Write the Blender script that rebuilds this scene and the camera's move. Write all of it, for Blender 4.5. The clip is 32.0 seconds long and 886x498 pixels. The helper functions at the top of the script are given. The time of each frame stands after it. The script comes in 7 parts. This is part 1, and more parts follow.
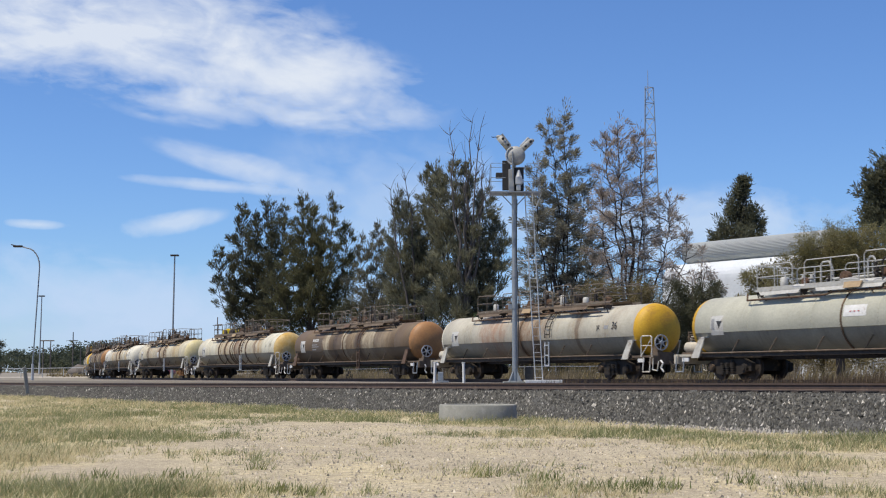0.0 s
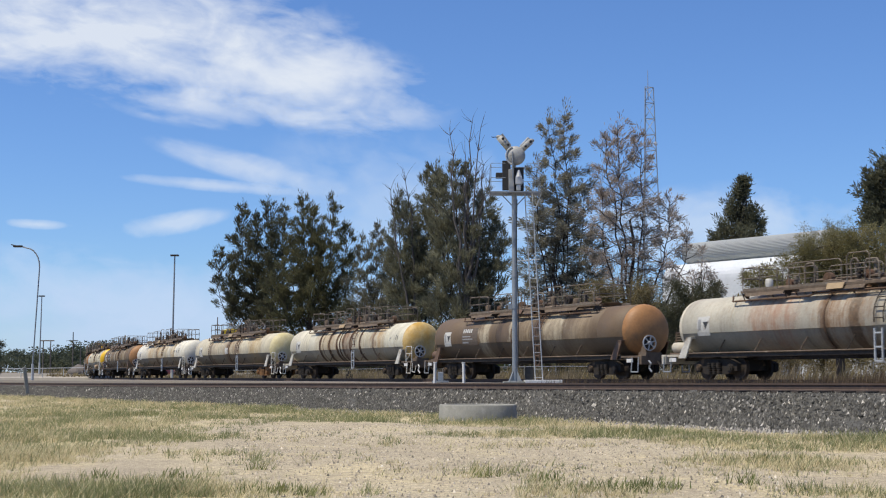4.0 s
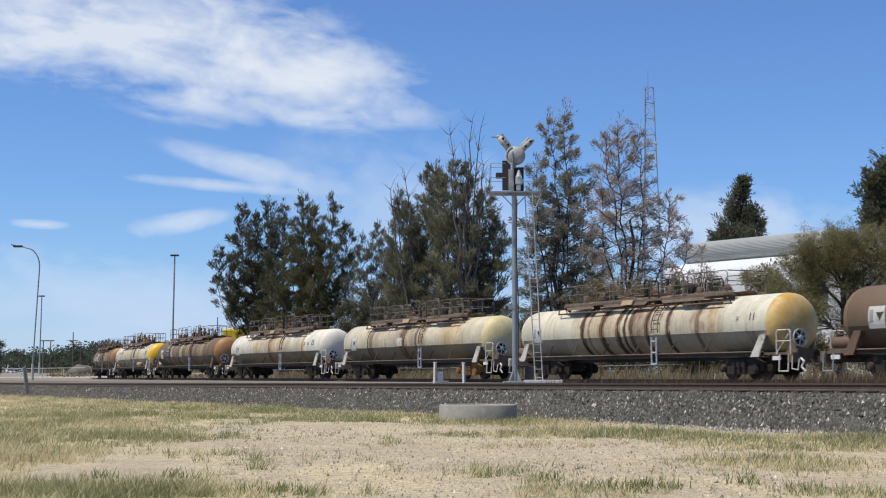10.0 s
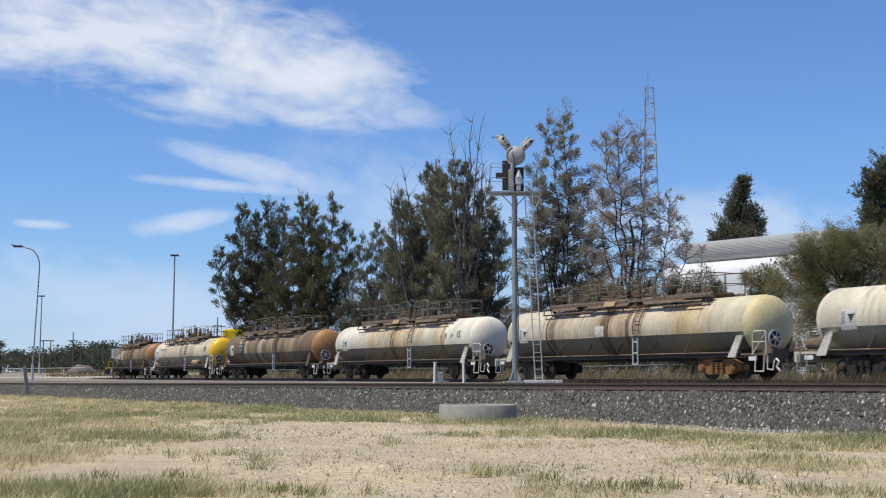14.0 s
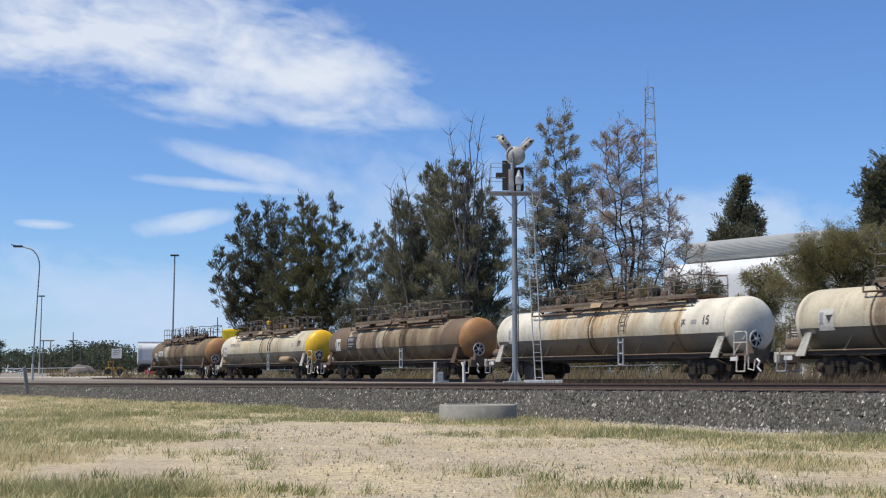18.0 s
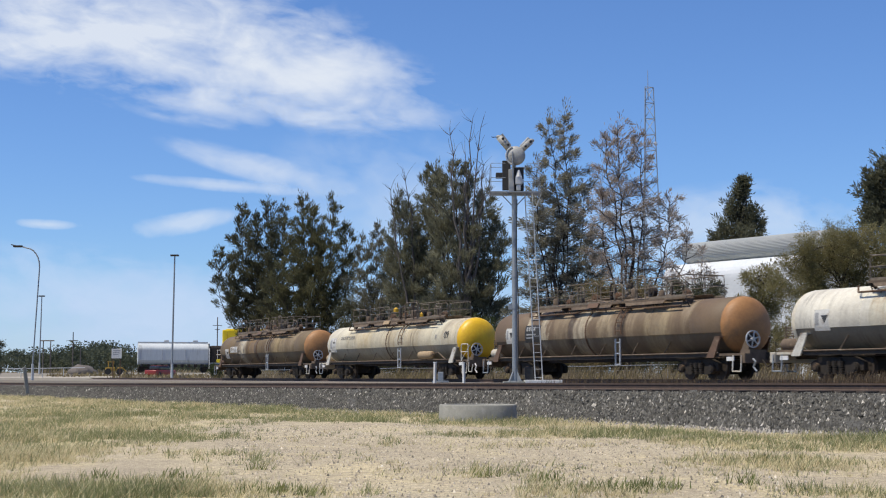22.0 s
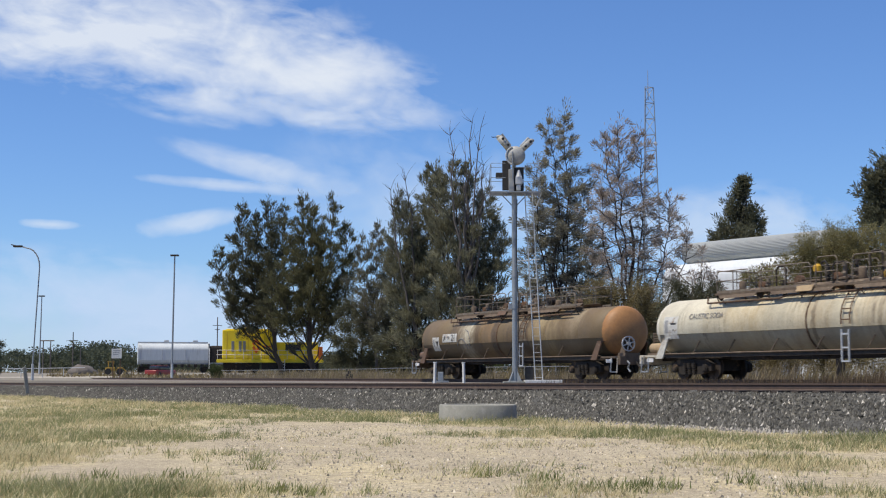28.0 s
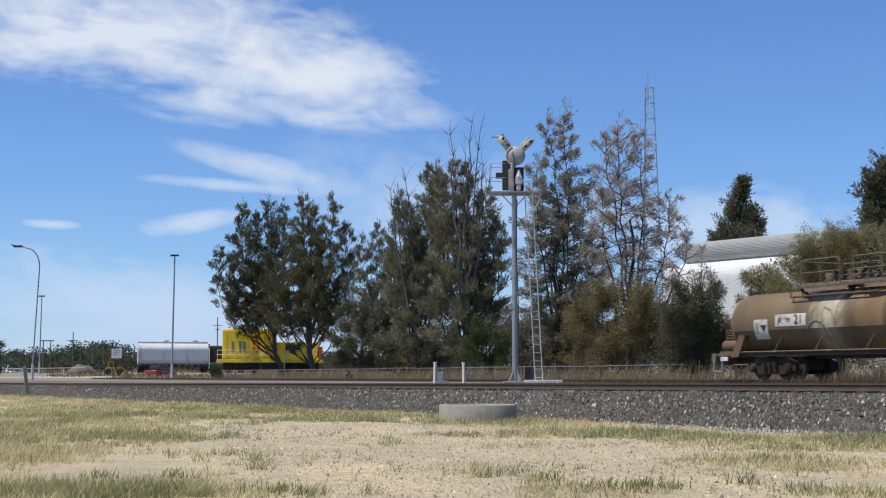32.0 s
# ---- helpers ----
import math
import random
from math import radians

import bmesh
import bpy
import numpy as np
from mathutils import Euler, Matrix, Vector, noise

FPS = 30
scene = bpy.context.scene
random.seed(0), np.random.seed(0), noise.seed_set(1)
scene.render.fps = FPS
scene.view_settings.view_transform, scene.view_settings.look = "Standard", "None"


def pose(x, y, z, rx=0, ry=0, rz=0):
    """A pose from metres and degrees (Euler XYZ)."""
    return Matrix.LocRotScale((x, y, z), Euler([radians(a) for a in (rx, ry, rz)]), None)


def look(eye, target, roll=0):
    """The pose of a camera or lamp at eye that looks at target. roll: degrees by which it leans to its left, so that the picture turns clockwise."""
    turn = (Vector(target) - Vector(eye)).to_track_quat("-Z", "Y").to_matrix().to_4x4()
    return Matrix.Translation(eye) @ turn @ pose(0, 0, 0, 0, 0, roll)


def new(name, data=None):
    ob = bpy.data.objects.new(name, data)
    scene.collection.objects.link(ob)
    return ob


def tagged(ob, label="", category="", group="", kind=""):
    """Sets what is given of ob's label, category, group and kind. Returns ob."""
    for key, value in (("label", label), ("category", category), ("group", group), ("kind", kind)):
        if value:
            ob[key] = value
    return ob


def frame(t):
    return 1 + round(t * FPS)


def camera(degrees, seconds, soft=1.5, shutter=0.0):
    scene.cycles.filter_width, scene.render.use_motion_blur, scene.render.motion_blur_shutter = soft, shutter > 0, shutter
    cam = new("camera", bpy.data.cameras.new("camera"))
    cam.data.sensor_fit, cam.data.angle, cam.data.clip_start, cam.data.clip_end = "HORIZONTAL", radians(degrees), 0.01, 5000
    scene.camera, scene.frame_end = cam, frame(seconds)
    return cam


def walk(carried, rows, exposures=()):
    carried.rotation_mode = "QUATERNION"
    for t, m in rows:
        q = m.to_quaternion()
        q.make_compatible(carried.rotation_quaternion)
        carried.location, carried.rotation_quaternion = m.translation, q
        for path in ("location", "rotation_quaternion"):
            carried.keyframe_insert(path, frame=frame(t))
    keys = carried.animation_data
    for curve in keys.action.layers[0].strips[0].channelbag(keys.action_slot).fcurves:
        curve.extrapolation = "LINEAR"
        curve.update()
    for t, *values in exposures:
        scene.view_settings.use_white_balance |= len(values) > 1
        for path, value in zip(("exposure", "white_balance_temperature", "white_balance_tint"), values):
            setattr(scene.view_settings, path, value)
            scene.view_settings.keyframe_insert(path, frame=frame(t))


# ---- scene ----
H = 1.2                      # eye height over the near ground
cam = camera(34.18, 32.0, soft=1.1, shutter=0.4)
EYE = look((0, 0, H), (0, math.cos(radians(5.065)), H + math.sin(radians(5.065))))
walk(cam, [(0.0, EYE), (32.0, EYE)])

# ---- sky, sun, exposure ----
SUN_AZ, SUN_EL = 248.0, 65.0   # compass degrees clockwise from +y, height
world = bpy.data.worlds.new("sky")
scene.world = world
world.use_nodes = True
wn = world.node_tree.nodes
sky = wn.new("ShaderNodeTexSky")
sky.sky_type = "NISHITA"
sky.sun_disc = False
sky.sun_elevation, sky.sun_rotation = radians(SUN_EL), radians(SUN_AZ)
sky.altitude, sky.air_density, sky.dust_density, sky.ozone_density = 50, 1.0, 0.0, 6.0
wn["Background"].inputs["Strength"].default_value = 0.10
clear = wn.new("ShaderNodeMix")          # a clear, dry summer sky
clear.data_type, clear.blend_type = "RGBA", "MULTIPLY"
clear.inputs[0].default_value = 1.0
clear.inputs[7].default_value = (0.82, 1.0, 1.30, 1)
world.node_tree.links.new(sky.outputs[0], clear.inputs[6])
world.node_tree.links.new(clear.outputs[2], wn["Background"].inputs["Color"])
sun_data = bpy.data.lights.new("sun", "SUN")
sun_data.energy, sun_data.angle, sun_data.color = 4.9, radians(0.55), (1.0, 0.92, 0.78)
sun = new("sun", sun_data)
sdir = Vector((math.sin(radians(SUN_AZ)) * math.cos(radians(SUN_EL)), math.cos(radians(SUN_AZ)) * math.cos(radians(SUN_EL)), math.sin(radians(SUN_EL))))
sun.matrix_world = look(sdir * 60, (0, 0, 0))
scene.view_settings.exposure = 0.0


# ---- small builders ----
def link(name, mesh, parent=None, label=""):
    ob = new(name, mesh)
    if parent is not None:
        ob.parent = parent
    if label:
        ob["label"] = label
    return ob


def part(name, bm, material, parent=None, label="", smooth=False):
    """One mesh object from a bmesh, under its thing."""
    me = bpy.data.meshes.new(name)
    bm.to_mesh(me)
    bm.free()
    for m in (material if isinstance(material, (list, tuple)) else [material]):
        me.materials.append(m)
    if smooth:
        me.polygons.foreach_set("use_smooth", [True] * len(me.polygons))
    return link(name, me, parent, label)


def raw(name, verts, faces, material, parent=None, label="", smooth=False):
    me = bpy.data.meshes.new(name)
    me.from_pydata(verts, [], faces)
    me.materials.append(material)
    if smooth:
        me.polygons.foreach_set("use_smooth", [True] * len(me.polygons))
    return link(name, me, parent, label)


def quads(name, v, material, parent=None, label=""):
    """Many loose quads from an array of shape (n, 4, 3)."""
    n = len(v)
    me = bpy.data.meshes.new(name)
    me.vertices.add(n * 4)
    me.vertices.foreach_set("co", np.ascontiguousarray(v, dtype=np.float32).ravel())
    me.loops.add(n * 4)
    me.loops.foreach_set("vertex_index", np.arange(n * 4, dtype=np.int32))
    me.polygons.add(n)
    me.polygons.foreach_set("loop_start", np.arange(0, n * 4, 4, dtype=np.int32))
    me.update(calc_edges=True)
    me.validate()
    me.materials.append(material)
    return link(name, me, parent, label)


def thing(name, m, label, category, group="", kind=""):
    e = new(name)
    e.empty_display_size = 0.3
    e.matrix_world = m
    return tagged(e, label, category, group, kind)


def box(bm, x0, x1, y0, y1, z0, z1, bevel=0.0):
    r = bmesh.ops.create_cube(bm, size=1)
    bmesh.ops.transform(bm, verts=r["verts"], matrix=Matrix.Translation(((x0 + x1) / 2, (y0 + y1) / 2, (z0 + z1) / 2)) @ Matrix.Diagonal((x1 - x0, y1 - y0, z1 - z0, 1)))
    if bevel:
        es = list({e for v in r["verts"] for e in v.link_edges})
        bmesh.ops.bevel(bm, geom=es, offset=bevel, segments=2, affect="EDGES", profile=0.6)


def rod(bm, a, b, r0, r1=None, seg=8):
    """A round bar from a to b."""
    a, b = Vector(a), Vector(b)
    d = b - a
    m = Matrix.Translation((a + b) / 2) @ d.to_track_quat("Z", "Y").to_matrix().to_4x4()
    bmesh.ops.create_cone(bm, cap_ends=True, segments=seg, radius1=r0, radius2=r0 if r1 is None else r1, depth=d.length, matrix=m)


def pipe(bm, pts, r, seg=6):
    """A bent pipe through points."""
    pts = [Vector(p) for p in pts]
    for a, b in zip(pts, pts[1:]):
        rod(bm, a, b, r, r, seg)
    for p in pts[1:-1]:
        bmesh.ops.create_icosphere(bm, subdivisions=1, radius=r * 1.02, matrix=Matrix.Translation(p))


def plate(bm, poly, n, t):
    """A flat plate: polygon points, normal and thickness."""
    n = Vector(n).normalized() * t
    a = [bm.verts.new(Vector(p)) for p in poly]
    b = [bm.verts.new(Vector(p) + n) for p in poly]
    bm.faces.new(list(reversed(a)))
    bm.faces.new(b)
    for i in range(len(a)):
        j = (i + 1) % len(a)
        bm.faces.new((a[i], a[j], b[j], b[i]))
    bmesh.ops.recalc_face_normals(bm, faces=bm.faces[:])


def lathe(bm, prof, seg=32, a0=0.0, a1=360.0, axis="x"):
    """Sweep a profile of (along, radius) about an axis."""
    full = abs(a1 - a0) >= 359.9
    n = seg if full else seg + 1
    rings = []
    for i in range(n):
        a = radians(a0 + (a1 - a0) * i / seg)
        ring = []
        for s, r in prof:
            c, d = r * math.cos(a), r * math.sin(a)
            ring.append(bm.verts.new((s, c, d) if axis == "x" else (c, d, s)))
        rings.append(ring)
    for i in range(seg):
        p, q = rings[i], rings[(i + 1) % n]
        for k in range(len(prof) - 1):
            bm.faces.new((p[k], q[k], q[k + 1], p[k + 1]))
    bmesh.ops.remove_doubles(bm, verts=bm.verts[:], dist=1e-5)
    bmesh.ops.recalc_face_normals(bm, faces=bm.faces[:])


def writing(name, text, size, material, parent, bend=None, at=None, spacing=1.0):
    """Letters in the built-in font as a thin mesh. bend: (x, height, radius) wraps it round a tank lying along x; at: a pose."""
    cu = bpy.data.curves.new(name, "FONT")
    cu.body, cu.size, cu.extrude, cu.align_x, cu.align_y, cu.space_character = text, size, 0.002, "CENTER", "CENTER", spacing
    tmp = new("tmp_text", cu)
    dg = bpy.context.evaluated_depsgraph_get()
    me = bpy.data.meshes.new_from_object(tmp.evaluated_get(dg))
    bpy.data.objects.remove(tmp)
    me.name = name
    me.materials.clear()
    me.materials.append(material)
    if bend:
        x0, z0, r = bend
        base = math.asin(max(-1, min(1, z0 / r)))
        for v in me.vertices:
            a = base + v.co.y / r
            rr = r + v.co.z
            # near side of the wagon is its -y side
            v.co = Vector((x0 + v.co.x, -rr * math.cos(a), rr * math.sin(a)))
    ob = link(name, me, parent)
    if at is not None:
        ob.matrix_basis = at
    return ob


# ---- materials ----
class Net:
    def __init__(self, name):
        self.m = bpy.data.materials.new(name)
        self.m.use_nodes = True
        self.t = self.m.node_tree
        self.b = self.t.nodes["Principled BSDF"]
        self.out = self.t.nodes["Material Output"]

    def n(self, kind, **kw):
        nd = self.t.nodes.new("ShaderNode" + kind)
        for k, v in kw.items():
            nd.inputs[k].default_value = v
        return nd

    def l(self, a, b):
        self.t.links.new(a, b)

    def coord(self, scale=(1, 1, 1), which="Object", loc=(0, 0, 0)):
        tc = self.n("TexCoord")
        mp = self.n("Mapping", Scale=scale, Location=loc)
        self.l(tc.outputs[which], mp.inputs["Vector"])
        return mp.outputs[0]

    def noise(self, vec, scale, detail=4, rough=0.55, dist=0.0):
        nd = self.n("TexNoise", Scale=scale, Detail=detail, Roughness=rough, Distortion=dist)
        self.l(vec, nd.inputs["Vector"])
        return nd.outputs["Fac"]

    def ramp(self, fac, stops):
        nd = self.t.nodes.new("ShaderNodeValToRGB")
        e = nd.color_ramp.elements
        while len(e) < len(stops):
            e.new(0.5)
        for el, (p, c) in zip(e, stops):
            el.position = p
            el.color = (*c, 1) if isinstance(c, tuple) else (c, c, c, 1)
        self.l(fac, nd.inputs[0])
        return nd.outputs[0]

    def mix(self, fac, a, b, mode="MIX"):
        nd = self.t.nodes.new("ShaderNodeMix")
        nd.data_type, nd.blend_type = "RGBA", mode
        for sock, v in ((nd.inputs[0], fac), (nd.inputs[6], a), (nd.inputs[7], b)):
            if isinstance(v, (int, float)):
                sock.default_value = v
            elif isinstance(v, tuple):
                sock.default_value = (*v, 1)
            else:
                self.l(v, sock)
        return nd.outputs[2]

    def math(self, op, a, b=0.0, clamp=False):
        nd = self.t.nodes.new("ShaderNodeMath")
        nd.operation, nd.use_clamp = op, clamp
        for i, v in enumerate((a, b)):
            if isinstance(v, (int, float)):
                nd.inputs[i].default_value = v
            else:
                self.l(v, nd.inputs[i])
        return nd.outputs[0]

    def bump(self, fac, dist, strength=0.6):
        nd = self.n("Bump", Strength=strength, Distance=dist)
        self.l(fac, nd.inputs["Height"])
        self.l(nd.outputs[0], self.b.inputs["Normal"])

    def done(self, color=None, rough=0.8, metal=0.0):
        if color is not None:
            if isinstance(color, tuple):
                self.b.inputs["Base Color"].default_value = (*color, 1)
            else:
                self.l(color, self.b.inputs["Base Color"])
        if isinstance(rough, (int, float)):
            self.b.inputs["Roughness"].default_value = rough
        else:
            self.l(rough, self.b.inputs["Roughness"])
        self.b.inputs["Metallic"].default_value = metal
        return self.m


def surf(name, c1, c2, scale=6.0, rough=0.7, metal=0.0, bump=0.004, c3=None, stain=0.6, stretch=(1, 1, 1)):
    """A worn surface: two tones of grain, and stains of a third."""
    k = Net(name)
    v = k.coord(stretch)
    a = k.noise(v, scale, 6, 0.6)
    b = k.noise(v, scale * 7, 3, 0.6)
    col = k.mix(k.ramp(a, [(0.3, 0.0), (0.7, 1.0)]), c1, c2)
    if c3:
        s = k.noise(v, scale * 0.45, 5, 0.65, 0.4)
        col = k.mix(k.ramp(s, [(stain, 0.0), (min(stain + 0.13, 1), 1.0)]), col, c3)
    col = k.mix(0.25, col, k.ramp(b, [(0.25, 0.25), (0.75, 0.75)]), "OVERLAY")
    k.bump(b, bump)
    return k.done(col, rough, metal)


def foliage(name, c1, c2, c3):
    k = Net(name)
    g = k.n("NewGeometry")
    soft = k.noise(k.coord(), 0.9, 3, 0.6)
    f = k.math("ADD", k.math("MULTIPLY", g.outputs["Random Per Island"], 0.45), k.math("MULTIPLY", k.ramp(soft, [(0.3, 0.0), (0.7, 1.0)]), 0.55))
    col = k.ramp(f, [(0.05, c1), (0.5, c2), (0.95, c3)])
    k.b.inputs["Specular IOR Level"].default_value = 0.15
    tr = k.n("BsdfTranslucent")
    k.l(col, tr.inputs["Color"])
    mx = k.n("MixShader", Fac=0.35)
    k.l(k.b.outputs[0], mx.inputs[1])
    k.l(tr.outputs[0], mx.inputs[2])
    k.l(mx.outputs[0], k.out.inputs["Surface"])
    return k.done(col, 0.8)


def tank_paint(name, base, rust, bands, seed, grime=0.35, streak=0.5, patch=None, wash=(), clean=()):
    """Tank cladding: paint, rust washes and dark bands round the barrel, streaks that run down from the top, road dirt.
    bands: (place along the tank, half width, strength); wash: (place, half width, strength, colour)."""
    k = Net(name)
    v = k.coord(loc=(seed * 7.3, seed * 3.1, 0))
    tc = k.n("TexCoord")
    sep = k.n("SeparateXYZ")
    k.l(tc.outputs["Object"], sep.inputs[0])
    x, z = k.math("SUBTRACT", sep.outputs[0], MID), sep.outputs[2]
    blot = k.noise(v, 0.9, 6, 0.62, 0.3)
    fine = k.noise(v, 14, 4, 0.6)
    col = k.mix(k.ramp(blot, [(0.3, 0.0), (0.72, 1.0)]), base, tuple(c * 0.80 for c in base))
    # streaks: long in height, short along the tank
    st = k.noise(k.coord((3.4, 0.5, 0.2), loc=(seed * 5.0, 0, seed)), 2.0, 6, 0.72, 0.25)
    st2 = k.noise(k.coord((0.5, 0.2, 0.1), loc=(seed * 2.0, 3, 0)), 1.6, 3, 0.5)
    wob = k.math("MULTIPLY", k.math("SUBTRACT", k.noise(v, 2.4, 5, 0.6), 0.5), 0.3)
    gaps = k.ramp(k.noise(v, 1.5, 6, 0.68, 0.4), [(0.38, 0.1), (0.58, 1.0)])
    st = k.math("ADD", k.math("MULTIPLY", st, 0.62), k.math("MULTIPLY", k.noise(v, 1.9, 6, 0.66, 0.5), 0.38))
    smear = k.math("MULTIPLY", k.math("SUBTRACT", k.noise(k.coord((1.0, 0.5, 0.5), loc=(seed * 2.3, 4, 1)), 1.6, 5, 0.65, 0.6), 0.5), 1.7)
    veil = k.ramp(k.noise(k.coord((1.5, 0.6, 0.55), loc=(seed * 1.1, 9, 3)), 1.5, 7, 0.7, 0.5), [(0.34, 0.25), (0.56, 1.0)])
    for wx, hw, s, wc in wash:
        d = k.math("ABSOLUTE", k.math("ADD", k.math("SUBTRACT", x, wx), k.math("ADD", k.math("MULTIPLY", wob, 2.2), smear)))
        e = k.math("MULTIPLY", k.math("SUBTRACT", 1.0, k.math("DIVIDE", d, hw), True), 1.7, True)
        e = k.math("MULTIPLY", k.math("MULTIPLY", k.math("MULTIPLY", e, k.ramp(st, [(0.36, 0.2), (0.55, 1.0)])), veil), s)
        col = k.mix(e, col, wc)
    # rust from the top edge thins out towards the lip
    drip = k.math("MULTIPLY", k.ramp(st, [(0.48, 0.0), (0.62, 1.0)]), k.ramp(st2, [(0.40, 0.0), (0.6, 1.0)]))
    drip = k.math("MULTIPLY", drip, k.ramp(k.math("ADD", k.math("MULTIPLY", z, 0.8), 0.3), [(0.0, 0.25), (0.9, 1.0)]))
    col = k.mix(k.math("MULTIPLY", drip, streak), col, rust)
    tot = None
    for bx, hw, s in bands:
        d = k.math("ABSOLUTE", k.math("ADD", k.math("SUBTRACT", x, bx), wob))
        e = k.math("SUBTRACT", 1.0, k.math("DIVIDE", d, hw + 0.06), True)
        e = k.math("MULTIPLY", k.math("MULTIPLY", e, 3.6, True), s)
        tot = e if tot is None else k.math("MAXIMUM", tot, e)
    if tot is not None:
        brk = k.ramp(k.noise(v, 2.6, 6, 0.7), [(0.3, 0.35), (0.52, 1.0)])
        dark = tuple(c * 0.34 for c in rust)
        col = k.mix(k.math("MULTIPLY", tot, brk), col, k.mix(k.ramp(k.noise(v, 4, 5), [(0.48, 0.0), (0.72, 1.0)]), dark, tuple(c * 0.8 for c in rust)))
    if patch:
        for px, pw, pz0, pz1, pc in patch:
            a = k.math("LESS_THAN", k.math("ABSOLUTE", k.math("ADD", k.math("SUBTRACT", x, px), k.math("MULTIPLY", wob, 1.6))), pw)
            b = k.math("GREATER_THAN", k.math("ADD", z, wob), pz0)
            c = k.math("LESS_THAN", k.math("SUBTRACT", z, k.math("MULTIPLY", wob, 0.8)), pz1)
            e = k.math("MULTIPLY", k.math("MULTIPLY", k.math("MULTIPLY", a, b), c), k.ramp(st, [(0.3, 0.35), (0.55, 0.9)]))
            col = k.mix(e, col, pc)
    for cx0, cx1, cc in clean:
        # repainted end panels cover the older streaks
        e = k.math("MULTIPLY", k.math("GREATER_THAN", x, cx0), k.math("LESS_THAN", x, cx1))
        e = k.math("MULTIPLY", e, k.ramp(k.noise(k.coord((1.6, 0.5, 0.3), loc=(seed, 2, 5)), 1.3, 6, 0.65), [(0.30, 0.45), (0.5, 0.96)]))
        col = k.mix(e, col, k.mix(k.ramp(blot, [(0.35, 0.0), (0.75, 1.0)]), cc, tuple(c * 0.84 for c in cc)))
    # thin dark runs of spilt product down the sides
    run = k.noise(k.coord((3.2, 0.4, 0.20), loc=(seed * 1.7, 1, seed)), 2.0, 7, 0.74, 0.5)
    where = k.noise(k.coord((0.55, 0.3, 0.12), loc=(seed * 4.1, 7, 2)), 1.5, 3, 0.5)
    run = k.math("MULTIPLY", k.math("MULTIPLY", k.ramp(run, [(0.48, 0.0), (0.62, 1.0)]), k.ramp(where, [(0.46, 0.0), (0.64, 1.0)])), gaps)
    col = k.mix(k.math("MULTIPLY", run, min(1.0, grime * 1.7)), col, (0.075, 0.055, 0.04))
    dirt_dark = k.noise(v, 0.55, 7, 0.68, 0.5)
    col = k.mix(k.math("MULTIPLY", k.ramp(dirt_dark, [(0.42, 0.0), (0.75, 1.0)]), grime), col, (0.13, 0.105, 0.08))
    col = k.mix(0.25, col, k.ramp(fine, [(0.25, 0.25), (0.75, 0.75)]), "OVERLAY")
    k.bump(fine, 0.004, 0.4)
    return k.done(col, 0.68)


M = {}
M["steel_dark"] = surf("dark_steel", (0.026, 0.022, 0.018), (0.06, 0.045, 0.033), 5, 0.75, 0.2, c3=(0.10, 0.055, 0.03))
M["bogie"] = surf("bogie_steel", (0.014, 0.011, 0.008), (0.030, 0.022, 0.015), 4, 0.9, 0.0, c3=(0.125, 0.08, 0.045))
M["wheel"] = surf("wheel_steel", (0.03, 0.024, 0.02), (0.055, 0.042, 0.034), 6, 0.75, 0.2)
M["rust"] = surf("rusty_steel", (0.16, 0.085, 0.045), (0.085, 0.048, 0.03), 5, 0.9, 0.0, c3=(0.22, 0.17, 0.12))
M["rust_bright"] = surf("bright_rust", (0.26, 0.125, 0.04), (0.15, 0.075, 0.03), 5, 0.9, 0.0, c3=(0.07, 0.045, 0.03))
M["walk"] = surf("walkway_steel", (0.17, 0.125, 0.085), (0.085, 0.06, 0.042), 4, 0.9, 0.0, c3=(0.30, 0.25, 0.18))
M["rail_pipe"] = surf("handrail_steel", (0.22, 0.185, 0.14), (0.12, 0.088, 0.06), 7, 0.7, 0.1, c3=(0.42, 0.39, 0.34))
M["rail_grey"] = surf("pale_handrail", (0.52, 0.51, 0.47), (0.40, 0.385, 0.34), 7, 0.6, 0.1, c3=(0.25, 0.2, 0.15))
M["white"] = surf("white_paint", (0.74, 0.73, 0.70), (0.60, 0.58, 0.53), 6, 0.5, 0.0, c3=(0.35, 0.26, 0.18), stain=0.66)
M["dull_white"] = surf("dull_white", (0.62, 0.60, 0.53), (0.46, 0.43, 0.36), 5, 0.6, 0.0, c3=(0.24, 0.16, 0.09), stain=0.56)
M["cream"] = surf("cream_paint", (0.55, 0.50, 0.40), (0.42, 0.37, 0.28), 6, 0.6, 0.0, c3=(0.25, 0.15, 0.08))
M["tan"] = surf("tan_paint", (0.40, 0.29, 0.16), (0.30, 0.21, 0.12), 5, 0.65, 0.0, c3=(0.16, 0.1, 0.06))
M["brown"] = surf("brown_paint", (0.15, 0.085, 0.05), (0.11, 0.07, 0.045), 5, 0.7, 0.0, c3=(0.24, 0.18, 0.12))
M["black"] = surf("black_paint", (0.02, 0.02, 0.02), (0.035, 0.033, 0.03), 8, 0.7)
M["ink"] = surf("letter_ink", (0.025, 0.025, 0.03), (0.05, 0.05, 0.05), 20, 0.7)
M["ink_soft"] = surf("worn_ink", (0.12, 0.12, 0.12), (0.22, 0.21, 0.20), 20, 0.7)
M["ink_grey"] = surf("faded_ink", (0.22, 0.22, 0.22), (0.34, 0.34, 0.33), 20, 0.7)
M["placard"] = surf("placard_white", (0.58, 0.57, 0.53), (0.47, 0.455, 0.41), 7, 0.6, c3=(0.27, 0.20, 0.13), stain=0.54)
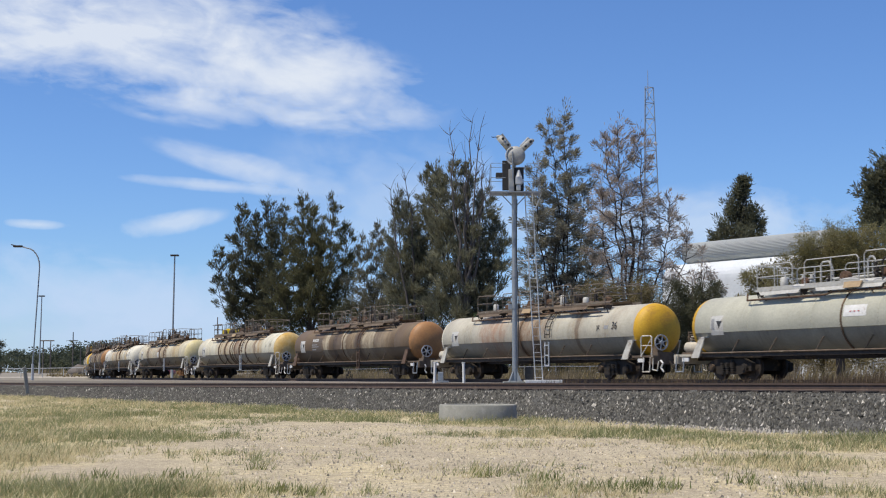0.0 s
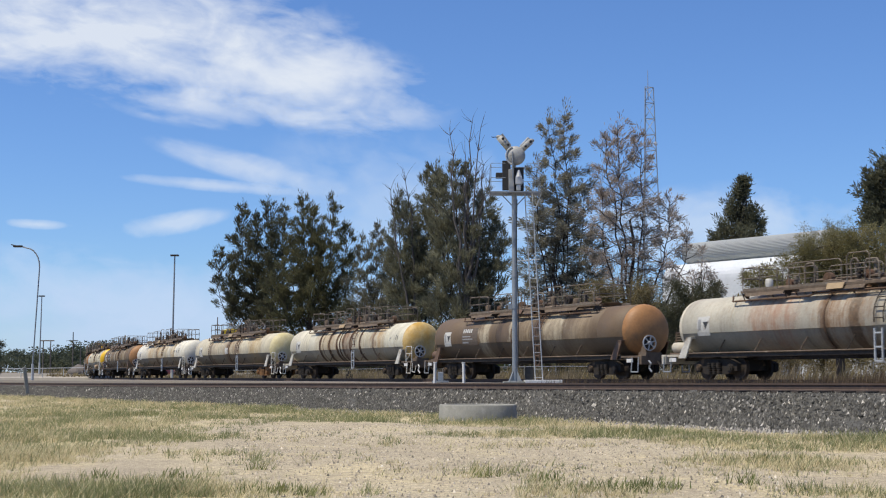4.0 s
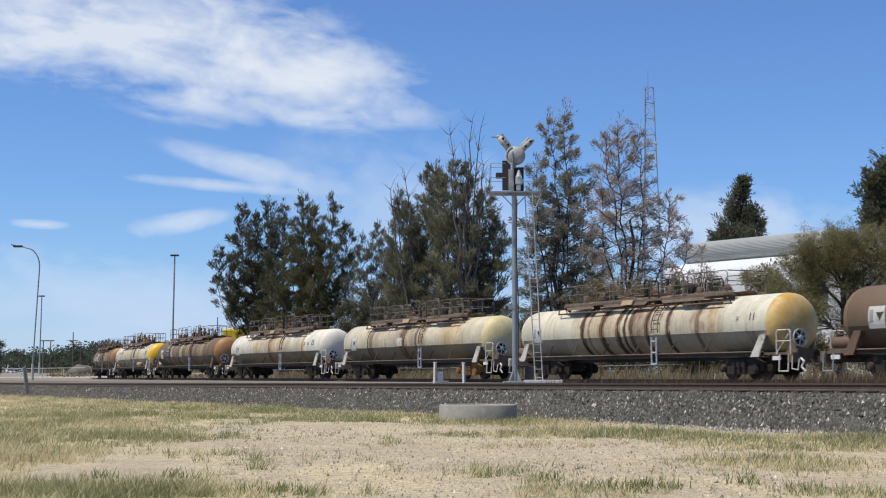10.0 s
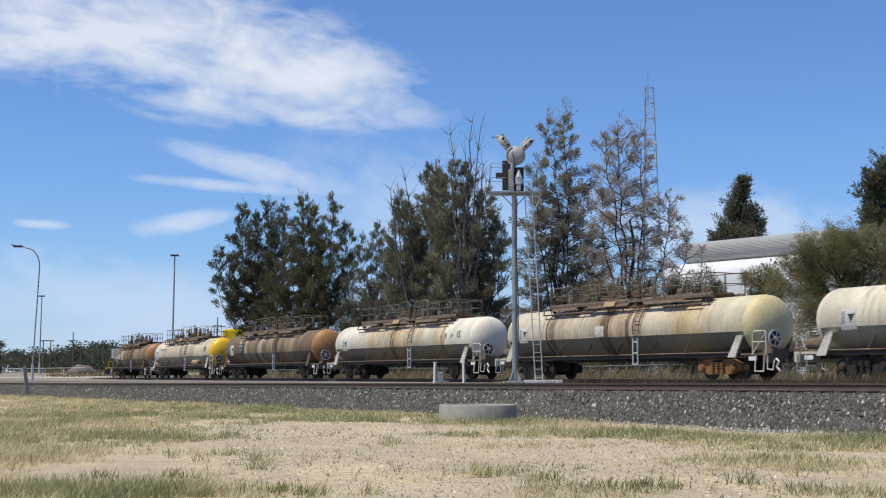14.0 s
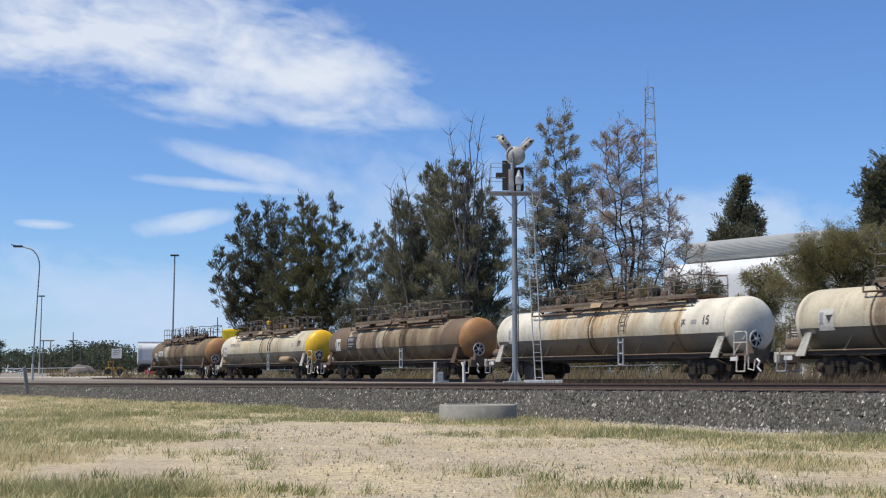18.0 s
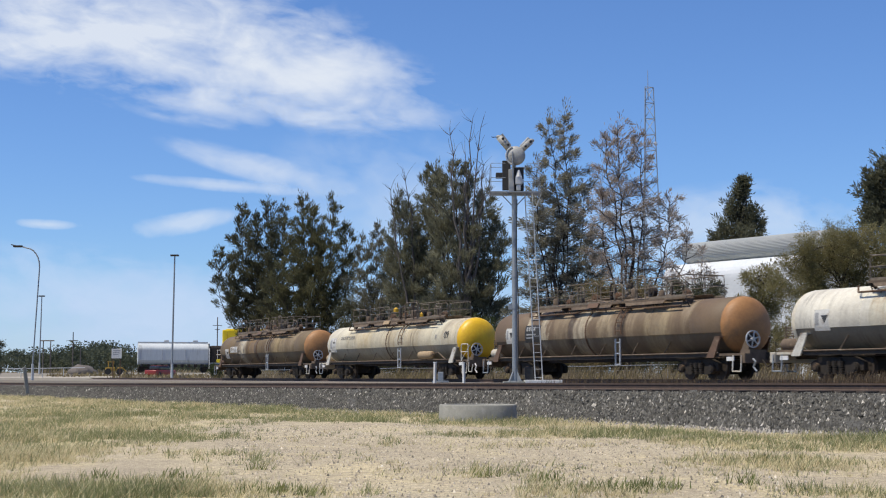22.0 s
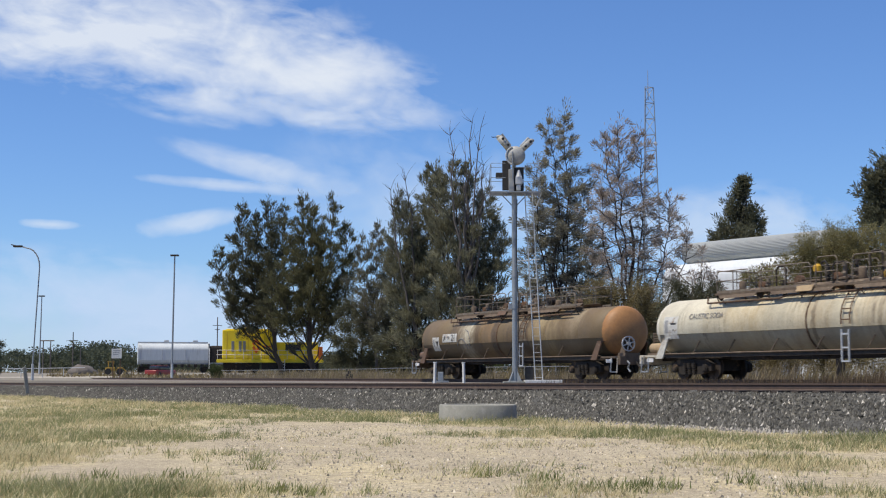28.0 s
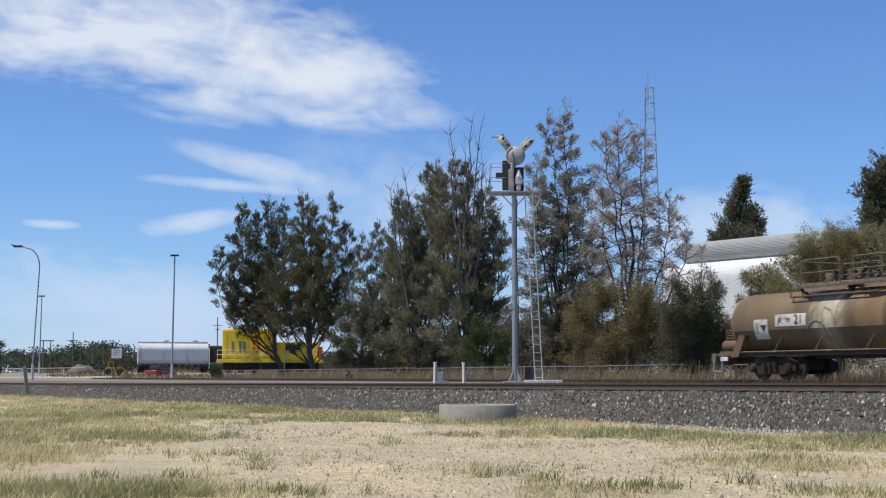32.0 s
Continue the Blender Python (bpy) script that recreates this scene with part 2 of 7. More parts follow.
M["galv"] = surf("galvanised_steel", (0.34, 0.36, 0.37), (0.25, 0.27, 0.285), 5, 0.5, 0.35, c3=(0.42, 0.42, 0.41))
M["signal_grey"] = surf("signal_grey", (0.40, 0.395, 0.37), (0.29, 0.285, 0.265), 3.5, 0.6, 0.0, c3=(0.16, 0.145, 0.12), stain=0.55)
M["galv_pale"] = surf("pale_galvanised", (0.55, 0.56, 0.56), (0.43, 0.44, 0.44), 6, 0.5, 0.2)
M["concrete"] = surf("concrete", (0.30, 0.292, 0.25), (0.215, 0.21, 0.18), 3, 0.9, 0.0, 0.01, c3=(0.38, 0.37, 0.34))
M["rail_steel"] = surf("rail_steel", (0.095, 0.062, 0.046), (0.062, 0.041, 0.031), 4, 0.8, 0.0, c3=(0.15, 0.105, 0.078))
M["sleeper"] = surf("sleeper", (0.065, 0.05, 0.04), (0.04, 0.032, 0.026), 4, 0.95)
M["yellow"] = surf("yellow_paint", (0.76, 0.46, 0.012), (0.68, 0.39, 0.012), 1.2, 0.45, 0.0)
M["loco_yellow"] = surf("loco_yellow", (0.90, 0.69, 0.02), (0.83, 0.61, 0.02), 1.2, 0.4, 0.0)
M["yellow_old"] = surf("weathered_yellow", (0.60, 0.35, 0.015), (0.50, 0.27, 0.012), 2.2, 0.6, 0.0, c3=(0.32, 0.15, 0.03), stain=0.62)
M["emblem"] = surf("emblem_orange", (0.72, 0.16, 0.02), (0.66, 0.13, 0.02), 3, 0.45)
M["red"] = surf("red_paint", (0.50, 0.045, 0.02), (0.42, 0.03, 0.02), 3, 0.3)
M["glass"] = surf("dark_glass", (0.02, 0.025, 0.03), (0.03, 0.035, 0.04), 3, 0.08)
M["bark"] = surf("bark", (0.085, 0.068, 0.055), (0.045, 0.036, 0.03), 5, 0.95, 0.0, 0.03, stretch=(1, 1, 0.25))
M["bark_pale"] = surf("pale_bark", (0.165, 0.145, 0.128), (0.10, 0.086, 0.076), 5, 0.95, 0.0, 0.02, stretch=(1, 1, 0.25))
M["rust_dark"] = surf("dark_rust", (0.075, 0.042, 0.026), (0.13, 0.075, 0.04), 5, 0.85, 0.0, c3=(0.20, 0.12, 0.06))
M["leaf_dark"] = foliage("leaf_dark", (0.068, 0.068, 0.042), (0.112, 0.112, 0.069), (0.17, 0.17, 0.105))
M["leaf_front"] = foliage("leaf_front", (0.083, 0.08, 0.042), (0.135, 0.13, 0.068), (0.203, 0.195, 0.101))
M["leaf_mid"] = foliage("leaf_mid", (0.117, 0.115, 0.076), (0.194, 0.19, 0.125), (0.286, 0.28, 0.185))
M["leaf_drab"] = foliage("leaf_drab", (0.159, 0.15, 0.114), (0.26, 0.245, 0.186), (0.371, 0.35, 0.266))
M["leaf_grey"] = foliage("leaf_grey", (0.105, 0.1, 0.07), (0.173, 0.165, 0.115), (0.252, 0.24, 0.168))
M["leaf_olive"] = foliage("leaf_olive", (0.115, 0.097, 0.050), (0.200, 0.165, 0.083), (0.301, 0.237, 0.127))
M["leaf_wattle"] = foliage("leaf_wattle", (0.134, 0.121, 0.055), (0.224, 0.200, 0.090), (0.347, 0.297, 0.149))
M["leaf_far"] = foliage("leaf_far", (0.058, 0.070, 0.045), (0.092, 0.106, 0.07), (0.135, 0.15, 0.105))
M["leaf_green"] = foliage("leaf_green", (0.045, 0.060, 0.026), (0.078, 0.098, 0.042), (0.12, 0.135, 0.065))
M["leaf_brown"] = foliage("leaf_brown", (0.224, 0.19, 0.16), (0.354, 0.3, 0.252), (0.484, 0.41, 0.344))
M["straw"] = foliage("straw", (0.36, 0.305, 0.175), (0.54, 0.47, 0.285), (0.71, 0.635, 0.42))
M["straw_dark"] = foliage("straw_dark", (0.123, 0.101, 0.068), (0.225, 0.185, 0.121), (0.362, 0.301, 0.203))
M["dead_grass"] = foliage("dead_grass", (0.07, 0.048, 0.03), (0.125, 0.09, 0.058), (0.21, 0.16, 0.105))
M["weed"] = foliage("weed", (0.091, 0.111, 0.039), (0.156, 0.182, 0.065), (0.260, 0.260, 0.104))
M["grass_green"] = foliage("grass_green", (0.125, 0.150, 0.070), (0.225, 0.245, 0.115), (0.39, 0.375, 0.20))


# ---- the lie of the land ----
NB = radians(30.8)                     # bearing of the near track, to the left of straight ahead
NQ = 25.85                             # its distance from the eye
TA = radians(26.248)                   # bearing of the train's straight track
TC = 35.5 * math.cos(TA)               # and its distance
BEND_AT, BEND = 113.09, 0.0024596        # where the train's track begins to bend, and how sharply
RAIL = 1.10                            # rail top over the near ground


def near_pt(q, s, z):
    """A point by the near track: q metres from the eye, s metres along it to the left."""
    return (q * math.cos(NB) - s * math.sin(NB), q * math.sin(NB) + s * math.cos(NB), z)


def train_pt(d, off=0.0):
    """The train's track, d metres along it from abreast of the eye's line; off: metres beyond its middle. Returns x, y, bearing."""
    e = max(d - BEND_AT, 0.0)
    e = min(e, 150.0)
    h = TA - BEND * e
    dd = min(d, BEND_AT)
    x = 35.5 - dd * math.sin(TA) - (math.cos(h) - math.cos(TA)) / BEND
    y = dd * math.cos(TA) + (math.sin(TA) - math.sin(h)) / BEND
    r = max(d - BEND_AT - 150.0, 0.0)
    x, y = x - r * math.sin(h), y + r * math.cos(h)
    return x + off * math.cos(h), y + off * math.sin(h), h


def smooth(a, b, v):
    t = np.clip((v - a) / (b - a), 0, 1)
    return t * t * (3 - 2 * t)


def drop(s):
    """The near track falls gently towards the distance."""
    return np.clip(0.05 + 0.0037 * (np.asarray(s, float) - 23), 0.03, 0.32)


def land(x, y):
    """Height of the ground."""
    x, y = np.asarray(x, float), np.asarray(y, float)
    q = x * math.cos(NB) + y * math.sin(NB)
    d = drop(-x * math.sin(NB) + y * math.cos(NB))
    z = (0.86 - d) * smooth(23.6, 25.4, q) + d * smooth(28.0, 31.0, q)
    far = np.hypot(x, y)
    z = z + 1.0 * smooth(150, 230, far) * smooth(30, 60, q)
    return z + 0.03 * np.sin(x * 0.9 + y * 0.35) * np.sin(y * 0.5 - 1) * (far < 120)
# ---- the tank wagons ----
R, HALF, WL = 1.0, 8.34, 20.315         # tank radius, half its straight length, wagon pitch
FRONT = HALF - 0.25                     # the front head sits a little further in
MID = 0.25                              # ladder, bands and stains lie ahead of the wagon's middle
TZ = 1.88                               # tank axis over the rail


def tank_wagon(spec):
    w = thing("tank_wagon", Matrix(), spec["label"], "tank wagon", "wagons of the tank train")
    rnd = random.Random(spec["seed"])
    paint, low = spec["paint"], spec["shell"]
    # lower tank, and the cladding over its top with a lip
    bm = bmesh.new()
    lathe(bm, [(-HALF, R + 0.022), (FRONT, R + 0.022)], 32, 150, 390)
    lowt = part("tank", bm, low, w, "darker lower tank shell with grime blotches", True)
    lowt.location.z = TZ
    bm = bmesh.new()
    prof = []
    x = -HALF
    edges = [-HALF] + [j + MID for j in spec["joints"]] + [FRONT]
    for a, b in zip(edges, edges[1:]):
        prof += [(a + 0.012, R + 0.022), (a + 0.02, R + 0.04), (b - 0.02, R + 0.04), (b - 0.012, R + 0.022)]
    lathe(bm, prof, 36, -13, 193)
    # lip along both lower edges
    for s in (-1, 1):
        a = radians(-13)
        yy, zz = s * (R + 0.03) * math.cos(a), (R + 0.03) * math.sin(a)
        box(bm, -HALF, FRONT, min(yy, yy + s * 0.010), max(yy, yy + s * 0.010), zz - 0.012, zz + 0.006)
    clad = part("cladding", bm, paint, w, "", True)
    clad.location.z = TZ
    for s, nm in ((1, "front_head"), (-1, "rear_head")):
        bm = bmesh.new()
        end = FRONT if s > 0 else HALF
        pr = [(s * (end - 0.01), R + 0.038)]
        for i in range(9):
            a = radians(90 * i / 8)
            pr.append((s * (end + 0.05 + 0.5 * math.sin(a)), (R + 0.03) * math.cos(a) ** 0.9 if i < 8 else 0.0))
        lathe(bm, pr, 40)
        h = part(nm, bm, spec["front" if s > 0 else "rear"], w, "", True)
        h.location.z = TZ
    # bands round the barrel
    for bx in spec["straps"]:
        bx += MID
        bm = bmesh.new()
        lathe(bm, [(bx - 0.03, R + 0.04), (bx - 0.03, R + 0.066), (bx + 0.03, R + 0.066), (bx + 0.03, R + 0.04)], 36, -60, 240)
        part("strap", bm, M["rust"] if spec["low"] == "brown" else M["rust_dark"], w).location.z = TZ
    # walkway along the top
    W0, W1, wz = -5.1, 5.9, TZ + R + 0.10
    deck = M[spec["deck"]]
    rails = M[spec["rails"]]
    bm = bmesh.new()
    for s in (-1, 1):
        box(bm, W0, W1, s * 0.86 - 0.02, s * 0.86 + 0.02, wz - 0.04, wz + 0.025)
        box(bm, W0, W1, s * 0.70 - 0.012, s * 0.70 + 0.012, wz - 0.02, wz + 0.02)
        box(bm, W0, W1, s * 0.54 - 0.02, s * 0.54 + 0.02, wz - 0.05, wz + 0.025)
    x = W0
    while x < W1 - 0.2:
        for s in (-1, 1):
            box(bm, x, x + 0.04, min(s * 0.52, s * 0.87), max(s * 0.52, s * 0.87), wz + 0.018, wz + 0.034)
        x += 0.17
    part("walkway", bm, deck, w, "rusty grated steel walkway")
    n = 6
    for i in range(n):
        x = W0 + 0.05 + (W1 - W0 - 0.1) * i / (n - 1)
        for s in (-1, 1):
            bm = bmesh.new()
            plate(bm, [(x, s * 0.88, wz - 0.045), (x, s * 0.54, wz - 0.045), (x, s * 0.58, wz - 0.2), (x, s * 0.66, wz - 0.24)], (1, 0, 0), 0.03)
            rod(bm, (x + 0.03, s * 0.87, wz - 0.05), (x + 0.03, s * 0.74, wz - 0.33), 0.022)
            part("bracket", bm, M["steel_dark"], w)
    # heating pipes along the shoulders, clipped to the barrel
    for s in (-1, 1):
        bm = bmesh.new()
        pipe(bm, [(W0 - 0.5, s * 0.80, wz - 0.10), (W0 - 0.4, s * 0.90, wz - 0.30), (-1.6, s * 0.90, wz - 0.30), (-1.3, s * 0.86, wz - 0.22), (3.1, s * 0.86, wz - 0.22), (3.3, s * 0.90, wz - 0.30), (W1 - 0.3, s * 0.90, wz - 0.30)], 0.032, 8)
        for x in (W0 + 0.4, -3.4, -2.2, 0.4, 2.2, 4.4):
            rod(bm, (x, s * 0.74, wz - 0.34), (x, s * 0.93, wz - 0.16), 0.02, seg=6)
        part("heating_pipe", bm, M["rust_dark"], w, "rusty heating pipe along the barrel")
        bm = bmesh.new()
        for a, b in ((W0 + 0.2, -2.8), (-2.1, 1.0), (1.9, 4.6)):
            plate(bm, [(a, s * 0.87, wz - 0.05), (b, s * 0.87, wz - 0.05), (b - 0.1, s * 0.93, wz - 0.17), (a + 0.15, s * 0.93, wz - 0.17)], (0, s, 0.3), 0.012)
        part("drip_plate", bm, deck, w)
    # deck skirt plates
    bm = bmesh.new()
    for s in (-1, 1):
        plate(bm, [(W0 + 0.4, s * 0.62, wz - 0.03), (W1 - 0.2, s * 0.62, wz - 0.03), (W1 - 0.2, s * 0.42, wz + 0.14), (W0 + 0.4, s * 0.42, wz + 0.14)], (0, 0, 1), 0.012)
    part("spill_tray", bm, deck, w)
    # handrails in bays, with a gap at the ladder
    bays = [(W0 + 0.1, -3.2, 0.0), (-2.6, -0.1, 0.0), (0.15, 1.15, 0.18), (1.85, 3.3, 0.1), (3.5, W1 - 0.05, 0.0)]
    for a, b, extra in bays:
        for s in (-1, 1):
            bm = bmesh.new()
            yy = s * 0.86
            top = wz + 0.82 + extra * 0.5 + rnd.uniform(-0.05, 0.05)
            pipe(bm, [(a, yy, wz), (a, yy, top - 0.1), (a + 0.1, yy, top), (b - 0.1, yy, top), (b, yy, top - 0.1), (b, yy, wz)], 0.018)
            rod(bm, (a, yy, wz + 0.45), (b, yy, wz + 0.45), 0.014, seg=6)
            m = (a + b) / 2
            if b - a > 1.4:
                rod(bm, (m, yy, wz), (m, yy, top), 0.02, seg=6)
            if extra == 0.0:
                box(bm, a, b, yy - 0.008, yy + 0.008, wz + 0.02, wz + 0.11)
            for kx in (a, b):
                rod(bm, (kx, yy, wz + 0.40), (kx, yy, wz + 0.50), 0.03, seg=6)
            part("handrail", bm, rails, w)
    for xx in (W0 + 0.1, W1 - 0.05):
        bm = bmesh.new()
        pipe(bm, [(xx, -0.86, wz + 0.82), (xx, 0.86, wz + 0.82)], 0.02)
        rod(bm, (xx, -0.86, wz + 0.45), (xx, 0.86, wz + 0.45), 0.016, seg=6)
        rod(bm, (xx, 0, wz + 0.1), (xx, 0, wz + 0.86), 0.016, seg=6)
        part("end_rail", bm, rails, w)
    # manhole, valves and loading pipes
    for mx, mr, mh in ((-1.4, 0.30, 0.30), (0.9, 0.42, 0.36), (3.7, 0.24, 0.26)):
        bm = bmesh.new()
        lathe(bm, [(R - 0.05, mr), (R + mh - 0.06, mr), (R + mh - 0.06, mr + 0.06), (R + mh, mr + 0.06), (R + mh + 0.05, mr * 0.6), (R + mh + 0.07, 0.0)], 20, axis="z")
        for j in range(8):
            a = j * math.pi / 4
            rod(bm, ((mr + 0.03) * math.cos(a), (mr + 0.03) * math.sin(a), R + mh - 0.1), ((mr + 0.03) * math.cos(a), (mr + 0.03) * math.sin(a), R + mh + 0.04), 0.018, seg=6)
        o = part("manhole", bm, deck, w, "", False)
        o.location = (mx, 0, TZ)
    for vx, vy, vh, vm in ((-2.9, -0.3, 0.55, rails), (-0.55, 0.25, 0.8, M["steel_dark"]), (0.15, -0.35, 0.62, M["steel_dark"]), (1.9, 0.3, 0.5, deck), (2.6, -0.25, 0.72, rails), (4.6, 0.1, 0.5, rails), (-3.9, 0.2, 0.62, deck), (-1.9, -0.45, 0.42, M["steel_dark"]), (1.2, -0.1, 0.9, M["steel_dark"]), (3.1, 0.45, 0.66, M["steel_dark"]), (-0.1, 0.55, 0.95, rails), (5.1, -0.4, 0.36, deck)):
        bm = bmesh.new()
        rod(bm, (vx, vy, TZ + R * 0.9), (vx, vy, TZ + R + vh), 0.055, seg=10)
        rod(bm, (vx, vy, TZ + R + vh - 0.14), (vx, vy, TZ + R + vh - 0.1), 0.11, seg=12)
        bmesh.ops.create_uvsphere(bm, u_segments=10, v_segments=6, radius=0.09, matrix=Matrix.Translation((vx, vy, TZ + R + vh * 0.6)))
        rod(bm, (vx - 0.16, vy, TZ + R + vh), (vx + 0.16, vy, TZ + R + vh), 0.018, seg=6)
        part("valve", bm, vm, w)
    bm = bmesh.new()
    pipe(bm, [(-2.9, 0.35, TZ + R), (-2.9, 0.35, TZ + R + 0.4), (-0.6, 0.35, TZ + R + 0.4), (-0.6, 0.35, TZ + R)], 0.045, 8)
    part("loading_pipe", bm, deck, w)
    # tall loading hoops, a bleed cylinder and round flanges
    for hx, hw, hh, hy in ((-2.35, 0.5, 0.98, -0.4), (-0.95, 0.34, 1.08, 0.3), (0.55, 0.62, 0.92, -0.5), (2.35, 0.55, 1.14, -0.62), (3.15, 0.3, 0.9, 0.2), (4.2, 0.7, 0.78, -0.3)):
        bm = bmesh.new()
        z0 = TZ + R * 0.92
        pipe(bm, [(hx, hy, z0), (hx, hy, z0 + hh - 0.12), (hx + 0.1, hy, z0 + hh), (hx + hw - 0.1, hy, z0 + hh), (hx + hw, hy, z0 + hh - 0.12), (hx + hw, hy, z0)], 0.03, 8)
        part("hoop_pipe", bm, rails if rnd.random() < 0.5 else M["steel_dark"], w)
    for fx, fy, fz, fr, fm in ((-3.3, -0.2, 0.42, 0.15, "rust"), (-1.75, 0.1, 0.5, 0.2, "rust_dark"), (0.35, -0.15, 0.5, 0.17, "rust"), (2.95, -0.3, 0.55, 0.2, "steel_dark"), (4.75, 0.0, 0.4, 0.15, "rust_dark")):
        bm = bmesh.new()
        rod(bm, (fx, fy - 0.09, TZ + R + fz - 0.1), (fx, fy + 0.09, TZ + R + fz - 0.1), fr, seg=14)
        rod(bm, (fx, fy - 0.13, TZ + R + fz - 0.1), (fx, fy + 0.13, TZ + R + fz - 0.1), fr * 0.45, seg=8)
        rod(bm, (fx, fy, TZ + R * 0.9), (fx, fy, TZ + R + fz - 0.1), 0.06, seg=8)
        part("flange", bm, M[fm], w)
    for fx, fh in ((-4.35, 0.5), (1.62, 0.62), (3.45, 0.44)):
        bm = bmesh.new()
        lathe(bm, [(R - 0.1, 0.0), (R - 0.1, 0.13), (R + fh, 0.13), (R + fh + 0.04, 0.09), (R + fh + 0.05, 0.0)], 14, axis="z")
        o = part("breather", bm, M["walk"] if spec["low"] != "grey" else M["rail_grey"], w, "", True)
        o.location = (fx, -0.25, TZ)
    bm = bmesh.new()
    pipe(bm, [(1.4, 0.4, TZ + R), (1.4, 0.4, TZ + R + 0.32), (3.4, 0.4, TZ + R + 0.32), (3.4, 0.4, TZ + R)], 0.05, 8)
    part("loading_pipe", bm, deck, w)
    if spec.get("cap"):
        for cx, cz in ((-0.3, 0.62), (2.9, 0.25)):
            bm = bmesh.new()
            lathe(bm, [(0, 0.0), (0.0, 0.13), (0.16, 0.13), (0.24, 0.06), (0.24, 0.0)], 14, axis="z")
            o = part("valve_cap", bm, M["yellow_old"], w, "yellow valve cap")
            o.location = (cx, -0.4, TZ + R + cz)
    # folded plate over the ladder head
    bm = bmesh.new()
    plate(bm, [(-0.7, -0.90, wz + 0.05), (0.1, -0.90, wz + 0.05), (0.08, -0.99, wz - 0.14), (-0.66, -0.99, wz - 0.14)], (0, -1, 0.2), 0.02)
    part("step_plate", bm, M["tan"] if spec["low"] != "brown" else M["brown"], w)
    # ladder: over the shoulder, then straight down past the sill
    lx = 1.5 + MID
    lmat = M["rust"] if spec["low"] != "grey" else M["steel_dark"]
    for dx in (-0.2, 0.2):
        bm = bmesh.new()
        pts = []
        for a in (62, 48, 34, 20, 6, -8):
            rr = R + 0.13
            pts.append((lx + dx, -rr * math.cos(radians(a)), TZ + rr * math.sin(radians(a))))
        pipe(bm, [(lx + dx, -0.6, wz)] + pts, 0.024)
        part("ladder_rail", bm, lmat, w)
    for a in (50, 33, 16, -1):
        rr = R + 0.13
        p = (-rr * math.cos(radians(a)), TZ + rr * math.sin(radians(a)))
        bm = bmesh.new()
        rod(bm, (lx - 0.2, *p), (lx + 0.2, *p), 0.018, seg=6)
        part("rung", bm, lmat, w)
    bm = bmesh.new()
    for dx in (-0.16, 0.16):
        box(bm, lx + dx - 0.025, lx + dx + 0.025, -1.16, -1.11, spec["step_low"], TZ - 0.32)
    z = spec["step_low"]
    while z < TZ - 0.3:
        box(bm, lx - 0.18, lx + 0.18, -1.155, -1.115, z, z + 0.05)
        z += 0.42
    part("lower_ladder", bm, M[spec["trim"]], w, "pale painted lower ladder")
    # stays on the lower shell
    for sx in (-6.3, -4.3, -2.0, 0.2, 2.5, 4.6):
        for s in (-1, 1):
            bm = bmesh.new()
            rod(bm, (sx + 0.30, s * 0.90, TZ - 0.50), (sx, s * 1.0, TZ - 0.98), 0.024)
            part("stay", bm, M["walk"] if rnd.random() < 0.6 else M["steel_dark"], w)
    # sills, frame
    bm = bmesh.new()
    for s in (-1, 1):
        box(bm, -8.0, 8.0, min(s * 0.93, s * 1.05), max(s * 0.93, s * 1.05), TZ - 1.10, TZ - 0.97, 0.012)
    part("side_sill", bm, M["steel_dark"], w)
    bm = bmesh.new()
    box(bm, -9.5, 9.5, -0.24, 0.24, TZ - 1.2, TZ - 0.95)
    for xx in (-6.6, -3, 0, 3, 6.6):
        box(bm, xx - 0.08, xx + 0.08, -1.0, 1.0, TZ - 1.12, TZ - 1.0)
    part("centre_sill", bm, M["bogie"], w)
    bm = bmesh.new()
    rod(bm, (-8.4, -1.08, TZ - 0.955), (8.0, -1.08, TZ - 0.955), 0.028)
    part("brake_pipe", bm, M["walk"], w)
    for s in (-1, 1):
        bm = bmesh.new()
        box(bm, min(s * 9.25, s * 9.5), max(s * 9.25, s * 9.5), -1.12, 1.12, TZ - 1.32, TZ - 0.98, 0.02)
        box(bm, min(s * 7.9, s * 9.4), max(s * 7.9, s * 9.4), -1.05, 1.05, TZ - 1.06, TZ - 0.98)
        part("end_frame", bm, M["cream"] if s < 0 and spec["low"] != "brown" else M["walk"], w)
        bm = bmesh.new()
        box(bm, min(s * 9.5, s * 9.95), max(s * 9.5, s * 9.95), -0.1, 0.1, TZ - 1.3, TZ - 1.1)
        box(bm, min(s * 9.9, s * 10.17), max(s * 9.9, s * 10.17), -0.17, 0.17, TZ - 1.36, TZ - 1.04, 0.04)
        pipe(bm, [(s * 9.6, -0.45, TZ - 1.2), (s * 9.85, -0.45, TZ - 1.45), (s * 10.14, -0.4, TZ - 1.3)], 0.03)
        part("coupler", bm, M["bogie"], w)
        # saddles
        for ys in (-1, 1):
            bm = bmesh.new()
            x0, x1 = (s * 7.68, s * 8.12) if s > 0 else (s * 8.12, s * 7.68)
            lean = 0.30
            plate(bm, [(x0 - lean, ys * 1.10, TZ - 1.12), (x1 - lean, ys * 1.10, TZ - 1.12), (x1 + 0.02, ys * 1.06, TZ - 0.42), (x0 + 0.14, ys * 1.06, TZ - 0.42)], (0, ys, 0), 0.05)
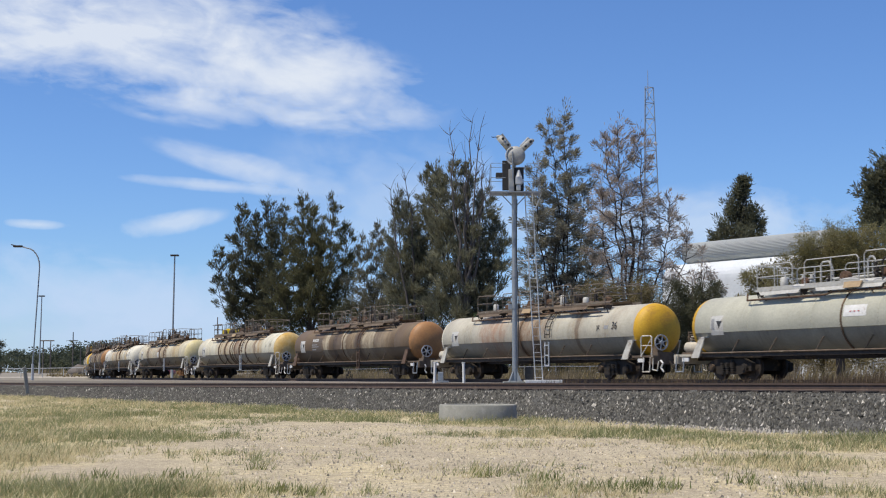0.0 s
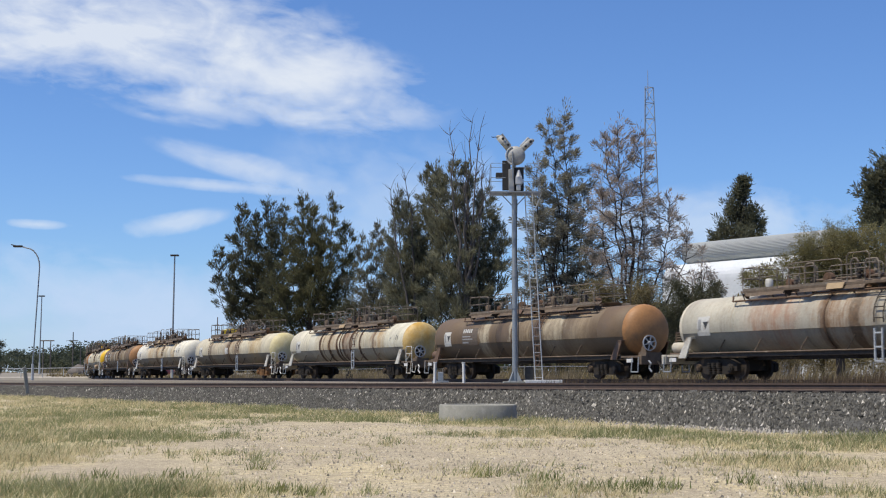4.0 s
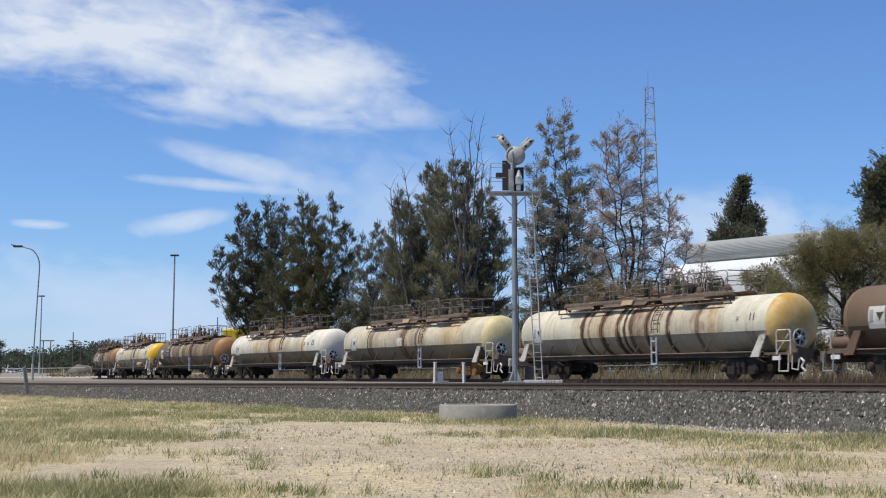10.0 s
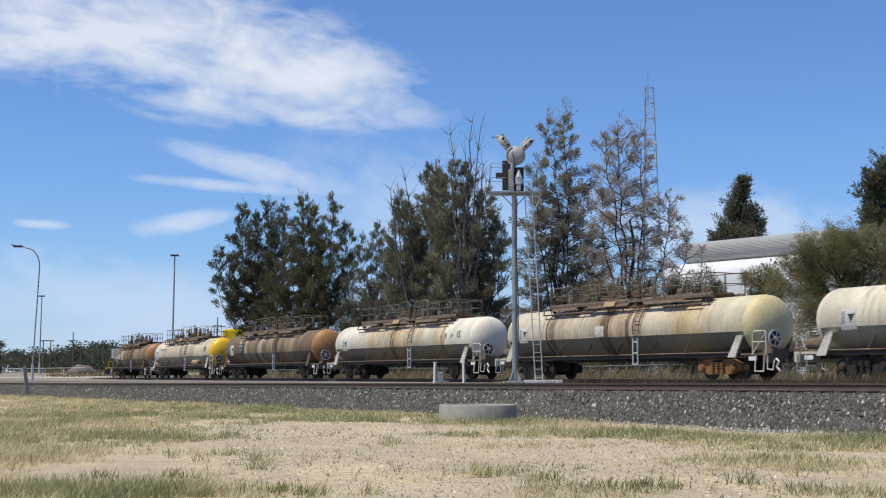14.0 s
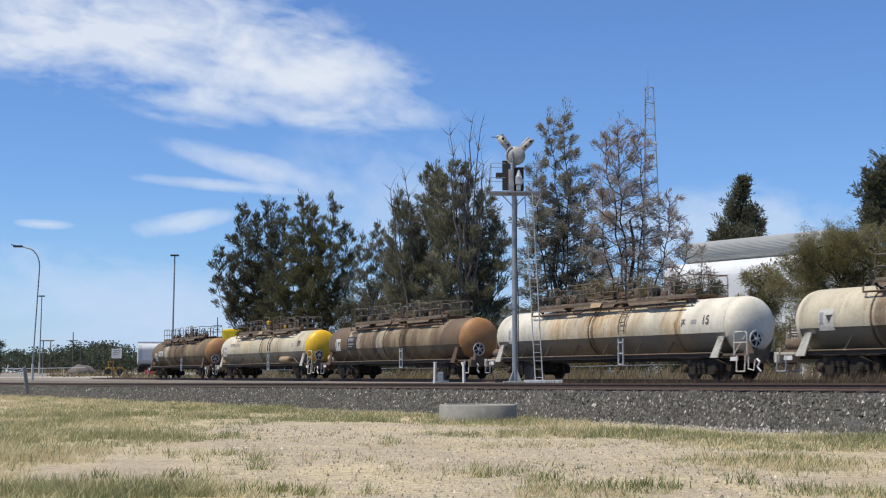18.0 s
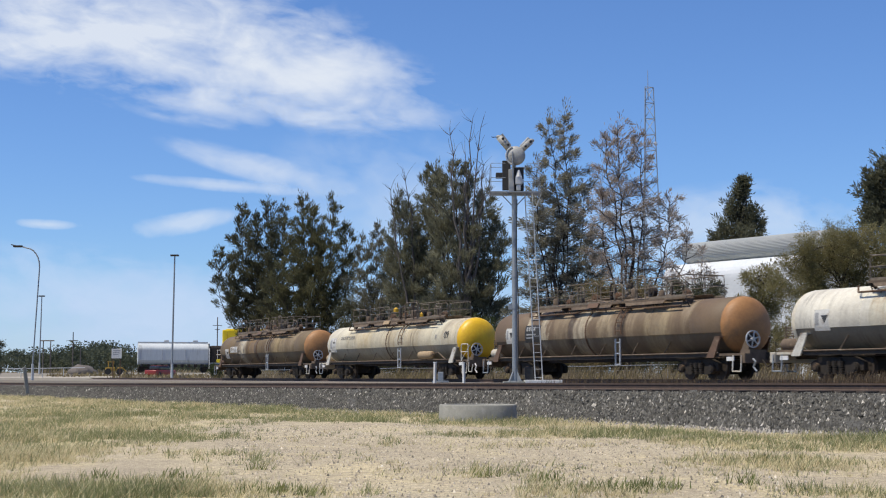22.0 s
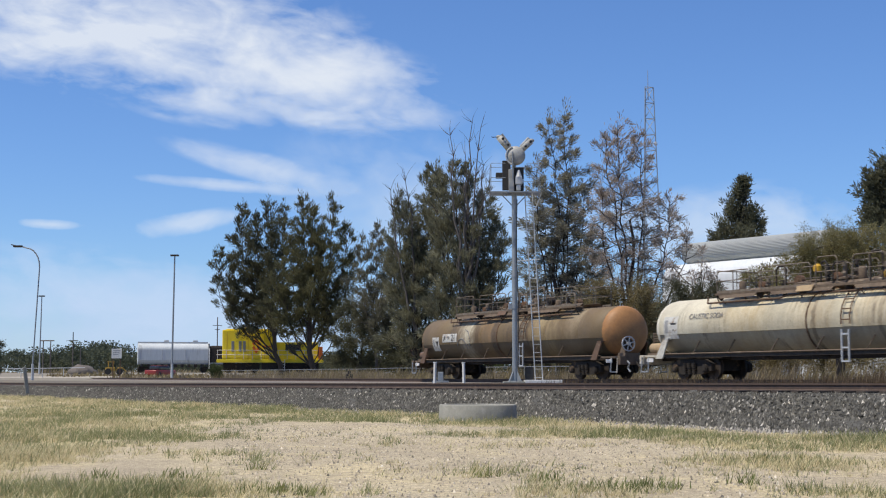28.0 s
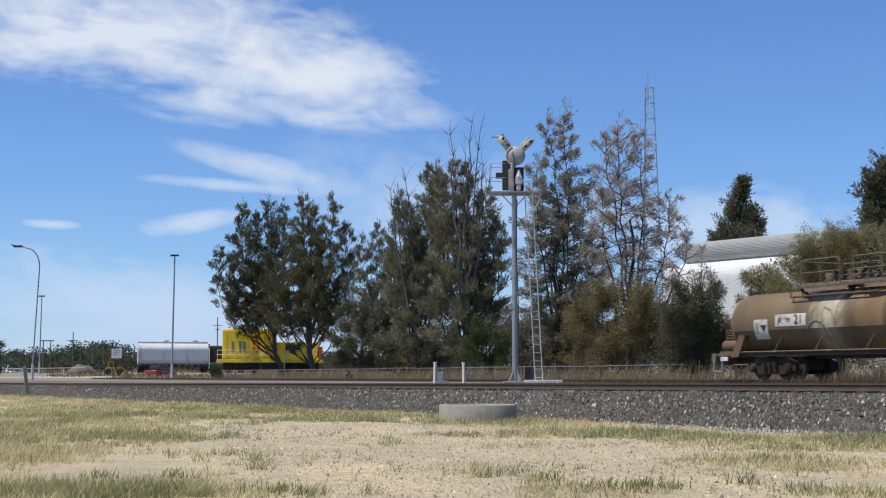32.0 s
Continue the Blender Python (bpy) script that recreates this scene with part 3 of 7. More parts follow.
            plate(bm, [(x0 + 0.14, ys * 0.86, TZ - 0.42), (x1 + 0.02, ys * 0.86, TZ - 0.42), (x1 + 0.02, ys * 1.12, TZ - 0.42), (x0 + 0.14, ys * 1.12, TZ - 0.42)], (0, 0, 1), 0.04)
            part("saddle", bm, M[spec["saddle"]], w, spec["saddle"].replace("_", " ") + " saddle plate")
            # white destination plate on the frame
        bm = bmesh.new()
        box(bm, s * 8.75 - 0.2, s * 8.75 + 0.2, -1.16, -1.125, TZ - 1.24, TZ - 1.1)
        part("data_plate", bm, M["white"], w, "white data plate")
    # steps and grab rails at the ends
    for s in (-1, 1):
        for ys in (-1, 1):
            gx = s * 9.1
            trim = M["dull_white"] if s > 0 and spec["trim"] != "brown" else M["galv"]
            if s > 0 and spec["low"] != "brown":
                bm = bmesh.new()
                pipe(bm, [(gx - 0.35, ys * 1.14, TZ - 1.05), (gx - 0.35, ys * 1.14, TZ - 0.33), (gx - 0.28, ys * 1.14, TZ - 0.26), (gx + 0.28, ys * 1.14, TZ - 0.26), (gx + 0.35, ys * 1.14, TZ - 0.33), (gx + 0.35, ys * 1.14, TZ - 1.05)], 0.024)
                rod(bm, (gx - 0.35, ys * 1.14, TZ - 0.62), (gx + 0.35, ys * 1.14, TZ - 0.62), 0.018, seg=6)
                rod(bm, (gx - 0.35, ys * 1.14, TZ - 1.0), (gx + 0.05, ys * 0.9, TZ - 0.3), 0.018, seg=6)
                part("grab_rail", bm, trim, w, "white painted grab rail")
                bm = bmesh.new()
                pipe(bm, [(gx + 0.42, ys * 1.13, TZ - 1.1), (gx + 0.42, ys * 1.16, TZ - 1.52), (gx + 0.66, ys * 1.12, TZ - 1.56), (gx + 0.66, ys * 1.05, TZ - 1.2)], 0.02)
                part("stirrup", bm, trim, w)
            bm = bmesh.new()
            pipe(bm, [(gx - 0.2, ys * 1.14, TZ - 1.05), (gx - 0.2, ys * 1.18, TZ - 1.6), (gx + 0.25, ys * 1.18, TZ - 1.6), (gx + 0.25, ys * 1.14, TZ - 1.05)], 0.026)
            part("step_iron", bm, trim, w)
    # hand brake at the front end
    bm = bmesh.new()
    cx, cy, cz = 9.3, -0.6, TZ - 0.50
    lathe(bm, [(-0.02, 0.265), (-0.02, 0.30), (0.02, 0.30), (0.02, 0.265), (-0.02, 0.265)], 28)
    rod(bm, (-0.08, 0, 0), (0.06, 0, 0), 0.07, seg=12)
    hb = part("hand_brake_wheel", bm, M["galv_pale"], w, "pale spoked hand brake wheel")
    hb.location = (cx, cy, cz)
    for j in range(6):
        a = j * math.pi / 3 + 0.3
        bm = bmesh.new()
        plate(bm, [(0, 0.02 * math.sin(a), -0.02 * math.cos(a)), (0, 0.27 * math.cos(a) + 0.02 * math.sin(a), 0.27 * math.sin(a) - 0.02 * math.cos(a)), (0, 0.27 * math.cos(a) - 0.02 * math.sin(a), 0.27 * math.sin(a) + 0.02 * math.cos(a)), (0, -0.02 * math.sin(a), 0.02 * math.cos(a))], (1, 0, 0), 0.02)
        part("spoke", bm, M["galv_pale"], hb)
    bm = bmesh.new()
    pipe(bm, [(9.6, -0.85, TZ - 1.18), (9.78, -0.88, TZ - 1.28), (9.66, -0.88, TZ - 1.45), (9.80, -0.86, TZ - 1.60)], 0.032, 8)
    part("air_hose", bm, M["white"] if spec["low"] != "brown" else M["galv"], w, "pale brake air hose")
    bm = bmesh.new()
    rod(bm, (cx - 0.09, cy, cz), (cx - 0.05, cy, cz), 0.20, 0.23, 20)
    part("brake_gear_case", bm, M["steel_dark"], w)
    bm = bmesh.new()
    plate(bm, [(cx - 0.1, cy - 0.14, TZ - 1.0), (cx - 0.1, cy + 0.14, TZ - 1.0), (cx - 0.1, cy + 0.07, cz + 0.1), (cx - 0.1, cy - 0.07, cz + 0.1)], (-1, 0, 0), 0.06)
    plate(bm, [(8.55, cy, TZ - 1.0), (9.2, cy, TZ - 1.0), (9.12, cy, TZ - 0.4), (8.95, cy, TZ - 0.4)], (0, 1, 0), 0.05)
    box(bm, cx - 0.3, cx + 0.2, -0.9, -0.2, TZ - 1.0, TZ - 0.86)
    part("brake_stand", bm, M["walk"], w)
    # reservoir on the rear platform, springs and pipes
    bm = bmesh.new()
    lathe(bm, [(-0.5, 0.0), (-0.48, 0.14), (-0.4, 0.2), (0.4, 0.2), (0.48, 0.14), (0.5, 0.0)], 20)
    rv = part("reservoir", bm, M[spec["tankette"]], w, "small cylindrical air reservoir", True)
    rv.location = (-9.05, -0.5, TZ - 0.72)
    bm = bmesh.new()
    for j in range(4):
        rod(bm, (-9.3, -0.55 + 0.0 * j, TZ - 0.45 + 0.09 * j), (-8.7, -0.55, TZ - 0.45 + 0.09 * j), 0.022)
    rod(bm, (-9.35, -0.55, TZ - 0.95), (-9.35, -0.55, TZ - 0.12), 0.03)
    box(bm, -9.5, -8.6, -0.75, -0.25, TZ - 0.98, TZ - 0.9)
    part("brake_rigging", bm, M["walk"], w)
    if spec.get("side_tank"):
        bm = bmesh.new()
        lathe(bm, [(-0.75, 0.0), (-0.72, 0.14), (-0.62, 0.19), (0.62, 0.19), (0.72, 0.14), (0.75, 0.0)], 20)
        st = part("side_reservoir", bm, M["tan"], w, "tan side air reservoir", True)
        st.location = (4.9, -1.12, TZ - 0.72)
        bm = bmesh.new()
        pipe(bm, [(5.6, -1.12, TZ - 0.7), (6.2, -1.1, TZ - 0.6), (6.9, -1.05, TZ - 0.95)], 0.03)
        part("reservoir_pipe", bm, M["walk"], w)
    # bogies
    for bx in (-6.55, 6.55):
        iron = M["rust_bright"] if spec.get("rusty_bogie") and bx > 0 else M["bogie"]
        b = new("bogie")
        b.parent = w
        b.location = (bx, 0, 0)
        b["label"] = "cast steel bogie bright with orange rust" if iron is M["rust_bright"] else "dirty cast steel bogie"
        for s in (-1, 1):
            bm = bmesh.new()
            y0, y1 = s * 0.72, s * 0.90
            side = [(-1.2, 0.30), (-1.2, 0.56), (-0.75, 0.72), (0.75, 0.72), (1.2, 0.56), (1.2, 0.30), (0.98, 0.30), (0.6, 0.18), (-0.6, 0.18), (-0.98, 0.30)]
            plate(bm, [(px, min(y0, y1), pz) for px, pz in side], (0, 1, 0), 0.18)
            for ax in (-0.9, 0.9):
                rod(bm, (ax, s * 0.86, 0.40), (ax, s * 1.0, 0.40), 0.15, seg=12)
                rod(bm, (ax, s * 1.0, 0.40), (ax, s * 1.03, 0.40), 0.1, seg=8)
            part("side_frame", bm, iron, b)
            for ax in (-0.28, 0.0, 0.28):
                bm = bmesh.new()
                for zz in (0.26, 0.33, 0.40, 0.47, 0.54):
                    rod(bm, (ax, s * 0.95, zz), (ax, s * 0.95, zz + 0.045), 0.09, seg=10)
                part("spring", bm, iron, b)
        bm = bmesh.new()
        box(bm, -0.25, 0.25, -0.95, 0.95, 0.42, 0.68, 0.03)
        part("bolster", bm, M["bogie"], b)
        # dark boxes added between the wheels to block light through the bogie
        bm = bmesh.new()
        box(bm, -1.15, -0.32, -0.46, 0.46, 0.3, 0.74, 0.03)
        box(bm, 0.32, 1.15, -0.46, 0.46, 0.3, 0.74, 0.03)
        box(bm, -0.4, 0.4, -0.4, 0.4, 0.22, 0.5, 0.03)
        part("bogie_filler", bm, M["bogie"], b)
        bm = bmesh.new()
        box(bm, -1.5, 1.5, -0.7, 0.7, 0.74, 0.86, 0.02)
        part("bogie_top", bm, M["bogie"], b)
        for ax in (-0.9, 0.9):
            bm = bmesh.new()
            rod(bm, (0, -0.85, 0), (0, 0.85, 0), 0.075, seg=10)
            for s in (-1, 1):
                y = s * 0.5335
                m = Matrix.Translation((0, y, 0)) @ Matrix.Rotation(math.pi / 2, 4, "X")
                bmesh.ops.create_cone(bm, cap_ends=True, segments=28, radius1=0.42, radius2=0.42, depth=0.11, matrix=m)
                m = Matrix.Translation((0, y - s * 0.05, 0)) @ Matrix.Rotation(math.pi / 2, 4, "X")
                bmesh.ops.create_cone(bm, cap_ends=True, segments=28, radius1=0.45, radius2=0.45, depth=0.03, matrix=m)
                for j in range(5):
                    a = j * math.tau / 5
                    rod(bm, (0.25 * math.cos(a), y + s * 0.05, 0.25 * math.sin(a)), (0.25 * math.cos(a), y + s * 0.075, 0.25 * math.sin(a)), 0.06, seg=8)
            ws = part("wheelset", bm, M["wheel"], b)
            ws.location = (ax, 0, 0.42)
            WHEELSETS.append((ws, spec["k"]))
    # placard, number, other plates
    for px, pz, pw in spec.get("placards", ()):
        bm = bmesh.new()
        bend_plate(bm, px, pz, pw, pw * 0.98, R + 0.045)
        pl = part("placard", bm, M["placard"], w, "white hazard placard")
        pl.location.z = TZ
        bm = bmesh.new()
        bend_tri(bm, px + pw * 0.2, pz + 0.02, pw * 0.46, R + 0.052)
        o = part("placard_mark", bm, M["ink"], w)
        o.location.z = TZ
        bm = bmesh.new()
        bend_plate(bm, px - pw * 0.3, pz + 0.05, pw * 0.22, pw * 0.55, R + 0.051)
        o = part("placard_bar", bm, M["ink_grey"], w)
        o.location.z = TZ
    for i, (px, pz, pw, ph, mat) in enumerate(spec.get("plates", ())):
        bm = bmesh.new()
        bend_plate(bm, px + MID, pz, pw, ph, R + (0.046 if i == 0 else 0.052))
        part("panel", bm, M[mat], w).location.z = TZ
    if spec.get("scrawl"):
        # worn sprayed lines: an arch and a hooked drip
        for nm, line in (("arch", [(-4.95 + 0.55 * (1 - math.cos(q)), -0.62 + 0.62 * math.sin(q)) for q in np.linspace(0.5, 2.9, 9)]), ("hook", [(-4.1, 0.42), (-3.75, 0.30), (-3.55, 0.02), (-3.62, -0.35)])):
            bm = bmesh.new()
            pts = [(px + MID, -(R + 0.042) * math.sqrt(1 - (pz / (R + 0.05)) ** 2), pz) for px, pz in line]
            pipe(bm, pts, 0.022, 6)
            o = part("sprayed_" + nm, bm, M["ink_soft"], w, "worn dark sprayed line")
            o.location.z = TZ
    for i, (txt, px, pz, size, mat) in enumerate(spec.get("texts", ())):
        o = writing("lettering", txt, size, M[mat], w, bend=(px + MID, pz, R + 0.06))
        o.location.z = TZ
    return w


def bend_plate(bm, x, z, wd, ht, r):
    """A thin plate that lies on the near side of the barrel."""
    n = 5
    a0 = math.asin(max(-1, min(1, z / r)))
    rows = []
    for i in range(n + 1):
        a = a0 + (i / n - 0.5) * ht / r
        rows.append([bm.verts.new((x + s * wd / 2, -r * math.cos(a), r * math.sin(a))) for s in (-1, 1)] + [bm.verts.new((x + s * wd / 2, -(r - 0.012) * math.cos(a), (r - 0.012) * math.sin(a))) for s in (1, -1)])
    for p, q in zip(rows, rows[1:]):
        for j in range(4):
            bm.faces.new((p[j], p[(j + 1) % 4], q[(j + 1) % 4], q[j]))
    bm.faces.new(rows[0])
    bm.faces.new(list(reversed(rows[-1])))
    bmesh.ops.recalc_face_normals(bm, faces=bm.faces[:])


def bend_tri(bm, x, z, s, r):
    vs = []
    a0 = math.asin(max(-1, min(1, z / r)))
    for rr in (r, r - 0.008):
        for dx, dh in ((-s / 2, s * 0.4), (s / 2, s * 0.4), (0, -s * 0.4)):
            a = a0 + dh / rr
            vs.append(bm.verts.new((x + dx, -rr * math.cos(a), rr * math.sin(a))))
    bm.faces.new(vs[:3])
    bm.faces.new(vs[3:])
    for i in range(3):
        bm.faces.new((vs[i], vs[(i + 1) % 3], vs[3 + (i + 1) % 3], vs[3 + i]))
    bmesh.ops.recalc_face_normals(bm, faces=bm.faces[:])


def build_wagons():
    RUST, DARK = (0.25, 0.125, 0.042), (0.10, 0.05, 0.03)
    M["plate_dim"] = surf("dim_plate", (0.10, 0.075, 0.055), (0.13, 0.10, 0.075), 6, 0.8)
    orange = surf("orange_primer", (0.37, 0.18, 0.062), (0.29, 0.14, 0.05), 1.6, 0.6, 0.0, c3=(0.20, 0.11, 0.05), stain=0.58)
    brownhead = surf("brown_primer", (0.20, 0.125, 0.06), (0.16, 0.10, 0.05), 1.6, 0.75, 0.0, c3=(0.28, 0.19, 0.12))
    creamy = surf("cream_head", (0.70, 0.635, 0.48), (0.52, 0.47, 0.37), 1.5, 0.6, 0.0, c3=(0.46, 0.32, 0.12), stain=0.58)
    stained = surf("stained_head", (0.60, 0.50, 0.28), (0.50, 0.29, 0.05), 1.0, 0.6, 0.0, c3=(0.36, 0.19, 0.035), stain=0.56)
    faded = surf("faded_head", (0.60, 0.54, 0.36), (0.54, 0.45, 0.21), 1.0, 0.6, 0.0, c3=(0.46, 0.33, 0.11), stain=0.6)
    whitehead = surf("white_head", (0.72, 0.68, 0.56), (0.57, 0.53, 0.42), 1.5, 0.65, 0.0, c3=(0.40, 0.33, 0.24), stain=0.63)
    greyhead = surf("grey_head", (0.50, 0.50, 0.44), (0.44, 0.44, 0.38), 1.5, 0.6)
    cream, white, grey, brown = (0.64, 0.575, 0.42), (0.68, 0.63, 0.49), (0.46, 0.45, 0.36), (0.155, 0.102, 0.055)
    tanp, pale = (0.32, 0.245, 0.15), (0.50, 0.43, 0.30)
    pl = [(-7.05, 0.0, 0.7)]
    base = dict(joints=(-5.6, -2.4, 0.6, 3.4, 6.0), straps=(-1.0,), deck="walk", rails="rail_pipe", low="cream", trim="galv_pale", saddle="dull_white", step_low=0.55, tankette="walk", placards=pl)
    # dark tones mixed into the paint colour for the lower shell
    dirt_dark = {"grey": (0.215, 0.20, 0.16), "cream": (0.135, 0.112, 0.08), "brown": (0.085, 0.066, 0.045)}

    def coat(name, base, rust, bands, seed, grime, streak, patch=None, wash=(), clean=()):
        """Paint above the lip; under it a darker coat with the same rust and grime."""
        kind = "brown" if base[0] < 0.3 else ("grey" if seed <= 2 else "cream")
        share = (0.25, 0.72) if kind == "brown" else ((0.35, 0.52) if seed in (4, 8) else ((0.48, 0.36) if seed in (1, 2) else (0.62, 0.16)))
        low = tuple(share[0] * d + share[1] * b for d, b in zip(dirt_dark[kind], base))
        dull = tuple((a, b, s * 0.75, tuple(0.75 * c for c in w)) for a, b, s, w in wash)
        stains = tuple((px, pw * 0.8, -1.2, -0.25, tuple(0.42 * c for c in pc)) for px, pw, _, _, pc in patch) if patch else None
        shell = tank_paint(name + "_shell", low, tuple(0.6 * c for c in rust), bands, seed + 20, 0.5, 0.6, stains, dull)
        return tank_paint(name, base, rust, bands, seed, grime, streak, patch, wash, clean), shell

    rows = [
        dict(k=-5, label="clean pale grey tank wagon with light handrails", paint=coat("paint_clean_grey", grey, RUST, (), 1, 0.15, 0.08), front=M["yellow_old"], rear=M["yellow_old"],
             low="grey", rails="rail_grey", deck="rail_grey", tankette="cream", plates=[(-0.4, 0.25, 1.0, 0.36, "white")], texts=[("- - -", -0.4, 0.25, 0.3, "red")]),
        dict(k=-4, label="off-white tank wagon with rust streaks and a yellow end", paint=coat("paint_streaked_white", (0.50, 0.465, 0.37), RUST, ((-1.05, 0.2, 0.6), (0.35, 0.22, 0.8), (3.7, 0.1, 0.6)), 2, 0.25, 0.6, None, ((-3.6, 1.6, 0.75, (0.33, 0.14, 0.07)), (-0.2, 1.9, 1.0, (0.22, 0.12, 0.055)), (3.6, 0.9, 0.6, (0.30, 0.22, 0.13)))),
             front=M["yellow_old"], rear=creamy, tankette="cream", low="grey", texts=[("JK", 5.35, 0.16, 0.26, "ink"), ("36", 6.5, 0.2, 0.42, "ink")], plates=[(5.9, 0.16, 0.3, 0.15, "ink_grey")]),
        dict(k=-3, label="brown tank wagon with an orange primed end", paint=coat("paint_brown", brown, (0.12, 0.07, 0.04), ((-2.2, 0.25, 0.6), (1.2, 0.3, 0.7)), 3, 0.3, 0.4,
             None, ((-3.6, 0.5, 1.0, pale), (-2.4, 0.6, 0.8, (0.10, 0.07, 0.045)), (-0.9, 0.45, 1.0, pale), (0.1, 0.6, 0.85, tanp), (2.6, 1.0, 1.0, pale), (4.5, 1.1, 0.9, tanp), (-5.8, 0.7, 0.5, (0.11, 0.075, 0.05)))),
             front=orange, rear=brownhead, low="brown", trim="brown", saddle="brown", tankette="brown", plates=[(-5.0, 0.08, 1.55, 0.8, "plate_dim")] + [(-5.62 + 0.19 * j, 0.34, 0.12, 0.18, "placard") for j in range(5)] + [(-5.3, 0.08, 0.8, 0.05, "ink_grey"), (-5.2, -0.04, 1.0, 0.05, "ink_grey"), (-5.4, -0.2, 0.6, 0.07, "ink_grey")]),
        dict(k=-2, label="cream tank wagon with heavy dark rust bands", paint=coat("paint_banded_cream", cream, RUST, ((-3.7, 0.12, 1.0), (-3.2, 0.03, 0.8), (-2.25, 0.17, 1.0), (-1.1, 0.16, 1.0), (-0.65, 0.05, 1.0), (-0.2, 0.1, 1.0), (0.85, 0.1, 1.0), (2.2, 0.11, 1.0), (4.0, 0.08, 0.7)), 4, 0.4, 0.85, None, ((-2.6, 1.9, 0.55, (0.38, 0.24, 0.10)), (0.3, 0.85, 1.0, (0.22, 0.10, 0.045)), (4.0, 0.4, 0.8, (0.30, 0.16, 0.06)), (4.9, 0.5, 0.8, (0.42, 0.24, 0.07))), ((5.55, 9, (0.72, 0.68, 0.53)), (-9, -4.6, (0.68, 0.63, 0.48)))),
             front=stained, rear=creamy, straps=(-3.7, -2.25, -1.1, -0.65, 0.85, 2.2), texts=[("JK", 6.35, 0.2, 0.2, "ink_grey"), ("11", 7.1, 0.24, 0.38, "ink")]),
        dict(k=-1, label="cream tank wagon with brown rust stains round the middle", paint=coat("paint_stained_cream", cream, RUST, ((-4.9, 0.2, 0.7), (-0.9, 0.3, 0.9), (0.75, 0.1, 0.9)), 5, 0.4, 0.75, None, ((-4.2, 1.3, 0.6, (0.30, 0.20, 0.10)), (-0.7, 1.7, 1.0, (0.24, 0.135, 0.055)), (1.2, 0.9, 0.7, (0.26, 0.16, 0.08)), (4.6, 1.5, 0.8, (0.46, 0.30, 0.09))), ((6.3, 9, (0.60, 0.54, 0.38)), (-9, -5.8, (0.57, 0.51, 0.37)))),
             front=faded, rear=creamy, rusty_bogie=True, straps=(-0.6, -5.3), plates=[(-1.2, 0.0, 0.62, 0.42, "placard")]),
        dict(k=0, label="white tank wagon with tan rust round the middle", paint=coat("paint_rusty_white", white, (0.33, 0.19, 0.075), ((-0.75, 0.07, 0.9), (5.0, 0.06, 0.6)), 6, 0.4, 0.75, None, ((-2.9, 1.7, 0.9, (0.36, 0.22, 0.085)), (-0.2, 1.8, 1.0, (0.38, 0.22, 0.07)), (2.0, 1.2, 0.7, (0.36, 0.25, 0.12)), (4.9, 1.3, 0.85, (0.42, 0.27, 0.09))), ((5.25, 9, (0.72, 0.68, 0.56)), (-9, -5.2, (0.72, 0.68, 0.57)))),
             front=whitehead, rear=creamy, straps=(-1.0,), texts=[("JK", 5.45, 0.18, 0.3, "ink"), ("15", 6.75, 0.22, 0.46, "ink")], plates=[(6.05, 0.18, 0.34, 0.16, "ink_grey")]),
        dict(k=1, label="brown tank wagon with tan patches and an orange end", paint=coat("paint_patched_brown", brown, (0.12, 0.07, 0.04), ((-2.2, 0.2, 0.7), (1.6, 0.25, 0.7)), 7, 0.3, 0.4,
             None, ((-5.75, 0.22, 1.0, pale), (-4.3, 0.3, 1.0, pale), (-3.0, 0.8, 0.85, tanp), (-1.4, 0.7, 1.0, pale), (0.4, 0.8, 0.9, (0.42, 0.33, 0.2)), (2.2, 0.6, 0.7, tanp), (3.9, 1.2, 0.9, (0.36, 0.28, 0.16)), (5.6, 0.4, 0.6, tanp))),
             front=orange, rear=brownhead, low="brown", trim="galv_pale", saddle="brown", tankette="cream", plates=[(-5.3, 0.05, 1.3, 0.75, "black")] + [(-5.75 + 0.2 * j, 0.26, 0.13, 0.18, "ink_grey") for j in range(4)] + [(-5.4, 0.02, 0.8, 0.06, "ink_grey"), (-5.5, -0.12, 0.6, 0.06, "ink_grey")]),
        dict(k=2, label="white tank wagon with a bright yellow end", paint=coat("paint_cream_white", (0.63, 0.56, 0.40), (0.36, 0.25, 0.13), ((-0.1, 0.06, 0.7), (2.9, 0.05, 0.5)), 8, 0.38, 0.5, None, ((-3.6, 1.5, 0.7, (0.44, 0.33, 0.17)), (-0.2, 1.0, 0.7, (0.40, 0.30, 0.17)), (2.6, 1.2, 0.6, (0.42, 0.33, 0.2)), (6.4, 0.7, 0.6, (0.36, 0.30, 0.22))), ((5.0, 6.1, (0.65, 0.60, 0.45)), (-9, -5.9, (0.65, 0.60, 0.46)))),
             front=M["yellow"], rear=whitehead, side_tank=True, cap=True, placards=[(-7.6, 0.0, 0.85)], straps=(-0.4,), tankette="tan",
             texts=[("CAUSTIC SODA", -5.75, 0.36, 0.28, "ink_soft"), ("JK", 5.6, 0.18, 0.26, "ink_grey"), ("09", 6.7, 0.22, 0.5, "ink")]),
        dict(k=3, label="brown tank wagon with pale paint patches at the train's tail", paint=coat("paint_tail_brown", (0.168, 0.116, 0.056), (0.13, 0.07, 0.04), ((-1.2, 0.2, 0.6), (1.4, 0.5, 0.6)), 9, 0.3, 0.35,
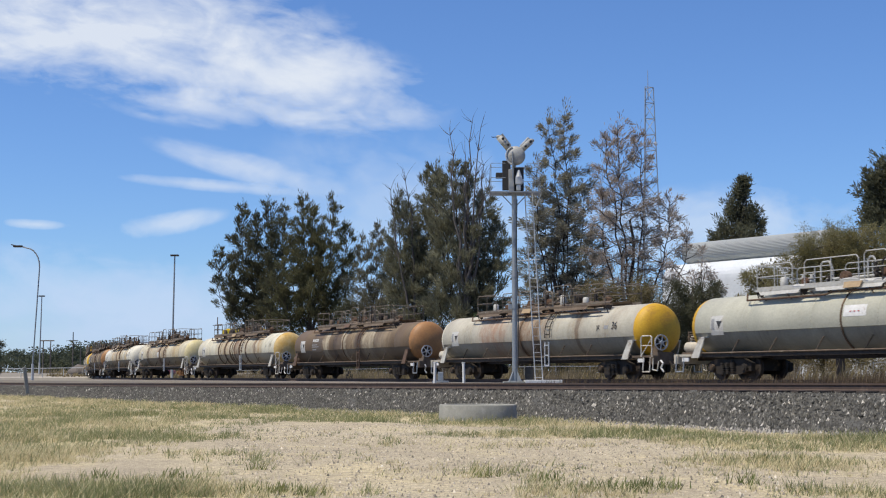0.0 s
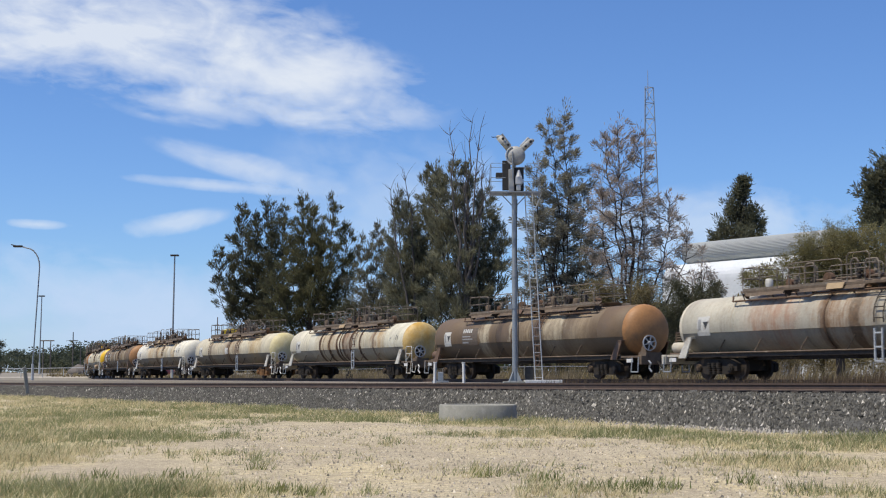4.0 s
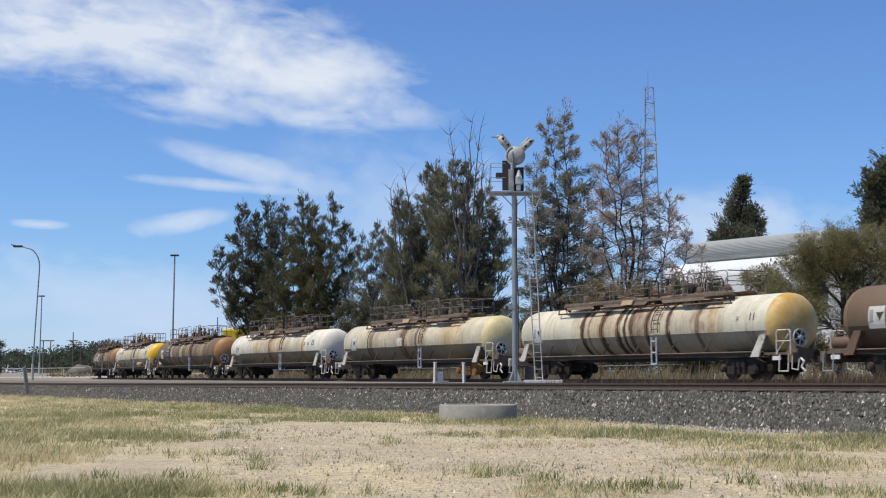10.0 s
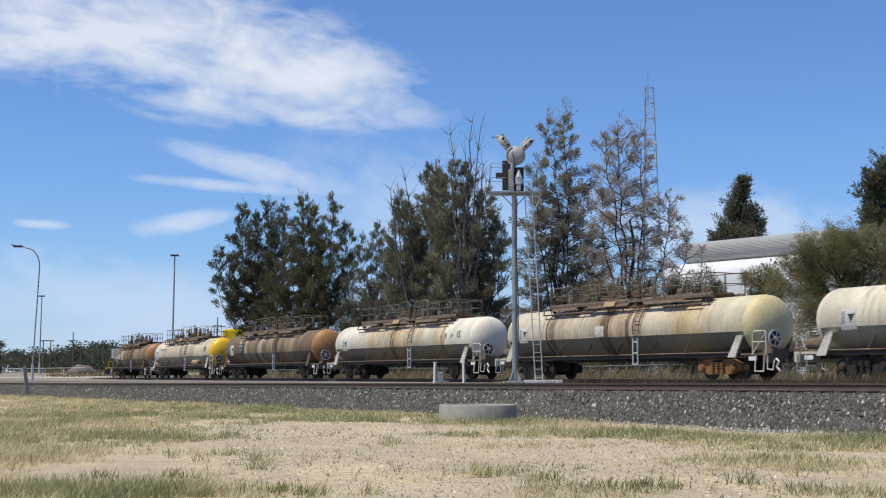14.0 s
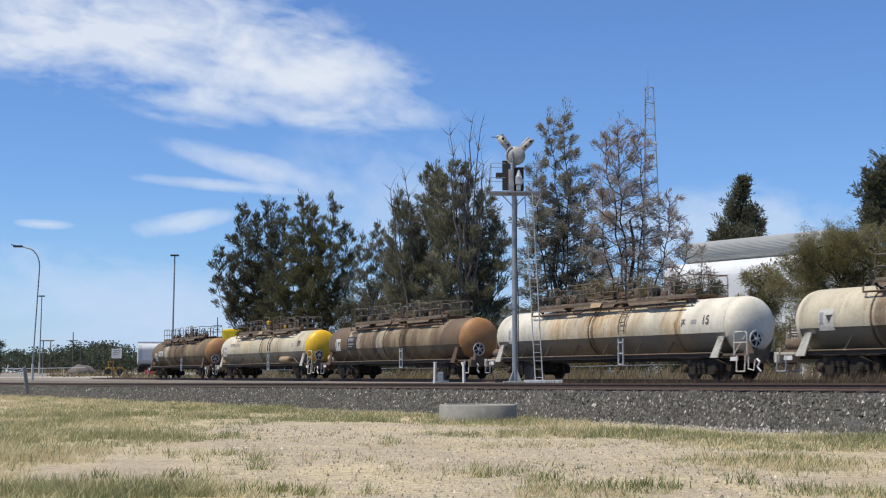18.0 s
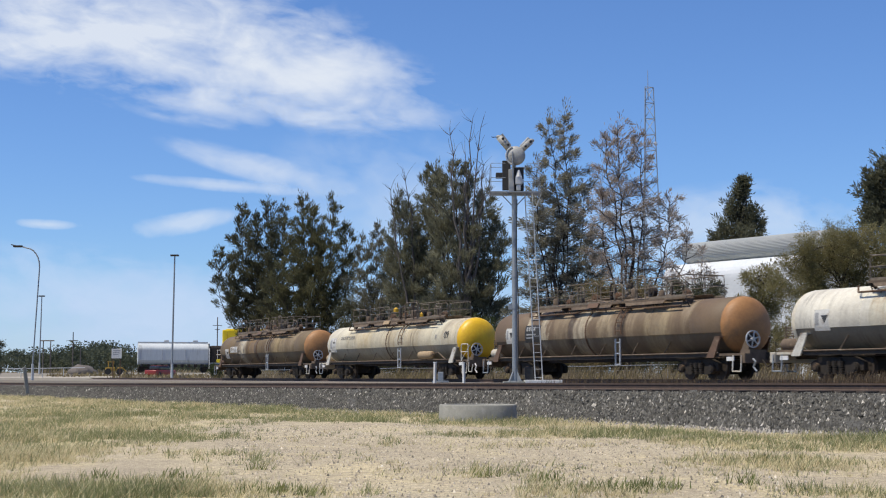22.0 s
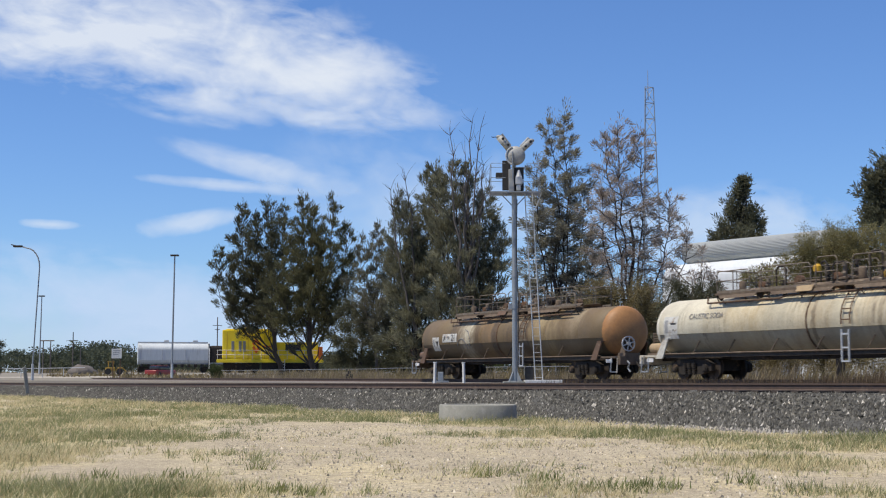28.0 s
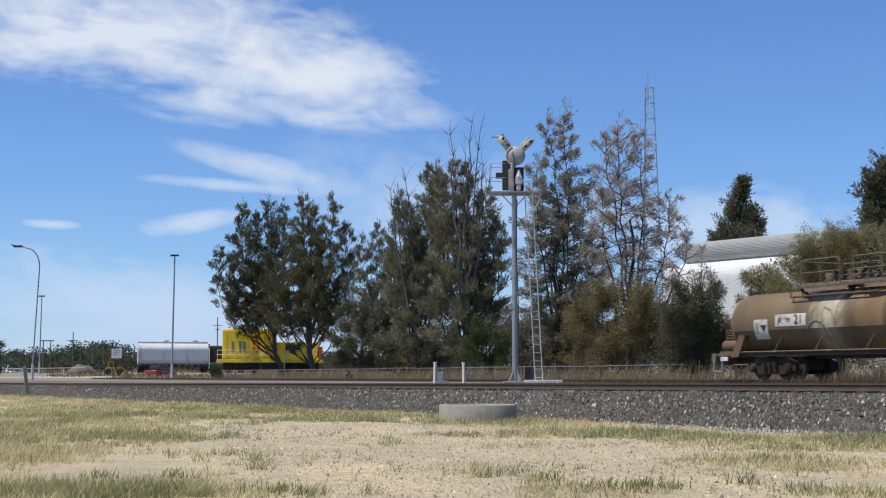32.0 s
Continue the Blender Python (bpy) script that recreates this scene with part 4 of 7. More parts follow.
             None, ((-4.0, 0.95, 1.0, (0.56, 0.50, 0.37)), (-2.9, 0.6, 0.9, (0.10, 0.062, 0.035)), (-2.0, 0.7, 1.0, (0.25, 0.155, 0.065)), (0.2, 0.6, 0.7, (0.11, 0.07, 0.04)), (1.2, 0.6, 0.8, pale), (3.2, 1.5, 1.0, (0.36, 0.27, 0.135)), (5.5, 0.8, 0.7, tanp))),
             front=orange, rear=brownhead, low="brown", saddle="brown", tankette="brown", straps=(-0.9,), placards=[(-6.9, -0.22, 0.7)],
             plates=[(-5.65, 0.06, 1.5, 0.4, "placard")], texts=[("JK", -6.15, 0.06, 0.26, "ink"), ("99", -5.75, 0.06, 0.22, "ink_soft"), ("21", -5.25, 0.06, 0.42, "ink")], scrawl=True),
    ]
    for r in rows:
        spec = dict(base)
        spec.update(r)
        spec["seed"] = 100 + r["k"]
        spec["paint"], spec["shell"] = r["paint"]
        WAGONS.append((tank_wagon(spec), r["k"]))
# ---- ground ----
def blob(x, y, cx, cy, rx, ry):
    return np.exp(-(((x - cx) / rx) ** 2 + ((y - cy) / ry) ** 2))


def turf(x, y):
    """How grassy the near ground is: 0 bare gravel, 1 thick grass."""
    q = x * math.cos(NB) + y * math.sin(NB)
    s = -x * math.sin(NB) + y * math.cos(NB)
    g = 0.62 * smooth(-3.0, -6.8, x + 0.03 * (y - 20)) * smooth(100, 60, y)          # left verge
    g = np.maximum(g, 1.1 * smooth(16.5, 21.0, q) * smooth(23.6, 22.4, q) * smooth(24, 34, s))
    g = np.maximum(g, 1.0 * blob(x, y, 3.0, 30.5, 3.2, 2.0))
    g = np.maximum(g, 1.05 * blob(x, y, 8.0, 26.8, 3.8, 3.2))
    g = np.maximum(g, 0.8 * blob(x, y, 4.9, 20.6, 1.7, 1.5))
    g = np.maximum(g, 0.85 * blob(x, y, 4.6, 15.2, 1.2, 0.9))
    g = np.maximum(g, 0.95 * blob(x, y, -3.8, 15.0, 2.8, 1.2))
    g = np.maximum(g, 0.5 * blob(x, y, 1.2, 14.9, 1.6, 0.8))
    g = np.maximum(g, 0.75 * blob(x, y, -0.9, 15.2, 0.9, 0.7))
    g = np.maximum(g, 0.9 * blob(x, y, -1.6, 40, 3.2, 2.2))
    g = np.maximum(g, 0.8 * blob(x, y, 1.6, 31.5, 0.5, 0.7))
    g = np.maximum(g, 1.0 * blob(x, y, 0.25, 37.8, 0.5, 0.7))
    g = np.maximum(g, 0.42 * blob(x, y, -3.4, 22.4, 1.1, 0.9))
    g = np.maximum(g, 0.7 * blob(x, y, -5.6, 28.5, 1.8, 2.2))
    g = np.maximum(g, 0.13)
    return np.clip(g, 0, 1.1)


def greenness(x, y):
    g = 0.9 * blob(x, y, -4.8, 14.6, 2.6, 1.1) + 0.75 * blob(x, y, -4.2, 31, 4.5, 5.0) + 0.85 * blob(x, y, 8.2, 26.5, 3.5, 3.0)
    g = g + 0.85 * blob(x, y, 2.9, 29.5, 3.0, 2.0) + 0.8 * blob(x, y, -0.9, 15.2, 0.9, 0.7) + 0.45 * blob(x, y, 4.9, 20.6, 2.0, 1.6) + 0.4 * blob(x, y, 4.6, 15.2, 1.2, 0.9) + 0.5 * blob(x, y, 1.9, 15.5, 0.8, 0.5)
    g = g + 0.9 * blob(x, y, -5.4, 28.5, 1.8, 2.4) + 0.9 * blob(x, y, 1.6, 31.5, 0.6, 0.8) + 0.9 * blob(x, y, 0.25, 37.8, 0.6, 0.8) - 0.5 * blob(x, y, -3.4, 22.4, 1.2, 1.0)
    g = g + 0.6 * blob(x, y, -1.5, 40, 3.5, 3.0) + 0.75 * blob(x, y, -9.0, 48, 10.0, 18.0)
    return np.clip(g, 0.08, 1)


def ground_material():
    k = Net("ground")
    v = k.coord()
    at = k.n("Attribute")
    at.attribute_name = "turf"
    fine = k.noise(v, 9, 8, 0.7)
    mid = k.noise(v, 1.1, 6, 0.6)
    mid2 = k.noise(k.coord((1, 0.6, 1), loc=(7, 3, 0)), 0.55, 7, 0.68, 0.6)
    big = k.noise(v, 0.12, 4, 0.6)
    sand = k.mix(k.ramp(mid, [(0.3, 0.0), (0.7, 1.0)]), (0.44, 0.37, 0.245), (0.36, 0.30, 0.20))
    sand = k.mix(k.ramp(mid2, [(0.48, 0.0), (0.62, 0.8)]), sand, (0.51, 0.425, 0.25))
    sand = k.mix(k.ramp(mid2, [(0.32, 0.8), (0.45, 0.0)]), sand, (0.33, 0.275, 0.19))
    tracks = k.noise(k.coord((0.25, 3.2, 1)), 1.0, 4, 0.6, 0.8)
    sand = k.mix(k.ramp(tracks, [(0.46, 0.0), (0.62, 0.6)]), sand, (0.335, 0.28, 0.195))
    pebble = k.n("TexVoronoi", Scale=22.0)
    k.l(v, pebble.inputs["Vector"])
    sand = k.mix(k.ramp(pebble.outputs["Distance"], [(0.05, 0.5), (0.3, 0.0)]), sand, (0.30, 0.25, 0.18))
    straw = k.mix(fine, (0.53, 0.45, 0.26), (0.39, 0.33, 0.18))
    ochre = k.mix(k.ramp(mid, [(0.45, 0.0), (0.65, 1.0)]), straw, (0.43, 0.335, 0.205))
    f = k.math("ADD", at.outputs["Fac"], k.math("MULTIPLY", k.math("SUBTRACT", mid2, 0.5), 1.2))
    col = k.mix(k.ramp(f, [(0.3, 0.0), (0.62, 1.0)]), sand, ochre)
    col = k.mix(k.math("MULTIPLY", k.ramp(big, [(0.45, 0.0), (0.7, 1.0)]), 0.4), col, (0.48, 0.41, 0.29))
    grit = k.noise(v, 38, 5, 0.75)
    col = k.mix(0.7, col, k.ramp(fine, [(0.28, 0.15), (0.72, 0.85)]), "OVERLAY")
    col = k.mix(0.6, col, k.ramp(grit, [(0.35, 0.08), (0.65, 0.92)]), "OVERLAY")
    # grey dusty yard on the far side of the tracks
    sep = k.n("SeparateXYZ")
    k.l(v, sep.inputs[0])
    q = k.math("ADD", k.math("MULTIPLY", sep.outputs[0], math.cos(NB)), k.math("MULTIPLY", sep.outputs[1], math.sin(NB)))
    yard = k.math("MULTIPLY", k.math("MULTIPLY", k.math("SUBTRACT", q, 24.6), 1.0, True), k.ramp(big, [(0.3, 0.75), (0.6, 0.95)]))
    dust = k.mix(mid, (0.15, 0.135, 0.11), (0.235, 0.215, 0.175))
    col = k.mix(yard, col, k.mix(k.math("MULTIPLY", k.math("SUBTRACT", q, 34.0), 0.2, True), k.mix(fine, (0.075, 0.066, 0.052), (0.15, 0.132, 0.105)), dust))
    k.bump(fine, 0.04, 0.7)
    return k.done(col, 0.95)


def build_ground():
    # one sheet: fine in front, coarse to the horizon
    xs = np.concatenate([-np.geomspace(4000, 62, 26), np.linspace(-60, 60, 121), np.geomspace(62, 4000, 26)])
    ys = np.concatenate([-np.geomspace(3000, 12, 14), np.linspace(-8, 120, 161), np.geomspace(122, 4800, 40)])
    X, Y = np.meshgrid(xs, ys)
    Z = land(X, Y)
    nx, ny = len(xs), len(ys)
    v = np.stack([X, Y, Z], -1).reshape(-1, 3)
    i = np.arange(nx * ny).reshape(ny, nx)
    fc = np.stack([i[:-1, :-1], i[:-1, 1:], i[1:, 1:], i[1:, :-1]], -1).reshape(-1, 4)
    g = raw("ground", v.tolist(), fc.tolist(), ground_material(), smooth=True)
    a = g.data.attributes.new("turf", "FLOAT", "POINT")
    tv = turf(v[:, 0], v[:, 1])
    a.data.foreach_set("value", np.where(v[:, 1] > 95, 0.3, tv).astype(np.float32))
    tagged(g, "sandy gravel ground with dry grass", "ground", kind="structure")


def blades(name, x, y, h, wd, lean, material, label, z=None):
    """Grass: one bent blade quad for each root."""
    n = len(x)
    rs = np.random.RandomState(len(name) + n)
    z = land(x, y) if z is None else z
    a = rs.rand(n) * np.pi * 2
    side = np.stack([np.cos(a), np.sin(a), np.zeros(n)], -1) * (wd / 2)[:, None]
    tip = np.stack([np.cos(a + 1.3) * lean * h + 0.15 * h, np.sin(a + 1.3) * lean * h, h], -1)
    root = np.stack([x, y, z - 0.01], -1)
    v = np.stack([root - side, root + side, root + tip + side * 0.25, root + tip - side * 0.25], 1)
    return tagged(quads(name, v, material), label, "grass", kind="stuff")


def build_grass():
    rs = np.random.RandomState(5)
    # tufts: roots gather about common centres
    n = 84000
    y = 13.5 * (96 / 13.5) ** (rs.rand(n) ** 0.9)
    x = (rs.rand(n) - 0.5) * 2 * (0.33 * y + 0.6)
    q = x * math.cos(NB) + y * math.sin(NB)
    patch = np.array([1.1 * noise.noise((px * 0.55, py * 0.30, 0)) + 0.6 * noise.noise((px * 2.4, py * 1.5, 4)) for px, py in zip(x, y)])
    tint = np.array([noise.noise((px * 0.45, py * 0.22, 8)) for px, py in zip(x, y)])
    keep = (rs.rand(n) < np.clip(turf(x, y) * 0.92 + patch * (0.06 + 0.85 * turf(x, y)) - 0.13, 0.004, 1)) & (q < 23.5)
    x, y, patch, tint = x[keep], y[keep], patch[keep], tint[keep]
    tone = rs.rand(len(x)) < np.clip(greenness(x, y) + 0.25 * patch + 0.9 * tint, 0.03, 0.97)
    tall = 0.6 + 0.9 * rs.rand(len(x)) ** 1.5
    m = 12
    r = (0.024 + 0.0016 * y)[:, None]
    bx = (x[:, None] + rs.randn(len(x), m) * r).ravel()
    by = (y[:, None] + rs.randn(len(x), m) * r * 1.6).ravel()
    h = np.repeat(tall, m) * (0.038 + 0.075 * rs.rand(len(bx)) ** 1.7) * (0.75 + 0.5 * np.clip(turf(bx, by), 0, 1)) * (1 + 0.5 * np.clip(np.repeat(patch, m), -0.4, 1))
    gr = (np.repeat(tone, m) ^ (rs.rand(len(bx)) < 0.16))
    wd = 0.004 + 0.005 * rs.rand(len(bx)) + 0.0003 * by
    blades("dry_grass", bx[~gr], by[~gr], h[~gr], wd[~gr], 1.15, M["straw"], "short dry straw-coloured grass on the verge")
    blades("green_grass", bx[gr], by[gr], h[gr] * 1.1, wd[gr], 0.7, M["grass_green"], "short green and yellowing grass tufts")
    # taller weeds in tufts on the verge
    cx = np.array([-1.9, -1.7, -1.35, 1.75, 1.95, 2.15, 2.4, -3.2, -4.0, 3.4, 4.6, 1.2, 0.5, 6.4, -6.0, -2.4])
    cy = np.array([15.0, 15.3, 14.8, 15.6, 15.2, 15.8, 15.5, 17.4, 17.0, 16.2, 21.0, 16.6, 17.4, 19.0, 22.0, 19.2])
    m = 46
    x = np.repeat(cx, m) + rs.randn(len(cx) * m) * 0.10
    y = np.repeat(cy, m) + rs.randn(len(cx) * m) * 0.10
    blades("weed_tufts", x, y, 0.05 + 0.09 * rs.rand(len(x)), 0.012 + 0.012 * rs.rand(len(x)), 0.7, M["weed"], "dull green broadleaf weeds in small tufts")
    # tall dry grass beyond the tracks
    n = 60000
    s = -30 + 150 * rs.rand(n)
    p = TC + 2.2 + 17 * rs.rand(n) ** 1.3
    x, y = p * math.cos(TA) - s * math.sin(TA), p * math.sin(TA) + s * math.cos(TA)
    pt = np.array([noise.noise((px * 0.25, py * 0.25, 9)) for px, py in zip(x, y)])
    k = rs.rand(n) < np.clip(0.6 + pt * 1.2, 0.12, 1) * (0.75 + 0.25 * smooth(60, 80, s))
    k &= x / y > -0.16
    x, y, pt = x[k], y[k], pt[k]
    gw = pt < -0.12
    blades("fence_weeds", x[gw], y[gw], 0.3 + 0.65 * rs.rand(gw.sum()), 0.03 + 0.03 * rs.rand(gw.sum()), 0.5, M["leaf_olive"], "dull green weeds along the fence")
    x, y, pt = x[~gw], y[~gw], pt[~gw]
    blades("tall_dry_grass", x, y, (0.25 + 0.55 * rs.rand(len(x)) ** 1.4) * (1 + 0.9 * pt), 0.018 + 0.025 * rs.rand(len(x)), 0.45, M["straw_dark"], "tall dry grass by the fence")
    # dull scrub on the flat beyond the road
    n = 26000
    x, y = -95 + 85 * rs.rand(n), 135 + 120 * rs.rand(n)
    pt = np.array([noise.noise((px * 0.08, py * 0.08, 5)) for px, py in zip(x, y)])
    k = (pt > 0.12) & (x * math.cos(TA) + y * math.sin(TA) > TC + 4)
    x, y = x[k], y[k]
    half = rs.rand(len(x)) < 0.5
    for nm, kk, mt, lb in (("far_dry_scrub", half, M["straw_dark"], "dry scrub on the flat beyond the road"), ("far_green_scrub", ~half, M["leaf_olive"], "low dull green scrub beyond the road")):
        blades(nm, x[kk], y[kk], 0.15 + 0.45 * rs.rand(kk.sum()) ** 2, 0.15 + 0.2 * rs.rand(kk.sum()), 0.6, mt, lb)
    # dead grass between the tracks
    n = 60000
    s = -12 + 62 * rs.rand(n)
    p = TC - 1.3 - 3.6 * rs.rand(n)
    x, y = p * math.cos(TA) - s * math.sin(TA), p * math.sin(TA) + s * math.cos(TA)
    q = x * math.cos(NB) + y * math.sin(NB)
    pt = np.array([noise.noise((px * 0.3, py * 0.3, 2)) for px, py in zip(x, y)])
    k = (q > NQ + 2.2) & (rs.rand(n) < np.clip(0.5 + pt * 1.3, 0.06, 1) * (0.2 + 0.8 * smooth(42, 22, s)))
    x, y, pt, s = x[k], y[k], pt[k], s[k]
    blades("dead_track_grass", x, y, (0.35 + 0.6 * rs.rand(len(x)) ** 1.3) * (0.4 + 0.6 * smooth(40, 14, s)), 0.010 + 0.014 * rs.rand(len(x)), 0.35, M["dead_grass"], "thin dead grass between the tracks")


def ballast_material(name, c1, c2):
    k = Net(name)
    g = k.n("NewGeometry")
    v = k.coord()
    vo = k.n("TexVoronoi", Scale=14.0)
    k.l(v, vo.inputs["Vector"])
    col = k.ramp(g.outputs["Random Per Island"], [(0.0, c1), (0.75, c2), (0.95, tuple(c * 1.6 for c in c2)), (1.0, (0.5, 0.47, 0.42))])
    col = k.mix(0.5, col, k.ramp(vo.outputs["Color"], [(0.0, 0.2), (1.0, 0.8)]), "OVERLAY")
    k.bump(vo.outputs["Distance"], 0.05, 1.0)
    return k.done(col, 0.9)


def stones(name, pts, size, material, label):
    """Crushed stones, the uneven upper half of an octahedron each."""
    n = len(pts)
    rs = np.random.RandomState(n)
    base = np.array([(1, 0, 0), (0, 1, 0), (-1, 0, 0), (0, -1, 0), (0, 0, 1)], float)
    v = base[None] * (0.6 + 0.8 * rs.rand(n, 5, 1)) * size[:, None, None]
    v = v + rs.randn(n, 5, 3) * 0.22 * size[:, None, None]
    v[:, :4, 2] -= 0.5 * size[:, None]
    v[:, 4, 2] += 0.25 * size
    a = rs.rand(n) * 6.28
    c, s = np.cos(a), np.sin(a)
    v = np.stack([v[..., 0] * c[:, None] - v[..., 1] * s[:, None], v[..., 0] * s[:, None] + v[..., 1] * c[:, None], v[..., 2]], -1) + pts[:, None]
    tri = np.array([(0, 1, 4), (1, 2, 4), (2, 3, 4), (3, 0, 4)])
    f = (tri[None] + 5 * np.arange(n)[:, None, None]).reshape(-1, 3)
    me = bpy.data.meshes.new(name)
    me.vertices.add(n * 5)
    me.vertices.foreach_set("co", v.astype(np.float32).ravel())
    me.loops.add(len(f) * 3)
    me.loops.foreach_set("vertex_index", f.astype(np.int32).ravel())
    me.polygons.add(len(f))
    me.polygons.foreach_set("loop_start", np.arange(0, len(f) * 3, 3, dtype=np.int32))
    me.update(calc_edges=True)
    me.materials.append(material)
    return tagged(link(name, me), label, "stones", kind="stuff")


def bank_height(o):
    """Ballast section of the near track, by distance o from its middle."""
    o = np.abs(o)
    return np.where(o < 1.0, RAIL - 0.21, np.where(o < 1.45, RAIL - 0.30 + 0.0 * o, np.clip(RAIL - 0.30 - (o - 1.45) / 1.6 * 0.84, -0.06, 2)))


RAILSEC = [(-0.06, 0), (0.06, 0), (0.06, 0.012), (0.012, 0.03), (0.012, 0.115), (0.034, 0.13), (0.034, 0.17), (-0.034, 0.17), (-0.034, 0.13), (-0.012, 0.115), (-0.012, 0.03), (-0.06, 0.012)]


def rail_along(name, line, parent, low=None):
    """A rail swept along points (x, y, bearing), top at RAIL."""
    verts, faces = [], []
    n = len(RAILSEC)
    for i, (x, y, h) in enumerate(line):
        for o, z in RAILSEC:
            verts.append((x + o * math.cos(h), y + o * math.sin(h), RAIL - 0.17 + z - (low[i] if low else 0.0)))
    for i in range(len(line) - 1):
        for j in range(n):
            a, b = i * n + j, i * n + (j + 1) % n
            faces.append((a, b, b + n, a + n))
    return raw(name, verts, faces, M["rail_steel"], parent)


def build_tracks():
    bal = ballast_material("ballast", (0.034, 0.033, 0.029), (0.108, 0.104, 0.092))
    # near track
    rs = np.random.RandomState(3)
    verts, faces = [], []
    ss = np.linspace(-70, 260, 331)
    oo = np.array([-3.4, -3.0, -2.6, -2.2, -1.8, -1.45, -1.05, -0.9, 0, 0.7, 1.35, 1.7, 2.1, 2.5])
    for s in ss:
        for o in oo:
            hgt = float(bank_height(o)) + 0.03 * rs.randn() * (1 if abs(o) < 2.8 else 0.3)
            hgt -= float(drop(s)) * min(max(hgt / 0.6, 0.0), 1.0)
            if o > 1.4:
                hgt = max(hgt, 0.8 - float(drop(s)))
            verts.append(near_pt(NQ + o + (0.08 * math.sin(s * 0.7) + 0.07 * math.sin(s * 0.23) if o < -3.1 else 0), s, hgt))
    m = len(oo)
    for i in range(len(ss) - 1):
        for j in range(m - 1):
            a = i * m + j
            faces.append((a, a + 1, a + m + 1, a + m))
    b = raw("ballast_bank", verts, faces, bal)
    tagged(b, "dark grey crushed stone ballast bank", "ballast", kind="structure")
    n = 67000
    s = 4 + 100 * rs.rand(n) ** 1.3
    o = -3.3 + 2.3 * rs.rand(n)
    z = bank_height(o) + 0.028
    z = z - drop(s) * np.clip(z / 0.6, 0, 1)
    pts = np.array([near_pt(NQ + a, b_, c) for a, b_, c in zip(o, s, z)])
    stones("ballast_stones", pts, (0.023 + 0.027 * rs.rand(n)) * (1 + 0.004 * np.maximum(s, 0)), bal, "loose dark grey crushed ballast stones")
    n = 5200
    s = -14 + 70 * rs.rand(n)
    o = -2.95 - 1.0 * rs.rand(n) ** 1.8
    pts = np.array([near_pt(NQ + a, b_, 0.012) for a, b_, in zip(o, s)])
    stones("spilled_stones", pts, 0.018 + 0.028 * rs.rand(n), ballast_material("pale_stone", (0.16, 0.15, 0.14), (0.33, 0.31, 0.28)), "pale stones spilled at the foot of the bank")
    n = 9500
    y = 14 + 22 * rs.rand(n)
    x = -0.15 * y + 0.42 * y * rs.rand(n)
    k = (x * math.cos(NB) + y * math.sin(NB) < 22.6)
    pts = np.stack([x[k], y[k], land(x[k], y[k]) + 0.004], -1)
    stones("gravel_stones", pts, 0.007 + 0.014 * rs.rand(k.sum()) ** 2, ballast_material("gravel_stone", (0.15, 0.13, 0.10), (0.42, 0.37, 0.29)), "small loose gravel on the bare ground")
    t = thing("near_track", Matrix(), "rusty rails on sleepers in dark ballast", "railway track", kind="structure")
    for o in (-0.5335, 0.5335):
        rail_along("rail", [(*near_pt(NQ + o, s, 0)[:2], NB) for s in np.linspace(-70, 260, 34)], t, [float(drop(s)) for s in np.linspace(-70, 260, 34)])
    me = None
    for i in range(190):
        s = -40 + i * 0.68
        if me is None:
            bm = bmesh.new()
            box(bm, -1.05, 1.05, -0.12, 0.12, -0.13, 0.0, 0.015)
            sl = part("sleeper", bm, M["sleeper"], t)
            me = sl.data
        else:
            sl = link("sleeper", me, t)
        sl.matrix_basis = Matrix.Translation(near_pt(NQ, s, RAIL - 0.172 - float(drop(s)))) @ Matrix.Rotation(NB, 4, "Z")
    # the train's track
    t2 = thing("train_track", Matrix(), "rusty rails the tank train runs on", "railway track", kind="structure")
    dd = list(np.linspace(-190, 118, 16)) + list(np.linspace(121, 330, 60))
    for o in (-0.5335, 0.5335):
        line = []
        for d in dd:
            x, y, h = train_pt(d, o)
            line.append((x, y, h))
        rail_along("rail", line, t2)
    verts, faces = [], []
    prof = [(-2.6, 0.80), (-1.5, 0.93), (0, 0.94), (1.5, 0.93), (2.6, 0.80)]
    for d in dd:
        for o, z in prof:
            x, y, h = train_pt(d, o)
            verts.append((x, y, z))
    for i in range(len(dd) - 1):
        for j in range(4):
            a = i * 5 + j
            faces.append((a, a + 1, a + 6, a + 5))
    tagged(raw("track_bed", verts, faces, ballast_material("old_ballast", (0.10, 0.085, 0.07), (0.22, 0.19, 0.16))), "low dusty ballast bed under the train", "ballast", kind="structure")
    for i in range(170):
        x, y, h = train_pt(-30 + i * 0.68)
        sl = link("sleeper", me, t2)
        sl.matrix_basis = Matrix.Translation((x, y, RAIL - 0.172)) @ Matrix.Rotation(h, 4, "Z")


# ---- trees ----
def tube(verts, faces, pts, rad, seg=6):
    """A tapered limb through points, added to vertex and face lists."""
    base = len(verts)
    for i, p in enumerate(pts):
        d = (pts[min(i + 1, len(pts) - 1)] - pts[max(i - 1, 0)]).normalized()
        a = d.cross(Vector((1, 0.3, 0.1))).normalized()
        b = d.cross(a)
        for j in range(seg):
            t = j / seg * math.tau
            verts.append(p + (a * math.cos(t) + b * math.sin(t)) * rad[i])
    for i in range(len(pts) - 1):
        for j in range(seg):
            q = base + i * seg
            faces.append((q + j, q + (j + 1) % seg, q + seg + (j + 1) % seg, q + seg + j))


